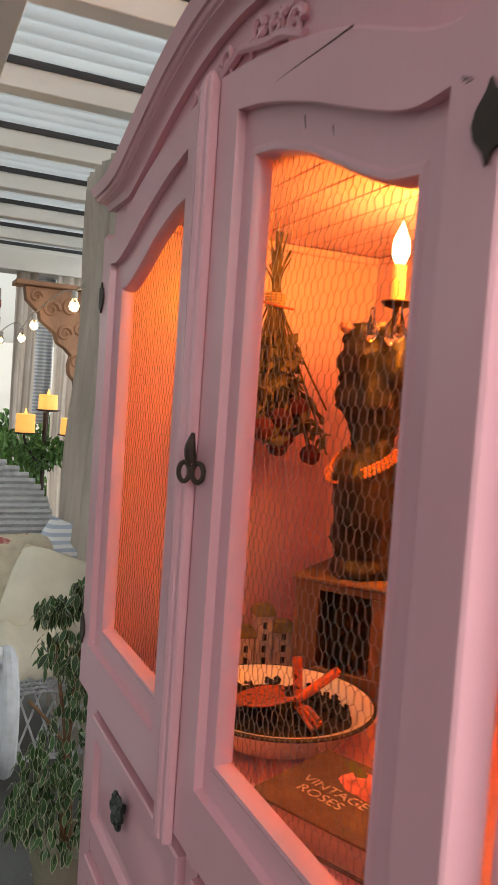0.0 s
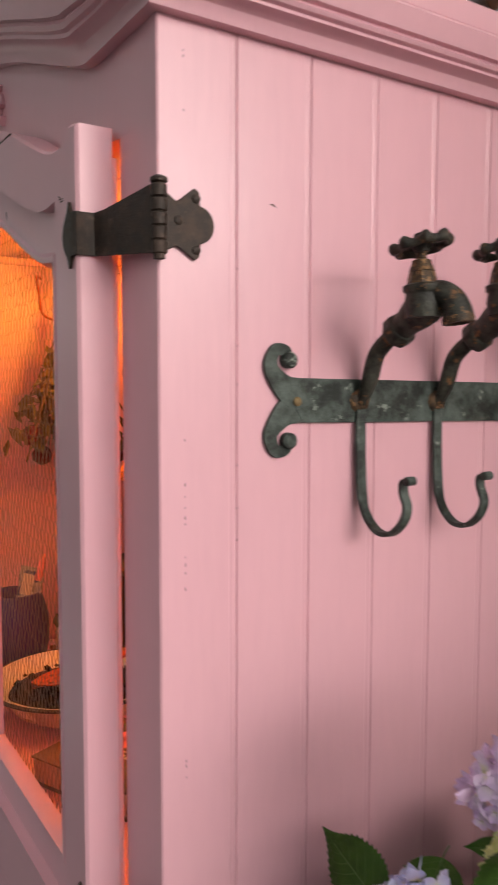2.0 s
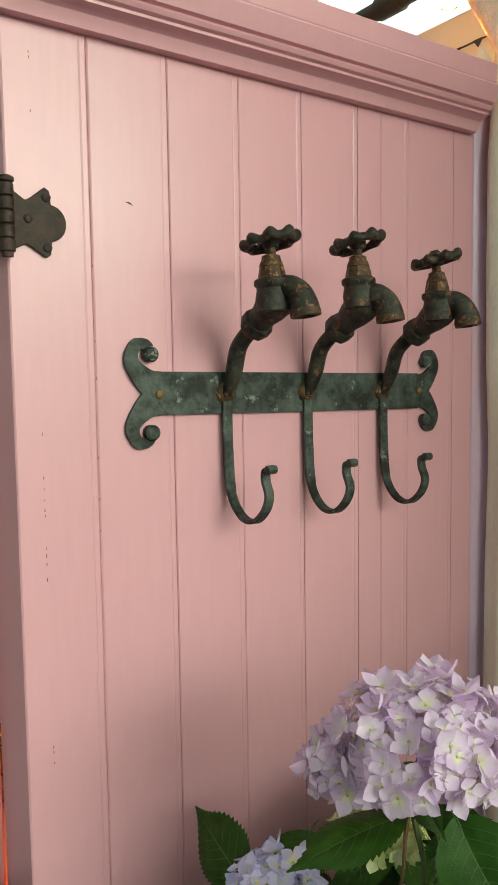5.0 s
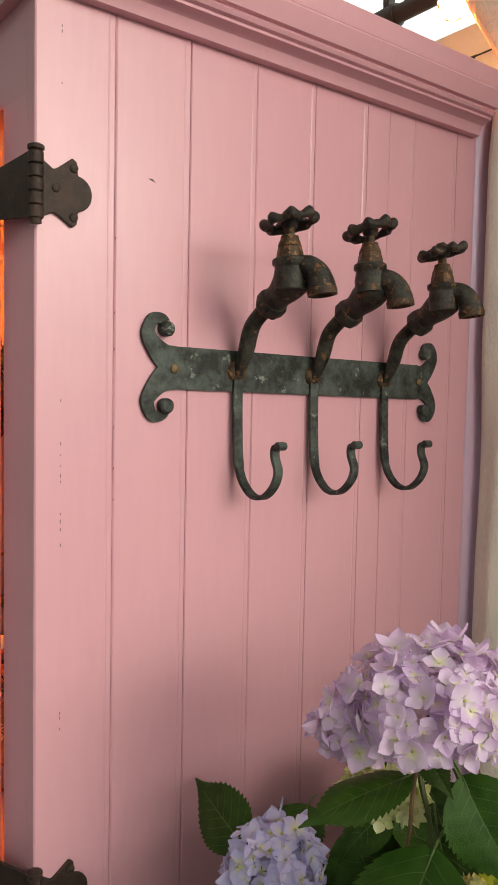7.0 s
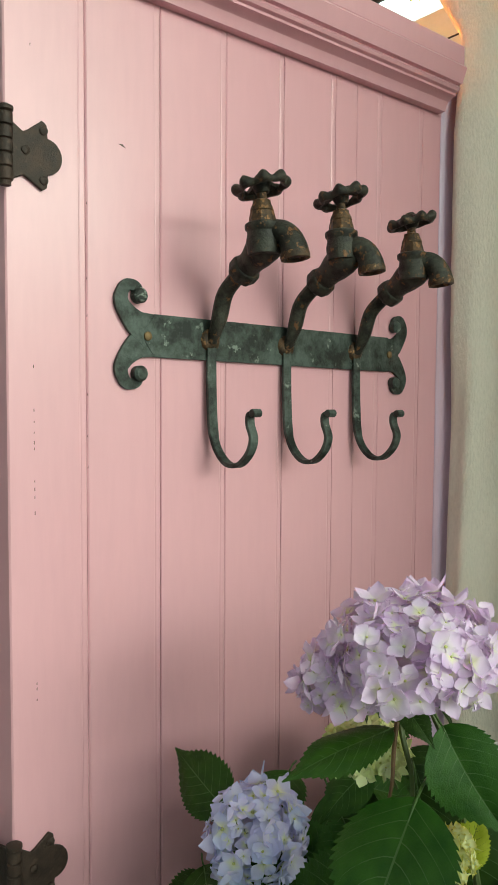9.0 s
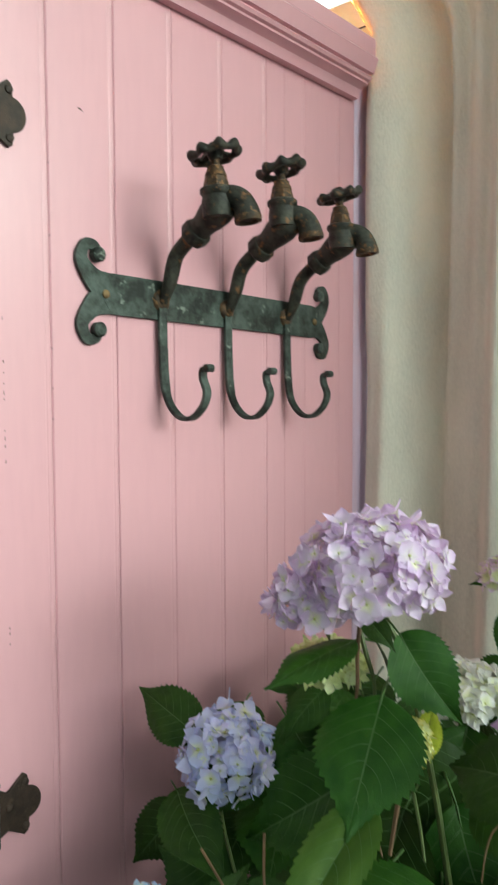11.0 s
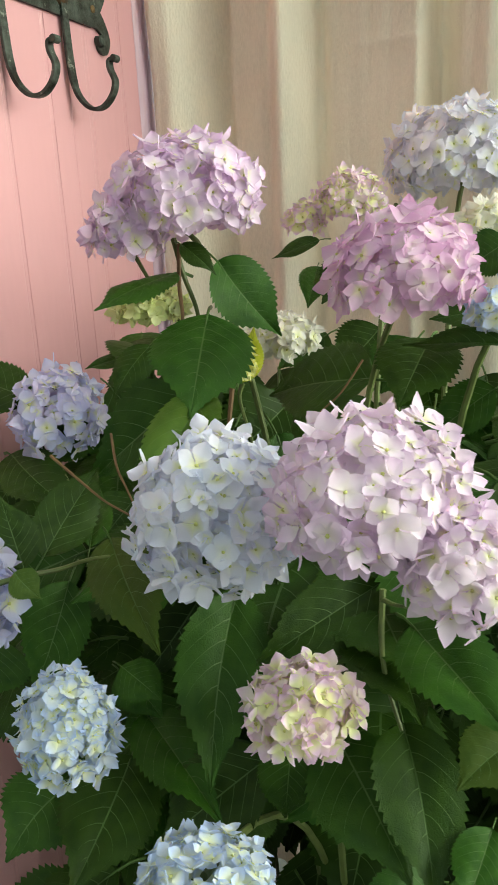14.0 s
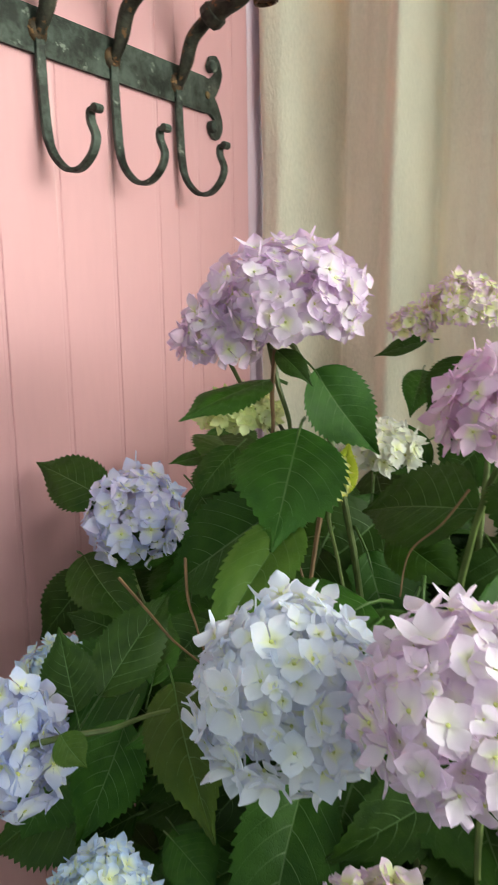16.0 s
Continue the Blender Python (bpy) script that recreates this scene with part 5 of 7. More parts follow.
# ---------------------------------------------------------------- curtain beside the wardrobe
def fold_depth(folds, y):
    """Depth of the cloth along y through (y, depth) pairs, smooth between them; repeats past the end."""
    lo, hi = folds[-1][0], folds[0][0]
    y = lo + (y - lo) % (hi - lo)
    for (ya, da), (yb, db) in zip(folds, folds[1:]):
        if yb <= y <= ya:
            return lerp(Vector((da, 0, 0)), Vector((db, 0, 0)), smoothstep((ya - y) / (ya - yb))).x
    return 0.0


GAUZE = material("grey_gauze", (0.62, 0.56, 0.50), 0.9, vary=0.13, scale=7, fine=380, bump=0.6, stretch=(1, 1, 0.35), translucent=0.25, spec=0.1)


def curtain(x0, ya, yb, z0, z1, seed, amp=0.022, wave=0.115, n=160, name="curtain", axis="y", label="", folds=(), flare=0.0):
    rng = random.Random(seed)
    ph = [rng.uniform(0, 6.3) for _ in range(6)]
    g = Geo()
    rows = []
    levels = [z0 + (z1 - z0) * j / 18 for j in range(19)]
    levels = sorted(levels + ([1.425, 1.436, 1.440, 1.444, 1.448, 1.460] if folds else []))
    for j in range(len(levels)):
        z = levels[j]
        v = (z - z0) / (z1 - z0)
        row = []
        for i in range(n + 1):
            u = i / n
            s = ya + (yb - ya) * u
            edge = (0.14 * smoothstep((z - 1.90) / 0.3) * (1 - u) ** 6) if folds else 0.0
            a = amp * (0.55 + 0.45 * (1 - v))
            w = s + 0.012 * math.sin(2.1 * z + ph[3] + s * 5)
            d = a * (math.sin(2 * math.pi * w / wave + ph[0] + 1.3 * math.sin(w * 9 + ph[4])) + 0.40 * math.sin(2 * math.pi * w / (wave * 0.47) + ph[1]) + 0.14 * math.sin(2 * math.pi * w / (wave * 0.23) + ph[2] + z))
            if folds:
                wf = min(0.3919, s + (0.010 * math.sin(2.3 * (z - 1.45) + s * 7) + 0.05 * (z - 1.45) * s) * smoothstep((0.33 - s) / 0.08))
                d = fold_depth(folds, wf) * (1.85 - 0.5 * v) + 0.0022 * math.sin(wf * 95 + z * 2 + ph[1]) + 0.0014 * math.sin(wf * 210 + ph[2] + 3 * z)
                d += 0.0085 * math.sin(2 * math.pi * wf / 0.047 + 0.9 * math.sin(wf * 31)) * smoothstep((z - 1.25) / 0.7) * smoothstep((0.33 - s) / 0.03)
                d -= (0.010 + 0.10 * max(-0.02, min(0.15, z - 1.43))) * smoothstep((s - 0.25) / 0.07) * (1 - smoothstep((z - 1.80) / 0.16))
                d -= 0.0025 * math.exp(-((z - 1.442 - 0.05 * s) / 0.005) ** 2) * math.exp(-((s + 0.03) / 0.06) ** 4)
            d += 0.006 * math.sin(z * 6 + s * 11 + ph[5])
            d -= flare * smoothstep((1.9 - z) / 1.2)
            row.append((x0 + d, s + edge, z) if axis == "y" else (s, x0 + d, z))
        rows.append(row)
    g.loft(rows, closed=False)
    ob = solo(name, g, LINEN if folds else GAUZE, label or "beige linen curtain hanging in soft folds", "curtain", angle=180)
    sl = ob.modifiers.new("cloth", "SOLIDIFY")
    sl.thickness = 0.0016
    return ob


FOLDS = [(0.392, -0.004), (0.352, -0.006), (0.334, -0.012), (0.316, -0.032), (0.297, -0.036), (0.247, 0.020), (0.240, 0.021), (0.222, 0.002), (0.203, -0.002), (0.17, -0.006), (0.134, -0.024), (0.097, 0.020), (0.090, 0.021), (0.066, 0.006),
         (0.0, -0.006), (-0.066, -0.020), (-0.086, 0.022), (-0.094, 0.022), (-0.13, -0.010), (-0.17, -0.024), (-0.205, 0.012), (-0.22, 0.014)]
curtain(1.112, 0.327, -0.62, 0.02, 2.485, 3, n=240, folds=FOLDS)

# ---------------------------------------------------------------- floor, roof and the rest of the terrace
solo("floor", Geo().box((-6, -9, -0.1), (9, 12, 0.0)), FLOOR, "dark grey stone terrace floor", "floor", "structure")

# ---------------------------------------------------------------- roof: white rafters, corrugated translucent sheets between them
for k in range(13):
    y = 2.98 + 0.75 * (k - 4)
    if y > 7.6:
        continue
    g = Geo().box((-1.55, y, 2.525), (1.62, y + 0.09, 2.635))
    rf = thing("rafter", (0, y + 0.045, 2.525), "white painted wooden roof rafter with a dark strip along its upper edge", "rafter", group="roof rafters")
    part("beam", g, WHITE, rf, bevel=0.004)
    # thin dark strip on the near face, just under the roof sheet
    part("seal", Geo().box((-1.55, y - 0.006, 2.606), (1.60, y - 0.0005, 2.634)), DARK, rf, "thin dark strip along the rafter's upper edge")
    part("edge_strip", Geo().box((-1.55, y + 0.0905, 2.56), (1.60, y + 0.098, 2.60)), OLD_EDGE, rf, "bare brown wooden edge")
g = Geo()
n = 1400
g.loft([[(x, -0.9 + 8.6 * i / n, 2.676 - 0.040 * math.cos(math.pi * (8.6 * i / n) / 0.105) ** 8) for i in range(n + 1)] for x in (-1.6, 1.75)], closed=False)
solo("roof_sheet", g, POLY, "translucent white corrugated plastic roof", "roof", "structure", angle=180)
solo("eaves_beam", Geo().box((0.10, -0.4, 2.415), (0.27, 7.6, 2.523)), WHITE, "white painted beam under the rafters", "beam", bevel=0.004)

# boards and pipe behind the wardrobe, seen over its top
g = Geo()
for k in range(3):
    g.box((1.62, -1.2, 1.70 + 0.208 * k), (1.66, 1.9, 1.904 + 0.208 * k))
solo("wall_boards", g, WHITE, "white boarded wall under the roof", "wall", "structure", bevel=0.003)
g = Geo()
for y in (-1.2, 1.81):
    g.box((1.60, y, 0.0), (1.66, y + 0.09, 1.70))
    g.box((1.60, y, 2.33), (1.66, y + 0.09, 2.49))
solo("wall_posts", g, WHITE, "white painted posts of the terrace wall", "posts", "structure")
pipe = thing("pipe", (1.56, 1.0, 2.36), "dark round pipe fixed under the roof", "pipe")
part("pipe_run", Geo().tube([(1.56, -1.2, 2.385), (1.56, 2.2, 2.385)], 0.021, 14), DARK, pipe)
for y in (-0.6, 0.97):
    part("collar", Geo().tube([(1.56, y, 2.385), (1.56, y + 0.07, 2.385)], 0.0265, 14), DARK, pipe)
    part("bracket", Geo().box((1.55, y + 0.02, 2.40), (1.57, y + 0.04, 2.64)), DARK, pipe)


# ---------------------------------------------------------------- string lights and bunting
def emitter(name, colour, strength):
    return material(name, colour, 0.4, vary=0.02, bump=0, emit=(colour, strength))


GLOW = emitter("lamp_glow", (1.0, 0.62, 0.25), 14.0)
FLAME = emitter("flame_bulb", (1.0, 0.70, 0.30), 22.0)
CANDLE_GLOW = emitter("candle_glow", (1.0, 0.5, 0.08), 3.0)
BLACK = material("black_plastic", (0.02, 0.02, 0.02), 0.5)
CABLE = material("pale_cable", (0.45, 0.43, 0.40), 0.6)
GLASS = bpy.data.materials.new("clear_glass")
GLASS.use_nodes = True
GLASS.node_tree.nodes["Principled BSDF"].inputs["Transmission Weight"].default_value = 1.0
GLASS.node_tree.nodes["Principled BSDF"].inputs["Roughness"].default_value = 0.02

string_light = thing("string_light", (0.74, 3.6, 1.83), "string of warm glowing bulbs under the roof", "string lights")
bulbs = [(1.10, 0.435, 2.066), (0.74, 3.6, 1.83), (0.722, 4.6, 1.80), (0.743, 5.2, 1.756), (0.70, 5.9, 1.77)]
for i, b in enumerate(bulbs):
    r = 0.024
    g = Geo().lathe([(0.0, -r), (r * 0.55, -r * 0.85), (r, -r * 0.1), (r * 0.9, r * 0.55), (r * 0.5, r * 1.2), (r * 0.42, r * 1.5)], pose(*b), 16)
    part("glass_bulb", g, GLASS, string_light).visible_shadow = False
    part("filament", Geo().lathe([(0.0, -0.012), (0.007, -0.006), (0.007, 0.012), (0.0, 0.018)], pose(*b), 10), GLOW, string_light)
    part("socket", Geo().lathe([(r * 0.5, r * 1.45), (r * 0.62, r * 1.5), (r * 0.62, r * 2.7), (0.004, r * 3.1)], pose(*b), 12), CABLE, string_light)
sup = [Vector(b) + Vector((0, 0, 0.07)) for b in bulbs]
for i in range(len(sup) - 1):
    a, b = sup[i], sup[i + 1]
    mid = (a + b) / 2 + Vector((0.05, 0, 0.10 if i else 0.25))
    part("cable", Geo().tube(bezier(a, mid, b, 14), 0.003, 6), CABLE, string_light)
part("cable", Geo().tube(chain([sup[1], (0.86, 2.9, 2.0), (1.0, 2.65, 2.49)]), 0.003, 6), CABLE, string_light)
part("cable", Geo().tube(chain([sup[0], (1.10, 0.40, 2.3), (1.12, 0.42, 2.49)]), 0.003, 6), CABLE, string_light)

bunting = thing("bunting", (1.61, 0.6, 2.15), "small bunting flags on a cord along the wall boards", "bunting")
part("cord", Geo().tube([(1.612, -0.4, 2.262), (1.612, 0.5, 2.246), (1.612, 0.85, 2.240), (1.612, 1.3, 2.232), (1.612, 2.0, 2.25)], 0.002, 6), DARK, bunting)
PALE_BLUE = material("pale_blue_cloth", (0.55, 0.70, 0.82), 0.9)
for y, w, h, drop, mt in ((0.968, 0.018, 0.022, 0.0, DARK), (0.852, 0.018, 0.022, 0.0, DARK), (0.788, 0.014, 0.018, 0.0, DARK), (0.776, 0.024, 0.078, 0.012, PALE_BLUE), (0.64, 0.024, 0.078, 0.012, PALE_BLUE)):
    z = 2.246 - (y - 0.5) * 0.017 - drop
    kite = [(-w, 0), (w, 0), (0, -h)] if mt is DARK else [(0, 0), (w, -h * 0.5), (0, -h), (-w, -h * 0.55)]
    m = Matrix(((0, 0, 1, 1.606 - drop * 0.2), (1, 0, 0, y), (0, 1, 0, z), (0, 0, 0, 1)))
    part("flag", Geo().prism(kite, m, 0.0015), mt, bunting, smooth=False)

# ---------------------------------------------------------------- inside the wardrobe
SHELF = 0.875
DRIED = material("dried_stems", (0.12, 0.072, 0.028), 0.9, vary=0.4, scale=40)
DRIED_LEAF = material("dried_leaves", (0.14, 0.10, 0.032), 0.9, vary=0.5, scale=30, island=0.4)
DRIED_ROSE = material("dried_roses", (0.11, 0.014, 0.014), 0.9, vary=0.4, scale=60)
TWINE = material("twine", (0.40, 0.26, 0.12), 0.9)
RED_IRON = material("red_wire", (0.35, 0.06, 0.03), 0.5)
rng = random.Random(8)
bunch = thing("dried_bouquet", (0.75, 1.53, 1.68), "bunch of dried roses hung upside down on the wardrobe wall", "dried flowers")
TX, TY, TZ = 0.735, 1.50, 1.668
for k in range(34):
    a, r0 = rng.uniform(0, 6.3), rng.uniform(0.1, 1)
    d = Vector((math.cos(a), math.sin(a) * 0.45, 0)) * r0
    topz = TZ + rng.uniform(0.07, 0.15)
    low = Vector((TX, TY, 0)) + d * rng.uniform(0.12, 0.19) + Vector((0.01, 0, TZ - rng.uniform(0.2, 0.33)))
    g = Geo().tube(chain([Vector((TX, TY, topz)) + d * 0.035, Vector((TX, TY, TZ)) + d * 0.016, low]), 0.0023, 5)
    part("stalk", g, DRIED, bunch)
    if k < 15:
        g = Geo().lathe([(0.0, -0.028), (0.014, -0.026), (0.024, -0.012), (0.022, 0.004), (0.012, 0.014), (0.003, 0.018)], Matrix.Translation(low) @ pose(0, 0, 0, rng.uniform(-30, 30), rng.uniform(-30, 30), 0), 9)
        part("rose", g, DRIED_ROSE, bunch, "dark red dried rose")
g = Geo()
for k in range(330):
    u = rng.uniform(0.25, 1)
    a = rng.uniform(0, 6.3)
    c = Vector((TX + 0.01 * u + 0.17 * u * math.cos(a) * rng.uniform(0.2, 1), TY + 0.05 * u * math.sin(a), TZ - 0.30 * u))
    m = Matrix.Translation(c) @ pose(0, 0, 0, rng.uniform(0, 360), rng.uniform(0, 360), rng.uniform(0, 360))
    s = rng.uniform(0.012, 0.03)
    g.add([m @ Vector(p) for p in ((-s, 0, 0), (-0.3 * s, 0.5 * s, 0.2 * s), (s, 0, 0.1 * s), (-0.3 * s, -0.5 * s, 0.25 * s), (0.2 * s, 0, -0.2 * s))], [(0, 1, 4), (1, 2, 4), (2, 3, 4), (3, 0, 4)])
tagged(part("dry_foliage", g, DRIED_LEAF, bunch), kind="stuff")
g = Geo()
for k in range(5):
    g.tube([(TX + 0.02 * math.cos(t), TY + 0.018 * math.sin(t), TZ - 0.01 + 0.006 * k) for t in [i * math.pi / 8 for i in range(17)]], 0.003, 6)
part("twine_tie", g, TWINE, bunch)
g = Geo().tube(chain([(TX - 0.03, FAR - 0.022, TZ + 0.10), (TX - 0.055, TY + 0.05, TZ + 0.10), (TX - 0.06, TY + 0.02, TZ + 0.06), (TX - 0.055, TY, TZ + 0.005), (TX, TY - 0.02, TZ - 0.012), (TX + 0.035, TY - 0.02, TZ - 0.015)]), 0.003, 7)
part("wire_hook", g, RED_IRON, bunch, "thin red wire hook")

# chandelier
BRONZE = material("dark_bronze", (0.045, 0.03, 0.02), 0.4, 0.8, vary=0.3)
CANDLE_SLEEVE = material("candle_sleeve", (0.85, 0.72, 0.48), 0.5)
chandelier = thing("chandelier", (0.86, 1.06, 1.80), "small bronze chandelier with flame bulbs and crystal drops", "chandelier")
CX, CY = 0.865, 1.06
part("chain", Geo().tube([(CX, CY, 1.814), (CX, CY, 1.70)], 0.004, 8), BRONZE, chandelier)
part("stem", Geo().lathe([(0.0, 1.56), (0.012, 1.565), (0.018, 1.59), (0.008, 1.61), (0.014, 1.64), (0.006, 1.66), (0.005, 1.72), (0.0, 1.722)], pose(CX, CY, 0), 14), BRONZE, chandelier)
rng = random.Random(2)
for k in range(4):
    a = radians(132 + 90 * k)
    ex, ey = CX + 0.10 * math.cos(a), CY + 0.11 * math.sin(a)
    part("arm", Geo().tube(chain([(CX, CY, 1.60), (CX + 0.05 * math.cos(a), CY + 0.055 * math.sin(a), 1.575), (ex, ey, 1.60), (ex, ey, 1.632)]), 0.0045, 8), BRONZE, chandelier)
    part("drip_pan", Geo().lathe([(0.005, 1.628), (0.022, 1.634), (0.029, 1.641), (0.028, 1.643), (0.006, 1.637)], pose(ex, ey, 0), 18), BRONZE, chandelier)
    part("candle", Geo().lathe([(0.0, 1.638), (0.0125, 1.638), (0.0125, 1.706), (0.010, 1.708), (0.0, 1.708)], pose(ex, ey, 0), 14), CANDLE_SLEEVE, chandelier, "cream candle sleeve")
    part("flame_bulb", Geo().lathe([(0.008, 1.708), (0.0145, 1.722), (0.0165, 1.735), (0.0135, 1.752), (0.006, 1.770), (0.0015, 1.782), (0.0, 1.783)], pose(ex, ey, 0), 14), FLAME, chandelier, "glowing flame-shaped bulb").visible_shadow = False
    lamp("flame_bulb_light", (ex, ey, 1.735), (1.3, 6.4, 6.8, 1.4)[k], (1.0, 0.345, 0.010), 0.03)
    for q in range(4):
        b = a + q * math.pi / 2 + 0.4
        dx, dy = ex + 0.042 * math.cos(b), ey + 0.042 * math.sin(b)
        g = Geo().lathe([(0.0, 0.0), (0.004, -0.005), (0.004, -0.016), (0.011, -0.042), (0.0115, -0.052), (0.006, -0.062), (0.0, -0.064)], pose(dx, dy, 1.632), 7)
        part("crystal_drop", g, GLASS, chandelier, "clear crystal drop", smooth=False)

# crate and bust
OLD_WOOD = material("old_wood", (0.20, 0.11, 0.05), 0.75, vary=0.3, scale=8, fine=120, stretch=(1, 1, 0.2), bump=0.4)
DARK_BRONZE = material("dark_statue", (0.034, 0.026, 0.015), 0.45, 0.3, vary=0.7, scale=30, fine=160, bump=0.6)
BX, BY = 0.885, 1.32
crate = thing("wooden_crate", (BX, BY, SHELF), "brown wooden box with a dark opening, standing on the shelf", "box")
m = pose(BX, BY, SHELF, 0, 0, 38)
for a, b in (((-0.10, -0.10, 0.0), (0.10, 0.10, 0.012)), ((-0.10, -0.10, 0.215), (0.10, 0.10, 0.23)), ((-0.10, 0.088, 0.012), (0.10, 0.10, 0.215)), ((0.088, -0.10, 0.012), (0.10, 0.088, 0.215)), ((-0.10, -0.10, 0.012), (-0.085, 0.088, 0.06)), ((-0.10, 0.05, 0.06), (-0.085, 0.088, 0.215)), ((-0.085, -0.10, 0.012), (0.088, -0.088, 0.215)), ((-0.10, -0.10, 0.06), (-0.085, -0.06, 0.215))):
    g = Geo().box(a, b)
    g.v = [tuple(m @ Vector(p)) for p in g.v]
    part("board", g, OLD_WOOD, crate, bevel=0.002)
part("lid_edge", Geo().loft([[m @ Vector((x, y, z)) for x, y in ((-0.108, -0.108), (0.108, -0.108), (0.108, 0.108), (-0.108, 0.108))] for z in (0.231, 0.24)]), OLD_WOOD, crate, bevel=0.003)
Z0 = SHELF + 0.241
g = Geo()
sec = [(0.085, 0.06, 0.0), (0.088, 0.062, 0.015), (0.07, 0.05, 0.03), (0.085, 0.058, 0.07), (0.108, 0.062, 0.13), (0.112, 0.06, 0.165), (0.09, 0.052, 0.19), (0.046, 0.044, 0.205), (0.038, 0.04, 0.23), (0.042, 0.05, 0.25), (0.056, 0.066, 0.285), (0.064, 0.076, 0.325), (0.068, 0.078, 0.36), (0.058, 0.066, 0.395), (0.034, 0.04, 0.415), (0.0, 0.0, 0.42)]
rot = Matrix.Rotation(radians(38), 3, "Z")
rings = []
for j in range(61):
    q = j / 60 * (len(sec) - 1)
    i0 = min(int(q), len(sec) - 2)
    t = q - i0
    rx, ry, z = (sec[i0][c] * (1 - t) + sec[i0 + 1][c] * t for c in range(3))
    ring = []
    for k in range(40):
        a = 2 * math.pi * k / 40
        d = Vector((math.cos(a), math.sin(a), z * 12))
        rough_ = (0.030 if z > 0.275 else 0.014) * (noise.noise(d * 2.2) + 0.6 * noise.noise(d * 5.0))
        p = rot @ Vector(((rx + (rough_ if rx > 0.02 else 0)) * math.cos(a), (ry + (rough_ if ry > 0.02 else 0)) * math.sin(a), z * 1.22))
        ring.append((BX + p.x, BY + p.y, Z0 + p.z))
    rings.append(ring)
g.loft(rings)
solo("bust", g, DARK_BRONZE, "dark antique bust standing on the wooden box", "statue", angle=80)
necklace = thing("necklace", (BX - 0.03, BY - 0.04, Z0 + 0.19), "orange-gold bead necklace hung round the bust", "necklace")
AMBER = material("amber_beads", (0.75, 0.30, 0.08), 0.3, vary=0.2)
for row in range(3):
    for k in range(56):
        a = 2 * math.pi * k / 56
        p = Vector((BX - 0.016, BY - 0.014, Z0 + 0.250)) + Vector(((0.074 + 0.004 * row) * math.cos(a), (0.066 + 0.004 * row) * math.sin(a), -0.046 * math.cos(a - radians(190)) - 0.007 * row))
        part("bead", Geo().lathe([(0, -0.0048), (0.0044, -0.0022), (0.0044, 0.0022), (0, 0.0048)], Matrix.Translation(p), 6), AMBER, necklace)
rosebud = material("faded_pink_cloth", (0.62, 0.28, 0.20), 0.8, vary=0.2)
flowers = thing("head_flowers", (BX - 0.04, BY - 0.02, Z0 + 0.40), "faded pink cloth flowers on the head of the bust", "artificial flowers")
rng = random.Random(6)
for k in range(7):
    a = rng.uniform(0, 6.3)
    part("flower", Geo().lathe([(0, -0.01), (0.012, -0.004), (0.016, 0.006), (0.010, 0.012), (0.004, 0.008), (0, 0.007)], pose(BX - 0.03 + 0.045 * math.cos(a), BY + 0.035 * math.sin(a), Z0 + 0.478 + rng.uniform(0, 0.02), rng.uniform(-40, 40), rng.uniform(-40, 40), 0), 9), rosebud, flowers)

# enamel basin with soil and hand tools
ENAMEL = material("white_enamel", (0.82, 0.78, 0.70), 0.25, vary=0.05)
basin = thing("enamel_basin", (0.63, 1.17, SHELF), "white enamel basin with dark rim, half full of soil", "basin")
part("bowl", Geo().lathe([(0.0, 0.0), (0.105, 0.0), (0.125, 0.012), (0.150, 0.048), (0.158, 0.056), (0.170, 0.060), (0.168, 0.063), (0.154, 0.060), (0.140, 0.045), (0.115, 0.012), (0.0, 0.008)], pose(0.63, 1.17, SHELF), 48), ENAMEL, basin)
part("rim", Geo().lathe([(0.168, 0.0575), (0.1735, 0.0595), (0.1735, 0.0625), (0.168, 0.0645)], pose(0.63, 1.17, SHELF), 48, caps=False), BLACK, basin, "dark blue-black enamel rim")
rng = random.Random(9)
g = Geo().lathe([(0.133, 0.036), (0.11, 0.044), (0.06, 0.047), (0.0, 0.049)], pose(0.63, 1.17, SHELF), 30)
for k in range(160):
    a, r = rng.uniform(0, 6.3), 0.128 * math.sqrt(rng.random())
    q = rng.uniform(0.004, 0.009)
    g.lathe([(0, -q), (q, 0), (0, q)], pose(0.63 + r * math.cos(a), 1.17 + r * math.sin(a), SHELF + 0.046 + q * 0.4, rng.uniform(0, 90), 0, rng.uniform(0, 90)), 5)
tagged(part("soil", g, SOIL, basin, smooth=False), kind="stuff")
TOOL = material("orange_tool", (0.55, 0.13, 0.05), 0.35, 0.3, vary=0.3, scale=90, second=(0.10, 0.035, 0.025), second_at=(0.56, 0.64))
trowel = thing("hand_trowel", (0.60, 1.14, SHELF + 0.06), "orange-red hand trowel lying in the soil", "trowel")
blade = []
for i in range(9):
    u = i / 8
    w = 0.042 * math.sin(math.pi * min(1, 0.25 + 0.75 * u)) ** 0.7 + 0.002
    c = lerp((0.625, 1.13, SHELF + 0.075), (0.535, 1.165, SHELF + 0.058), u)
    s_ = Vector((0.36, 0.93, 0)) * w
    blade.append([c + s_ + Vector((0, 0, 0.010)), c + Vector((0, 0, -0.002)), c - s_ + Vector((0, 0, 0.010)), c - s_ + Vector((0, 0, 0.0125)), c + Vector((0, 0, 0.0005)), c + s_ + Vector((0, 0, 0.0125))])
part("blade", Geo().loft(blade), TOOL, trowel, angle=60)
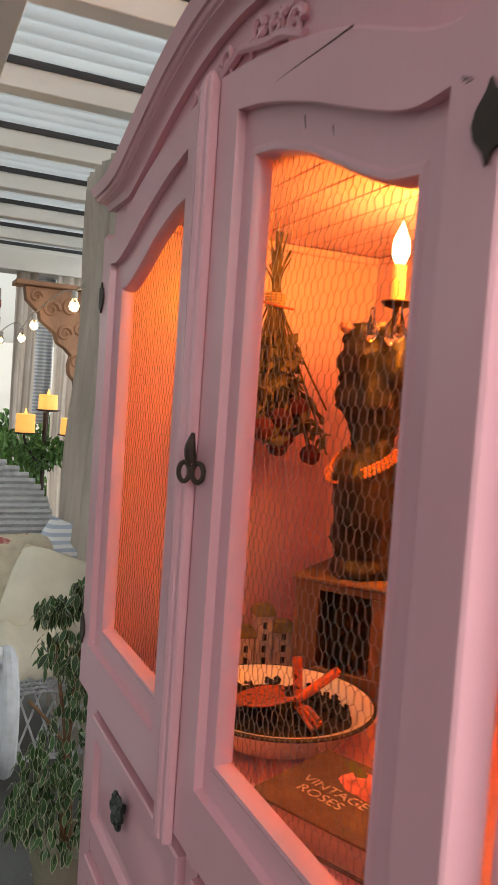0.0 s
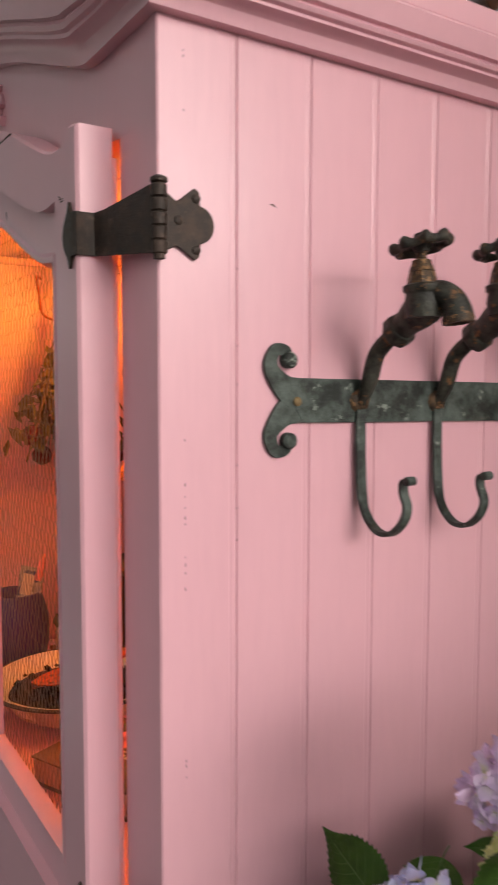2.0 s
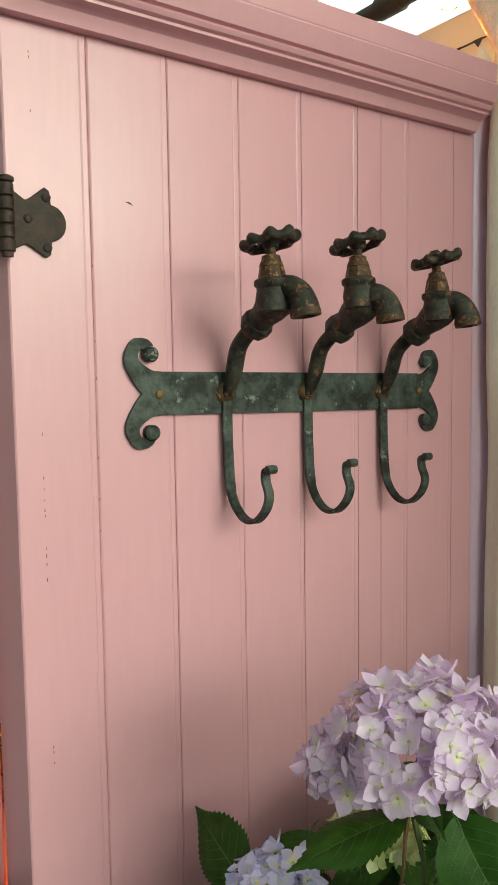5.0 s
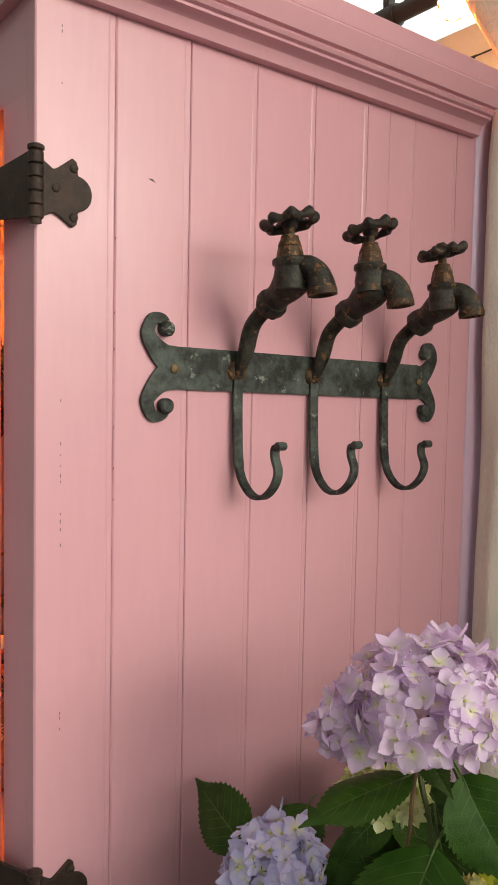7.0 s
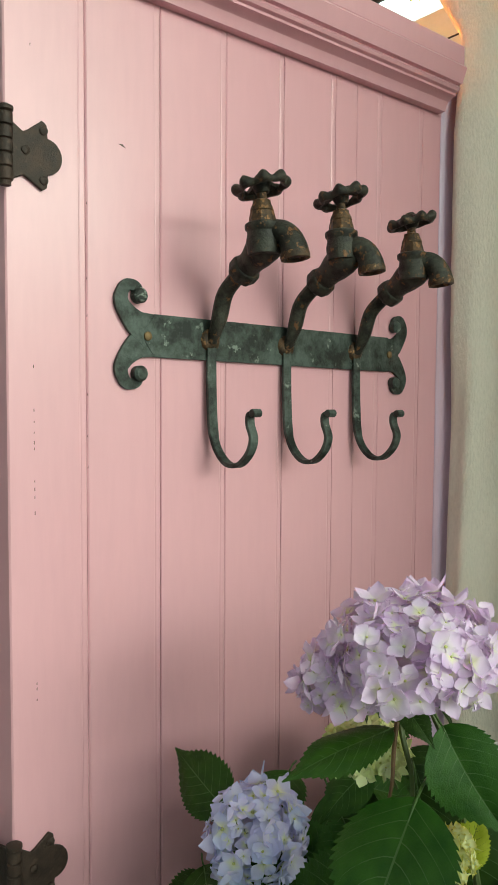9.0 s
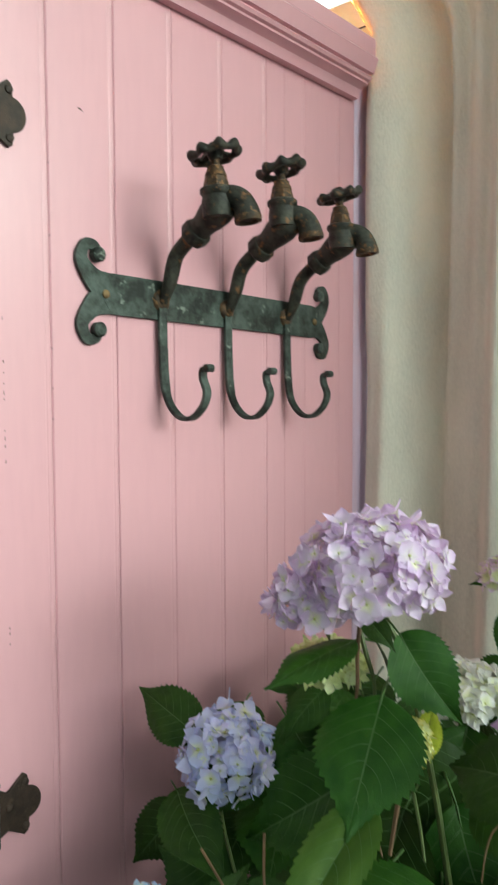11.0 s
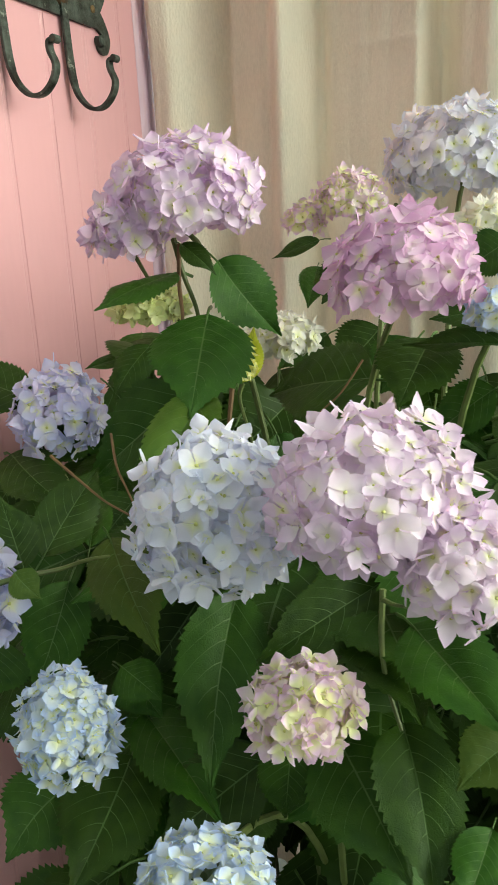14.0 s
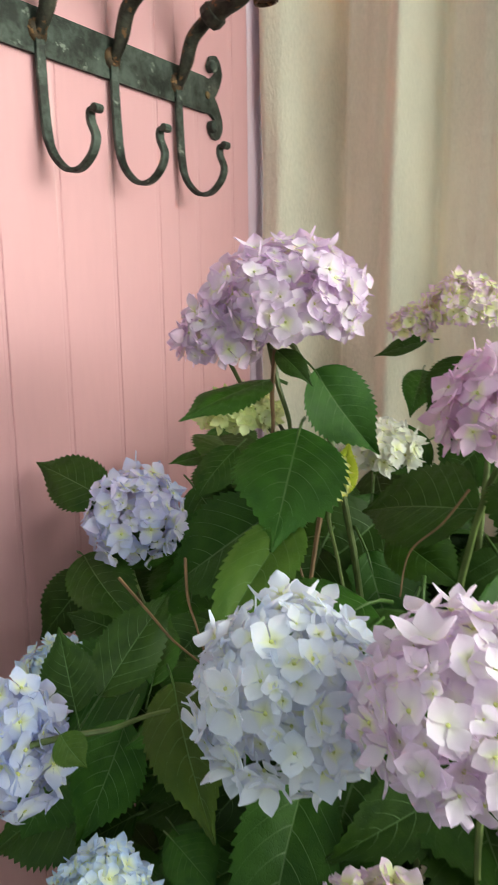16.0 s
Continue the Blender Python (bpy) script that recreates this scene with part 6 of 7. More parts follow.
part("handle", Geo().tube(chain([(0.625, 1.13, SHELF + 0.076), (0.65, 1.12, SHELF + 0.082), (0.74, 1.155, SHELF + 0.105)]), [0.004] * 6 + [0.0085] * 7, 10), TOOL, trowel, "orange painted handle")
fork = thing("hand_fork", (0.66, 1.12, SHELF + 0.06), "orange hand fork standing in the soil", "garden fork")
part("handle", Geo().tube([(0.645, 1.12, SHELF + 0.062), (0.647, 1.13, SHELF + 0.10), (0.645, 1.135, SHELF + 0.145)], [0.006, 0.0085, 0.009], 10), TOOL, fork)
for s_ in (-1, 0, 1):
    part("tine", Geo().tube(chain([(0.645, 1.12, SHELF + 0.064), (0.648 + 0.012 * s_, 1.098 + 0.01 * s_, SHELF + 0.064), (0.65 + 0.014 * s_, 1.06 + 0.012 * s_, SHELF + 0.052)]), 0.004, 7), TOOL, fork)

# book with a rose on its cover
COVER = material("book_cover", (0.13, 0.085, 0.06), 0.4, vary=0.4, scale=14, fine=100, second=(0.20, 0.16, 0.08), second_at=(0.55, 0.7))
PAGES = material("book_pages", (0.48, 0.36, 0.30), 0.8, vary=0.15, fine=300, stretch=(1, 1, 8))
ROSE_INK = material("rose_print", (0.78, 0.24, 0.22), 0.4, vary=0.3, scale=40, per_object=0.3)
LEAF_INK = material("leaf_print", (0.12, 0.18, 0.05), 0.4, vary=0.2)
LETTER = material("cream_lettering", (0.70, 0.60, 0.45), 0.5)
bm_ = pose(0.462, 0.925, SHELF, 0, 0, -66)
book = thing("book", (0.53, 0.88, SHELF), "thick dark book with a pink rose on its cover", "book")


def local_box(a, b, m):
    g = Geo().box(a, b)
    g.v = [tuple(m @ Vector(p)) for p in g.v]
    return g


part("page_block", local_box((0.004, 0.004, 0.004), (0.20, 0.186, 0.041), bm_), PAGES, book)
part("cover", local_box((0.0, 0.0, 0.0415), (0.205, 0.19, 0.045), bm_), COVER, book, bevel=0.001)
part("cover", local_box((0.0, 0.0, 0.0), (0.205, 0.19, 0.0035), bm_), COVER, book, bevel=0.001)
part("spine", local_box((0.0, 0.1865, 0.0037), (0.205, 0.19, 0.0413), bm_), COVER, book)


def words(text, size, m, parent, mat):
    cu = bpy.data.curves.new("lettering", "FONT")
    cu.body, cu.size, cu.extrude = text, size, 0.0002
    tmp = new("lettering", cu)
    dg = bpy.context.evaluated_depsgraph_get()
    me = bpy.data.meshes.new_from_object(tmp.evaluated_get(dg))
    bpy.data.objects.remove(tmp)
    me.transform(m)
    me.materials.clear()
    me.materials.append(mat)
    return part("lettering", me, [], parent, angle=40)


words("VINTAGE", 0.027, bm_ @ pose(0.030, 0.082, 0.0453, 0, 0, -4), book, LETTER)
words("ROSES", 0.027, bm_ @ pose(0.040, 0.055, 0.0453, 0, 0, -4), book, LETTER)
rng = random.Random(12)
for k in range(9):
    a = k * 0.7
    r = 0.020 + 0.040 * (k / 9)
    c = bm_ @ Vector((0.120 + r * 0.8 * math.cos(a), 0.140 + r * 0.40 * math.sin(a), 0.0452 + 0.00008 * k))
    part("rose_petal", Geo().lathe([(0.0, 0.0), (0.024, 0.0), (0.024, 0.00006), (0, 0.00006)], Matrix.Translation(c), 10), ROSE_INK, book, smooth=False)
for k in range(3):
    c = bm_ @ Vector((0.055 + 0.014 * k, 0.172 - 0.008 * k, 0.0456))
    part("printed_leaf", Geo().lathe([(0.0, 0.0), (0.011, 0.0), (0.011, 0.0001), (0, 0.0001)], Matrix.Translation(c), 8), LEAF_INK, book, smooth=False)

# little house
PLASTER = material("stained_plaster", (0.66, 0.56, 0.45), 0.8, vary=0.2, scale=30)
MOSS_ROOF = material("mossy_roof", (0.22, 0.19, 0.055), 0.8, vary=0.3, scale=40)
house = thing("bird_house", (0.755, 1.487, SHELF), "small plaster model house with mossy yellow-green roofs", "ornament")
hm = pose(0.752, 1.487, SHELF, 0, 0, -8) @ Matrix.Scale(0.8, 4)
for x, w, d, h in ((0.0, 0.045, 0.05, 0.145), (0.055, 0.055, 0.05, 0.10), (-0.05, 0.045, 0.045, 0.085)):
    t = part("tower", local_box((x - w / 2, -d / 2, 0.004), (x + w / 2, d / 2, h), hm), PLASTER, house, bevel=0.001)
    g = Geo().loft([[hm @ Vector((x + sx * (w / 2 + 0.006) * k, sy * (d / 2 + 0.006) * k, h + z)) for sx, sy in ((-1, -1), (1, -1), (1, 1), (-1, 1))] for k, z in ((1, 0.0005), (1, 0.004), (0.72, 0.026))])
    part("roof", g, MOSS_ROOF, t, smooth=False)
    for i in range(int(h / 0.032)):
        g = local_box((x - 0.006, -d / 2 - 0.001, 0.014 + 0.032 * i), (x + 0.006, -d / 2 + 0.002, 0.032 + 0.032 * i), hm)
        part("window", g, BLACK, t)
part("base", local_box((-0.085, -0.045, 0.0), (0.095, 0.05, 0.006), hm), OLD_WOOD, house)

# purple jug and a red-tipped paper packet further along the shelf
PURPLE = material("purple_glaze", (0.06, 0.035, 0.12), 0.35, vary=0.3)
jug = thing("vase", (0.58, 1.435, SHELF), "dark purple rounded vase on the shelf", "vase")
part("body", Geo().lathe([(0.0, 0.0), (0.051, 0.0), (0.066, 0.022), (0.075, 0.075), (0.073, 0.127), (0.063, 0.161), (0.056, 0.177), (0.052, 0.178), (0.051, 0.161), (0.047, 0.144), (0.0, 0.142)], pose(0.58, 1.435, SHELF), 28), PURPLE, jug)
packet = thing("seed_packet", (0.600, 1.411, SHELF + 0.147), "patterned paper packet with a red tip, standing in the vase", "packet")
PAPER = material("blue_white_paper", (0.45, 0.45, 0.42), 0.7, vary=0.5, scale=60, second=(0.08, 0.10, 0.2), second_at=(0.5, 0.6))
pk = Matrix.Translation((0.601, 1.410, SHELF + 0.156)) @ pose(0, 0, 0, 84, 8, -12)
part("paper", Geo().prism([(-0.026, 0), (0.026, 0.004), (0.030, 0.075), (-0.022, 0.082)], pk, 0.004), PAPER, packet, bevel=0.0008)
part("card", Geo().prism([(-0.020, 0.02), (0.004, 0.016), (0.010, 0.060), (-0.014, 0.066)], pk @ Matrix.Translation((0, 0, 0.0045)), 0.0006), LETTER, packet, "pale printed card")
g = Geo().tube(chain([pk @ Vector((0.016, 0.05, 0.004)), pk @ Vector((0.022, 0.085, 0.003)), pk @ Vector((0.026, 0.110, 0.0))]), [0.009] * 4 + [0.008] * 4 + [0.006, 0.005, 0.004, 0.003, 0.002], 8)
part("tip", g, ROSE_INK, packet, "red pointed tip")

# ---------------------------------------------------------------- terrace beyond the wardrobe
curtain(1.20, 5.4, 4.98, 0.02, 2.119, 8, amp=0.02, wave=0.12, n=60)
curtain(0.765, 3.52, 2.5, 0.02, 2.40, 9, amp=0.024, wave=0.10, n=140, flare=0.05)
curtain(6.45, 0.86, 1.03, 0.02, 2.359, 12, amp=0.02, wave=0.09, n=60, axis="x")
curtain(6.40, 1.17, 1.50, 0.02, 2.359, 14, amp=0.02, wave=0.10, n=80, axis="x")
solo("end_beam", Geo().box((0.272, 6.38, 2.36), (1.615, 6.66, 2.523)), WHITE, "white painted beam across the terrace end", "beam", "structure", bevel=0.004)

# corbel on a post
corbel = thing("carved_corbel", (1.05, 4.9, 1.5), "large carved brown wooden corbel on a post", "corbel")
part("top_board", Geo().box((0.64, 4.82, 2.06), (1.13, 5.0, 2.09)), CARVED, corbel, bevel=0.006)
prof = [(1.12, 1.42), (1.04, 1.42), (1.03, 1.50), (0.995, 1.54), (0.985, 1.60), (1.0, 1.66), (0.96, 1.70), (0.91, 1.73), (0.89, 1.79), (0.84, 1.83), (0.80, 1.86), (0.79, 1.91), (0.74, 1.95), (0.71, 1.98), (0.70, 2.058), (1.12, 2.058)]
part("body", Geo().loft([[(x, 4.86, z) for x, z in prof], [(x, 4.96, z) for x, z in prof]]), CARVED, corbel, bevel=0.006)
for cx, cz, r in ((0.77, 2.0, 0.04), (0.86, 1.93, 0.055), (0.98, 1.95, 0.06), (0.95, 1.79, 0.05), (1.05, 1.82, 0.05), (1.04, 1.62, 0.045)):
    pts = [(cx + r * (1 - 0.85 * k / 30) * math.cos(k / 30 * 9), 4.855, cz + r * (1 - 0.85 * k / 30) * math.sin(k / 30 * 9)) for k in range(31)]
    part("scroll", Geo().tube(pts, [0.013 * (1 - 0.5 * k / 30) for k in range(31)], 7), CARVED, corbel)
solo("post", Geo().box((1.13, 4.84, 0.0), (1.23, 4.98, 2.49)), WHITE, "white wooden post carrying the corbel", "post", "structure")

# candelabra
stand = thing("candle_stand", (0.66, 3.7, 0), "black iron floor candle stand with three pillar candles", "candle stand")
part("pole", Geo().tube([(0.655, 3.7, 0.03), (0.655, 3.7, 1.335)], 0.010, 10), IRON, stand)
for k in range(3):
    a = radians(30 + 120 * k)
    part("foot", Geo().tube(chain([(0.655, 3.7, 0.12), (0.655 + 0.10 * math.cos(a), 3.7 + 0.10 * math.sin(a), 0.06), (0.655 + 0.20 * math.cos(a), 3.7 + 0.20 * math.sin(a), 0.008)]), 0.008, 8), IRON, stand)
for (x, y, z, h) in ((0.566, 3.70, 1.235, 0.085), (0.672, 3.74, 1.345, 0.07), (0.765, 3.66, 1.235, 0.075)):
    part("arm", Geo().tube(chain([(0.655, 3.7, 1.10), ((x + 0.655) / 2, (y + 3.7) / 2, 1.12), (x, y, z - 0.03), (x, y, z - 0.008)]), 0.006, 8), IRON, stand)
    part("dish", Geo().lathe([(0.0, -0.008), (0.04, -0.006), (0.058, 0.0), (0.056, 0.003), (0.0, -0.002)], pose(x, y, z), 20), IRON, stand)
    c = thing("pillar_candle", (x, y, z), "cream pillar candle with a lit glowing top", "candle", group="candles on the stand")
    part("wax", Geo().lathe([(0.0, 0.0), (0.044, 0.0), (0.045, 0.004), (0.044, h), (0.041, h + 0.004), (0.034, h - 0.006), (0.0, h - 0.01)], pose(x, y, z), 22), material("lit_wax", (0.86, 0.62, 0.26), 0.5, vary=0.06, translucent=0.3, emit=((1.0, 0.52, 0.10), 0.7)), c)
    part("flame", Geo().lathe([(0.0, h - 0.008), (0.005, h + 0.004), (0.006, h + 0.012), (0.002, h + 0.026), (0.0, h + 0.03)], pose(x, y, z), 10), CANDLE_GLOW, c)
    lamp("candle_light", (x, y, z + h + 0.035), 0.12, (1.0, 0.55, 0.2), 0.01)
for k in range(5):
    x, y = 0.59 + 0.03 * k, 3.66
    part("crystal_drop", Geo().lathe([(0.0, 0.0), (0.006, -0.02), (0.009, -0.05), (0.0, -0.065)], pose(x, y, 1.15 - 0.03 * (k % 2)), 6), GLASS, stand, smooth=False)


def leafy(name, mat, blobs, count, size, seed, parent, edge=None):
    """Many small pointed leaves scattered through a few rounded masses."""
    rng = random.Random(seed)
    g = Geo()
    for k in range(count):
        c, r = rng.choice(blobs)
        d = Vector((rng.gauss(0, 1), rng.gauss(0, 1), rng.gauss(0, 1))).normalized() * rng.uniform(0.35, 1) ** 0.5
        p = Vector(c) + Vector((d.x * r[0], d.y * r[1], d.z * r[2]))
        m = Matrix.Translation(p) @ pose(0, 0, 0, rng.uniform(-60, 60), rng.uniform(10, 100), rng.uniform(0, 360))
        s = size * rng.uniform(0.7, 1.2)
        v = [m @ Vector(q) for q in ((0, 0, 0), (0.35 * s, 0.24 * s, 0.05 * s), (0.72 * s, 0.18 * s, 0.02 * s), (s, 0, -0.1 * s), (0.72 * s, -0.18 * s, 0.02 * s), (0.35 * s, -0.24 * s, 0.05 * s), (0.45 * s, 0, -0.03 * s))]
        if edge:
            m = Matrix.Translation(p) @ pose(0, 0, 0, rng.uniform(-40, 40), rng.uniform(35, 110), rng.uniform(0, 360))
            out = [(0, 0), (0.25, 0.15), (0.5, 0.19), (0.78, 0.12), (1, 0), (0.78, -0.12), (0.5, -0.19), (0.25, -0.15)]
            v = [m @ Vector((a * s, b * s, 0.25 * abs(b) * s - 0.12 * a * a * s)) for a, b in out]
            v += [m @ Vector(((0.03 + a * 0.93) * s, b * 0.85 * s, 0.21 * abs(b) * s - 0.12 * a * a * s)) for a, b in out]
            g.add(v, [(i, (i + 1) % 8, 8 + (i + 1) % 8, 8 + i) for i in range(8)], 1)
            o = len(g.v) - 16
            g.f += [tuple(o + 8 + i for i in q) for q in ((0, 1, 7), (1, 2, 6, 7), (2, 3, 5, 6), (3, 4, 5))]
            g.m += [0] * 4
            continue
        g.add(v, [(0, 1, 6), (1, 2, 6), (2, 3, 6), (3, 4, 6), (4, 5, 6), (5, 0, 6)])
    return tagged(part(name, g, [mat, edge] if edge else mat, parent, smooth=False), kind="stuff")


FICUS = material("variegated_leaf", (0.036, 0.085, 0.028), 0.4, vary=0.3, scale=30, island=0.5, translucent=0.2)
FICUS_EDGE = material("cream_leaf_edge", (0.50, 0.52, 0.32), 0.5, vary=0.15, scale=30, translucent=0.2)
SHRUB = material("shrub_leaf", (0.07, 0.16, 0.03), 0.5, vary=0.3, scale=20, island=0.5, translucent=0.2)
garland = thing("leaf_garland", (0.655, 3.7, 1.16), "green leaf garland wound round the candle stand", "garland")
leafy("leaves", SHRUB, [((0.64, 3.7, 1.14), (0.12, 0.09, 0.07)), ((0.70, 3.7, 1.18), (0.10, 0.09, 0.05))], 420, 0.035, 4, garland)
ficus = thing("weeping_fig", (0.44, 1.98, 0), "variegated weeping fig in a clay pot beside the wardrobe", "potted plant")
part("pot", Geo().lathe([(0.0, 0.0), (0.065, 0.0), (0.088, 0.22), (0.095, 0.222), (0.097, 0.262), (0.088, 0.262), (0.084, 0.23), (0.0, 0.232)], pose(0.465, 1.98, 0), 26), material("olive_clay", (0.22, 0.20, 0.14), 0.8, vary=0.2), ficus)
for k, e in enumerate(((0.47, 1.92, 0.95), (0.40, 1.95, 0.80), (0.36, 2.05, 0.62), (0.50, 1.98, 0.80))):
    part("trunk", Geo().tube(chain([(0.455 + 0.008 * k, 1.98, 0.22), (0.45, 1.97, 0.5), e]), [0.008] * 7 + [0.005] * 6, 7), TWIG, ficus)
leafy("crown", FICUS, [((0.475, 1.90, 0.94), (0.05, 0.07, 0.06)), ((0.43, 1.92, 0.80), (0.09, 0.08, 0.06)), ((0.48, 1.94, 0.70), (0.05, 0.10, 0.10)), ((0.45, 1.95, 0.55), (0.09, 0.12, 0.11)), ((0.39, 1.95, 0.47), (0.08, 0.10, 0.08)), ((0.44, 1.92, 0.36), (0.10, 0.12, 0.09)), ((0.36, 1.95, 0.38), (0.07, 0.08, 0.07)), ((0.40, 1.95, 0.90), (0.06, 0.05, 0.03))], 950, 0.043, 5, ficus, FICUS_EDGE)
shrub = thing("potted_shrub", (0.62, 4.7, 0), "green potted shrub at the end of the terrace", "potted plant")
part("pot", Geo().lathe([(0.0, 0.0), (0.14, 0.0), (0.19, 0.36), (0.20, 0.38), (0.17, 0.38), (0.0, 0.34)], pose(0.60, 4.7, 0), 24), TERRACOTTA, shrub)
part("trunk", Geo().tube([(0.60, 4.7, 0.33), (0.61, 4.7, 0.85)], 0.02, 8), TWIG, shrub)
leafy("crown", SHRUB, [((0.60, 4.7, 1.05), (0.19, 0.2, 0.16)), ((0.52, 4.65, 0.95), (0.16, 0.2, 0.16))], 900, 0.06, 6, shrub)

# wicker seats and cushions
def wicker_panel(m, w, h, name, parent, step=0.022):
    """A woven panel: upright rods with strands passing before and behind them."""
    g = Geo()
    cols, rows = max(3, int(w / (step * 2))), max(3, int(h / step))
    for i in range(cols + 1):
        x = -w / 2 + w * i / cols
        g.tube([m @ Vector((x, 0, 0)), m @ Vector((x, 0, h))], 0.004, 5)
    for j in range(rows + 1):
        z = h * j / rows
        pts = [m @ Vector((-w / 2 + w * i / cols, 0.006 * (1 if (i + j) % 2 else -1), z)) for i in range(cols + 1)]
        g.tube(pts, 0.0075, 5)
    return tagged(part(name, g, WICKER, parent), kind="stuff")


sofa = thing("wicker_sofa", (0.50, 3.05, 0), "white wicker sofa with cream and floral cushions", "sofa")
part("seat", Geo().box((0.05, 2.78, 0.42), (0.98, 3.32, 0.455)), WICKER, sofa, bevel=0.01)
part("front_rail", Geo().tube([(0.05, 2.77, 0.462), (0.62, 2.74, 0.462), (0.98, 2.77, 0.462)], 0.026, 10), WICKER, sofa, "rolled woven edge")
wicker_panel(pose(0.52, 2.76, 0.36), 0.9, 0.08, "apron", sofa, 0.014)
g = Geo()
for k in range(16):
    x = 0.08 + 0.058 * k
    for s_ in (-1, 1):
        g.tube([(x - s_ * 0.045, 2.765, 0.12), (x + s_ * 0.045, 2.765, 0.37)], 0.0045, 5)
part("lattice", g, WICKER, sofa, "open diamond lattice")
part("bottom_rail", Geo().tube([(0.05, 2.765, 0.115), (0.98, 2.765, 0.115)], 0.012, 8), WICKER, sofa)
for x in (0.07, 0.96):
    for y in (2.78, 3.30):
        part("leg", Geo().tube([(x, y, 0.0), (x, y, 0.43)], 0.018, 9), WICKER, sofa)
g = Geo()
for j in range(26):
    z = 0.47 + 0.026 * j
    half = 0.36 * math.sqrt(max(0.05, 1 - max(0, (j - 13) / 13) ** 2.4))
    g.tube([(0.30 - half + 2 * half * i / 20, 3.34 + 0.005 * (1 if (i + j) % 2 else -1) + 0.10 * j / 26, z) for i in range(21)], 0.0142, 6)
tagged(part("back", g, WICKER, sofa, "woven wicker back with rounded top"), kind="stuff")


def cushion(name, m, w, h, d, mat, label):
    g = Geo()
    n_ = 14
    for sgn in (-1, 1):
        rows = []
        for i in range(n_ + 1):
            u = -1 + 2 * i / n_
            row = []
            for j in range(n_ + 1):
                v = -1 + 2 * j / n_
                z = d / 2 * ((1 - u ** 4) * (1 - v ** 4)) ** 0.6 + 0.004 * math.sin(7 * u + 5 * v)
                sq = 1 - 0.06 * (u * u + v * v)
                row.append(m @ Vector((u * w / 2 * sq, v * h / 2 * sq, sgn * z)))
            rows.append(row)
        g.loft(rows, closed=False)
    return solo(name, g, mat, label, "cushion", angle=180)


FLORAL = material("floral_cloth", (0.60, 0.55, 0.42), 0.9, vary=0.2, scale=14, fine=200, second=(0.45, 0.13, 0.12), second_at=(0.62, 0.68))
STRIPED = bpy.data.materials.new("striped_cloth")
STRIPED.use_nodes = True
_n, _l = STRIPED.node_tree.nodes, STRIPED.node_tree.links
_w, _r, _t = _n.new("ShaderNodeTexWave"), _n.new("ShaderNodeValToRGB"), _n.new("ShaderNodeTexCoord")
_w.inputs["Scale"].default_value, _w.bands_direction = 11.0, "Z"
_r.color_ramp.elements[0].color, _r.color_ramp.elements[1].color = (0.48, 0.56, 0.68, 1), (0.84, 0.86, 0.88, 1)
_r.color_ramp.elements[0].position, _r.color_ramp.elements[1].position = 0.4, 0.6
_l.new(_t.outputs["Object"], _w.inputs["Vector"])
_l.new(_w.outputs["Fac"], _r.inputs[0])
_l.new(_r.outputs["Color"], _n["Principled BSDF"].inputs["Base Color"])
_n["Principled BSDF"].inputs["Roughness"].default_value = 0.9
cushion("seat_cushion", pose(0.50, 3.03, 0.50), 0.86, 0.48, 0.10, CREAM, "cream seat cushion on the wicker sofa")
cushion("floral_cushion", pose(0.46, 3.12, 0.70, 68, 0, 5), 0.44, 0.36, 0.14, FLORAL, "cushion with a faded rose pattern on the sofa")
cushion("cream_cushion", pose(0.60, 2.95, 0.66, 55, 18, -12), 0.40, 0.36, 0.15, CREAM, "plump cream cushion lying on the sofa")
cushion("striped_cushion", pose(0.72, 3.15, 0.74, 62, 25, -10), 0.40, 0.30, 0.12, STRIPED, "grey and white striped cushion on the sofa")
# throw hanging over the sofa's front
g = Geo()
rows = []
for i in range(20):
    u = i / 19
    x = 0.32 + 0.30 * u
    prof = [(3.10, 0.575), (2.95, 0.580), (2.80, 0.556), (2.735, 0.515), (2.708, 0.46), (2.70, 0.42)]
    rows.append([(x + 0.01 * math.sin(k * 1.3 + u * 6), y + 0.006 * math.sin(u * 30 + k), z + 0.012 * math.sin(u * 22 + k * 0.7) * (1 if k < 3 else 0.3) + 0.012) for k, (y, z) in enumerate(prof)])
g.loft(rows, closed=False)
th = solo("cream_throw", g, CREAM, "cream woollen throw spread over the sofa's seat", "throw", angle=180)
sl = th.modifiers.new("cloth", "SOLIDIFY")
sl.thickness = 0.006
# arm of a second wicker chair
chair = thing("wicker_chair", (0.15, 2.25, 0), "white wicker armchair with thick rolled arms", "armchair")
for k in range(3):
    rr = 0.115 + 0.0
    pts = [(0.335 - 0.03 * k * 0 - 0.0, 2.28 + rr * (1 - 0.28 * k) * math.cos(a), 0.50 + 0.0 + rr * 1.5 * (1 - 0.28 * k) * math.sin(a)) for a in [i * 2 * math.pi / 24 for i in range(25)]]
    part("scroll", Geo().tube(pts, 0.022, 9), WICKER, chair)
part("arm", Geo().tube(chain([(0.31, 2.28, 0.66), (0.20, 2.28, 0.675), (-0.3, 2.30, 0.66)]), 0.035, 10), WICKER, chair)
part("seat", Geo().box((-0.35, 2.02, 0.38), (0.29, 2.55, 0.43)), WICKER, chair, bevel=0.012)
for x in (-0.32, 0.26):
    for y in (2.06, 2.50):
        part("leg", Geo().tube([(x, y, 0), (x, y, 0.39)], 0.02, 9), WICKER, chair)
wicker_panel(pose(0.0, 2.53, 0.43), 0.6, 0.55, "back", chair, 0.03)

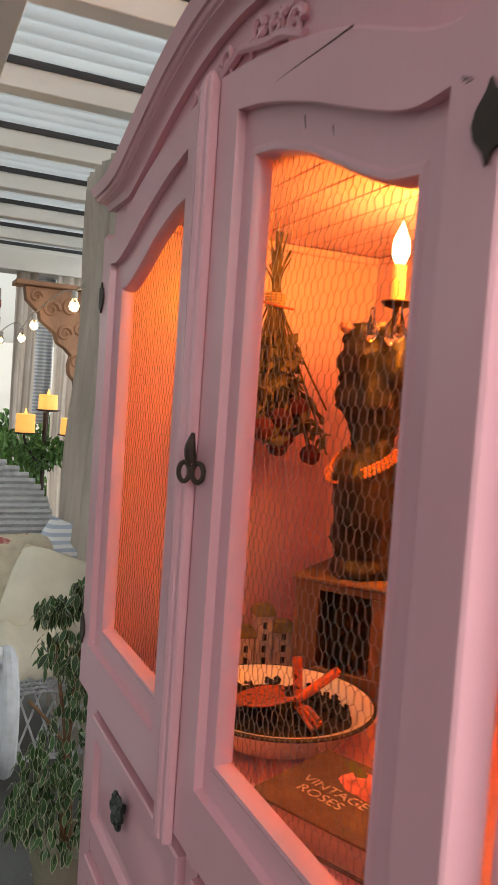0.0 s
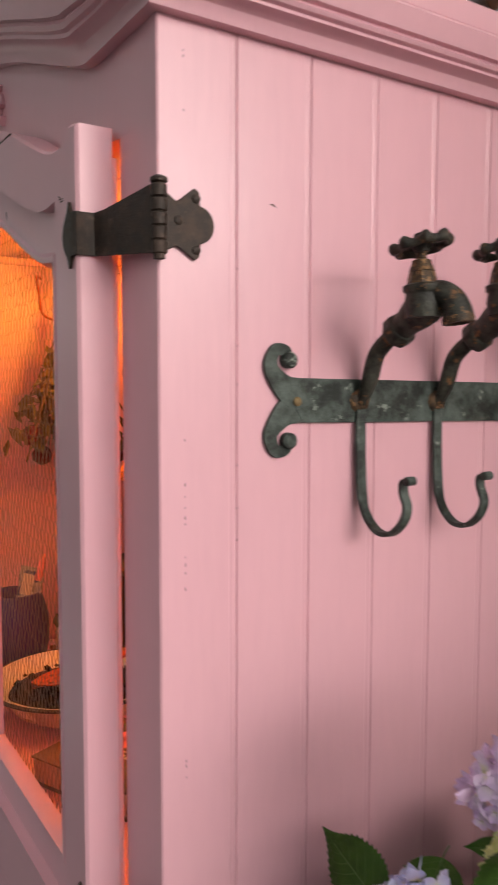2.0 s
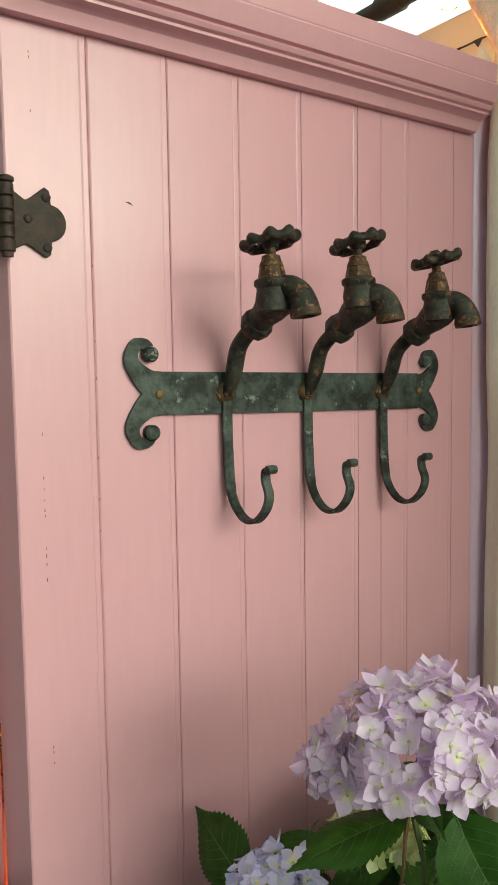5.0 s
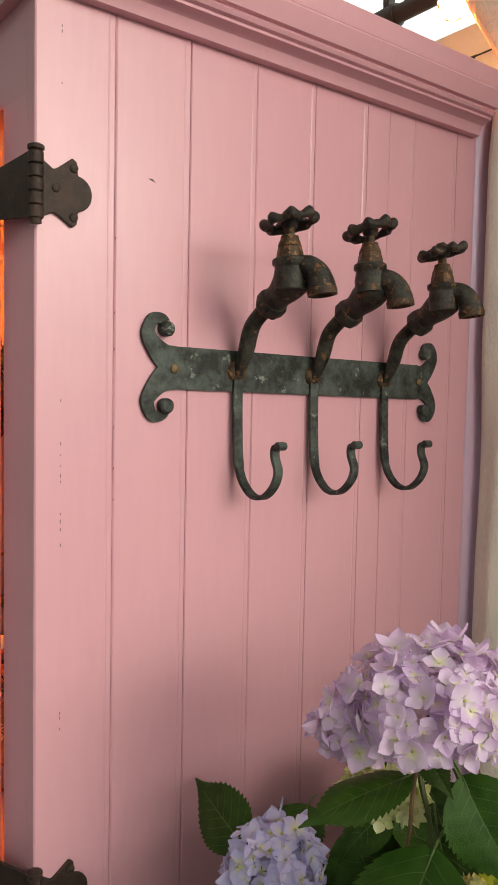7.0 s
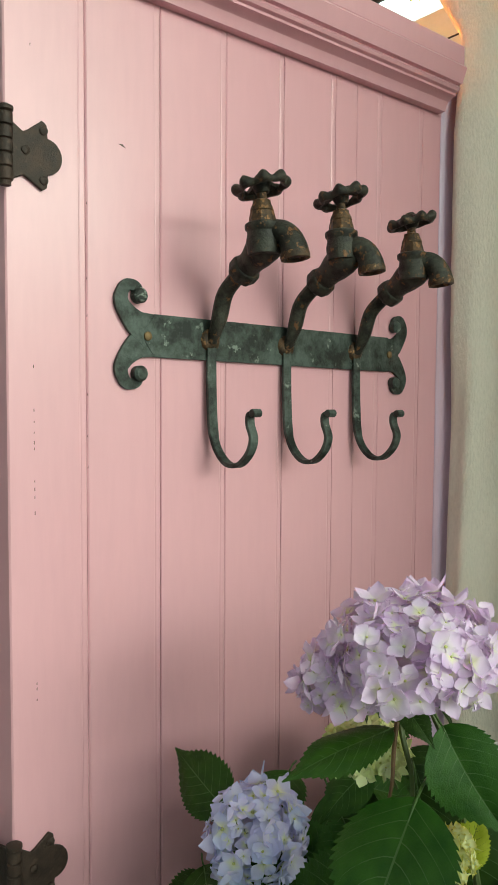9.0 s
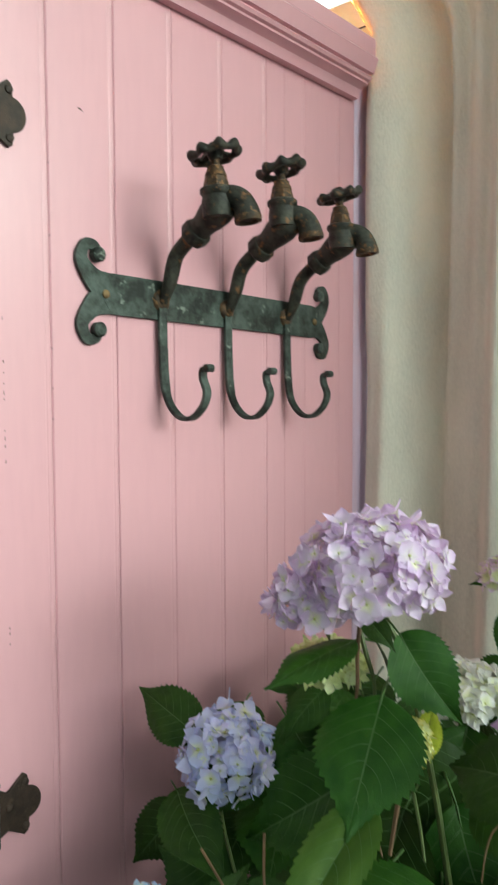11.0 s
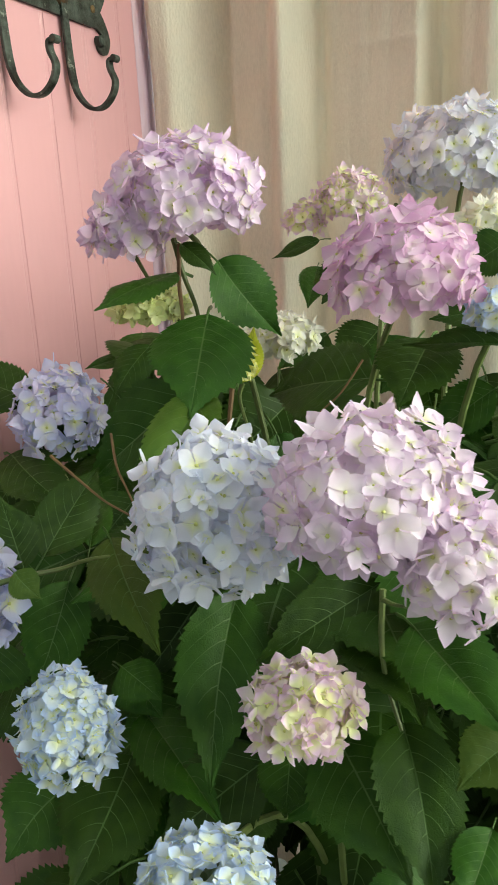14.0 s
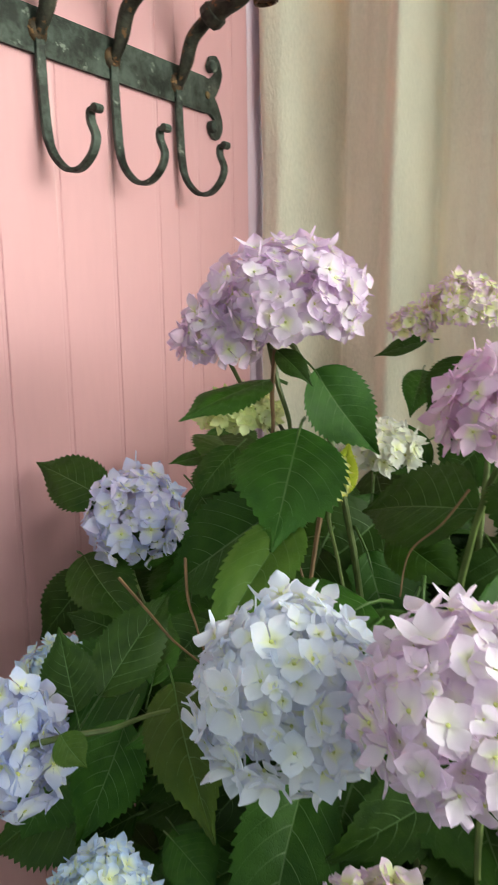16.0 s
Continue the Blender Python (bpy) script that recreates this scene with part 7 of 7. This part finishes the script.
# end of the terrace: striped blind, brick pier, bright garden beyond
g = Geo()
g.loft([[(1.00 + 0.20 * i / 16, 6.62 + 0.01 * math.sin(i * 1.1), z) for i in range(17)] for z in (1.15, 1.9, 2.359)], closed=False)
bl = solo("striped_blind", g, STRIPED, "blue and white striped cloth blind", "blind", angle=180)
sl = bl.modifiers.new("cloth", "SOLIDIFY")
sl.thickness = 0.003
BRICK = material("red_brick", (0.36, 0.12, 0.09), 0.85, vary=0.2, scale=8, per_object=0.25, bump=0.5)
MORTAR = material("mortar", (0.45, 0.42, 0.38), 0.9, vary=0.15)
solo("brick_pier", Geo().box((0.305, 7.205, 0.0), (0.835, 7.395, 2.3)), MORTAR, "red brick pier with pale joints", "pier", "structure")
pier = bpy.data.objects["brick_pier"]
bricks = {}
for r_ in range(30):
    for c_ in range(-1, 3):
        x0 = 0.30 + 0.215 * c_ + (0.107 if r_ % 2 else 0)
        a, b = max(x0, 0.30), min(x0 + 0.205, 0.84)
        if b - a < 0.03:
            continue
        key = round(b - a, 3)
        if key not in bricks:
            bricks[key] = Geo().box((0, 0, 0), (b - a, 0.20, 0.065)).mesh("brick", [BRICK], False)
        bk = part("brick", bricks[key], [], pier, smooth=False)
        bk.location = (a, 7.20, 0.005 + 0.076 * r_)
solo("garden_wall", Geo().box((-2.5, 10.5, 0.0), (5.5, 10.6, 2.0)), WHITE, "pale garden wall beyond the terrace", "wall", "structure")
hedge = thing("hedge", (0.5, 9.5, 0), "green hedge in the garden beyond", "hedge")
leafy("foliage", SHRUB, [((0.3 + 0.5 * k, 9.6, 0.6), (0.4, 0.3, 0.6)) for k in range(4)], 2500, 0.12, 16, hedge)

# ---------------------------------------------------------------- the warm bulb by the curtain
lamp("string_bulb_light", bulbs[0], 18.0, (1.0, 0.34, 0.03), 0.02)

# pale overcast sky beyond the terrace wall
HAZE = emitter("overcast_sky", (0.95, 0.98, 1.0), 1.6)
solo("backdrop", Geo().box((16.0, -12, -1), (16.1, 24, 18)), HAZE, "pale overcast sky beyond the terrace wall", "sky", "structure")
for b in bulbs[1:4]:
    lamp("string_bulb_light", b, 0.5, (1.0, 0.6, 0.25), 0.02)
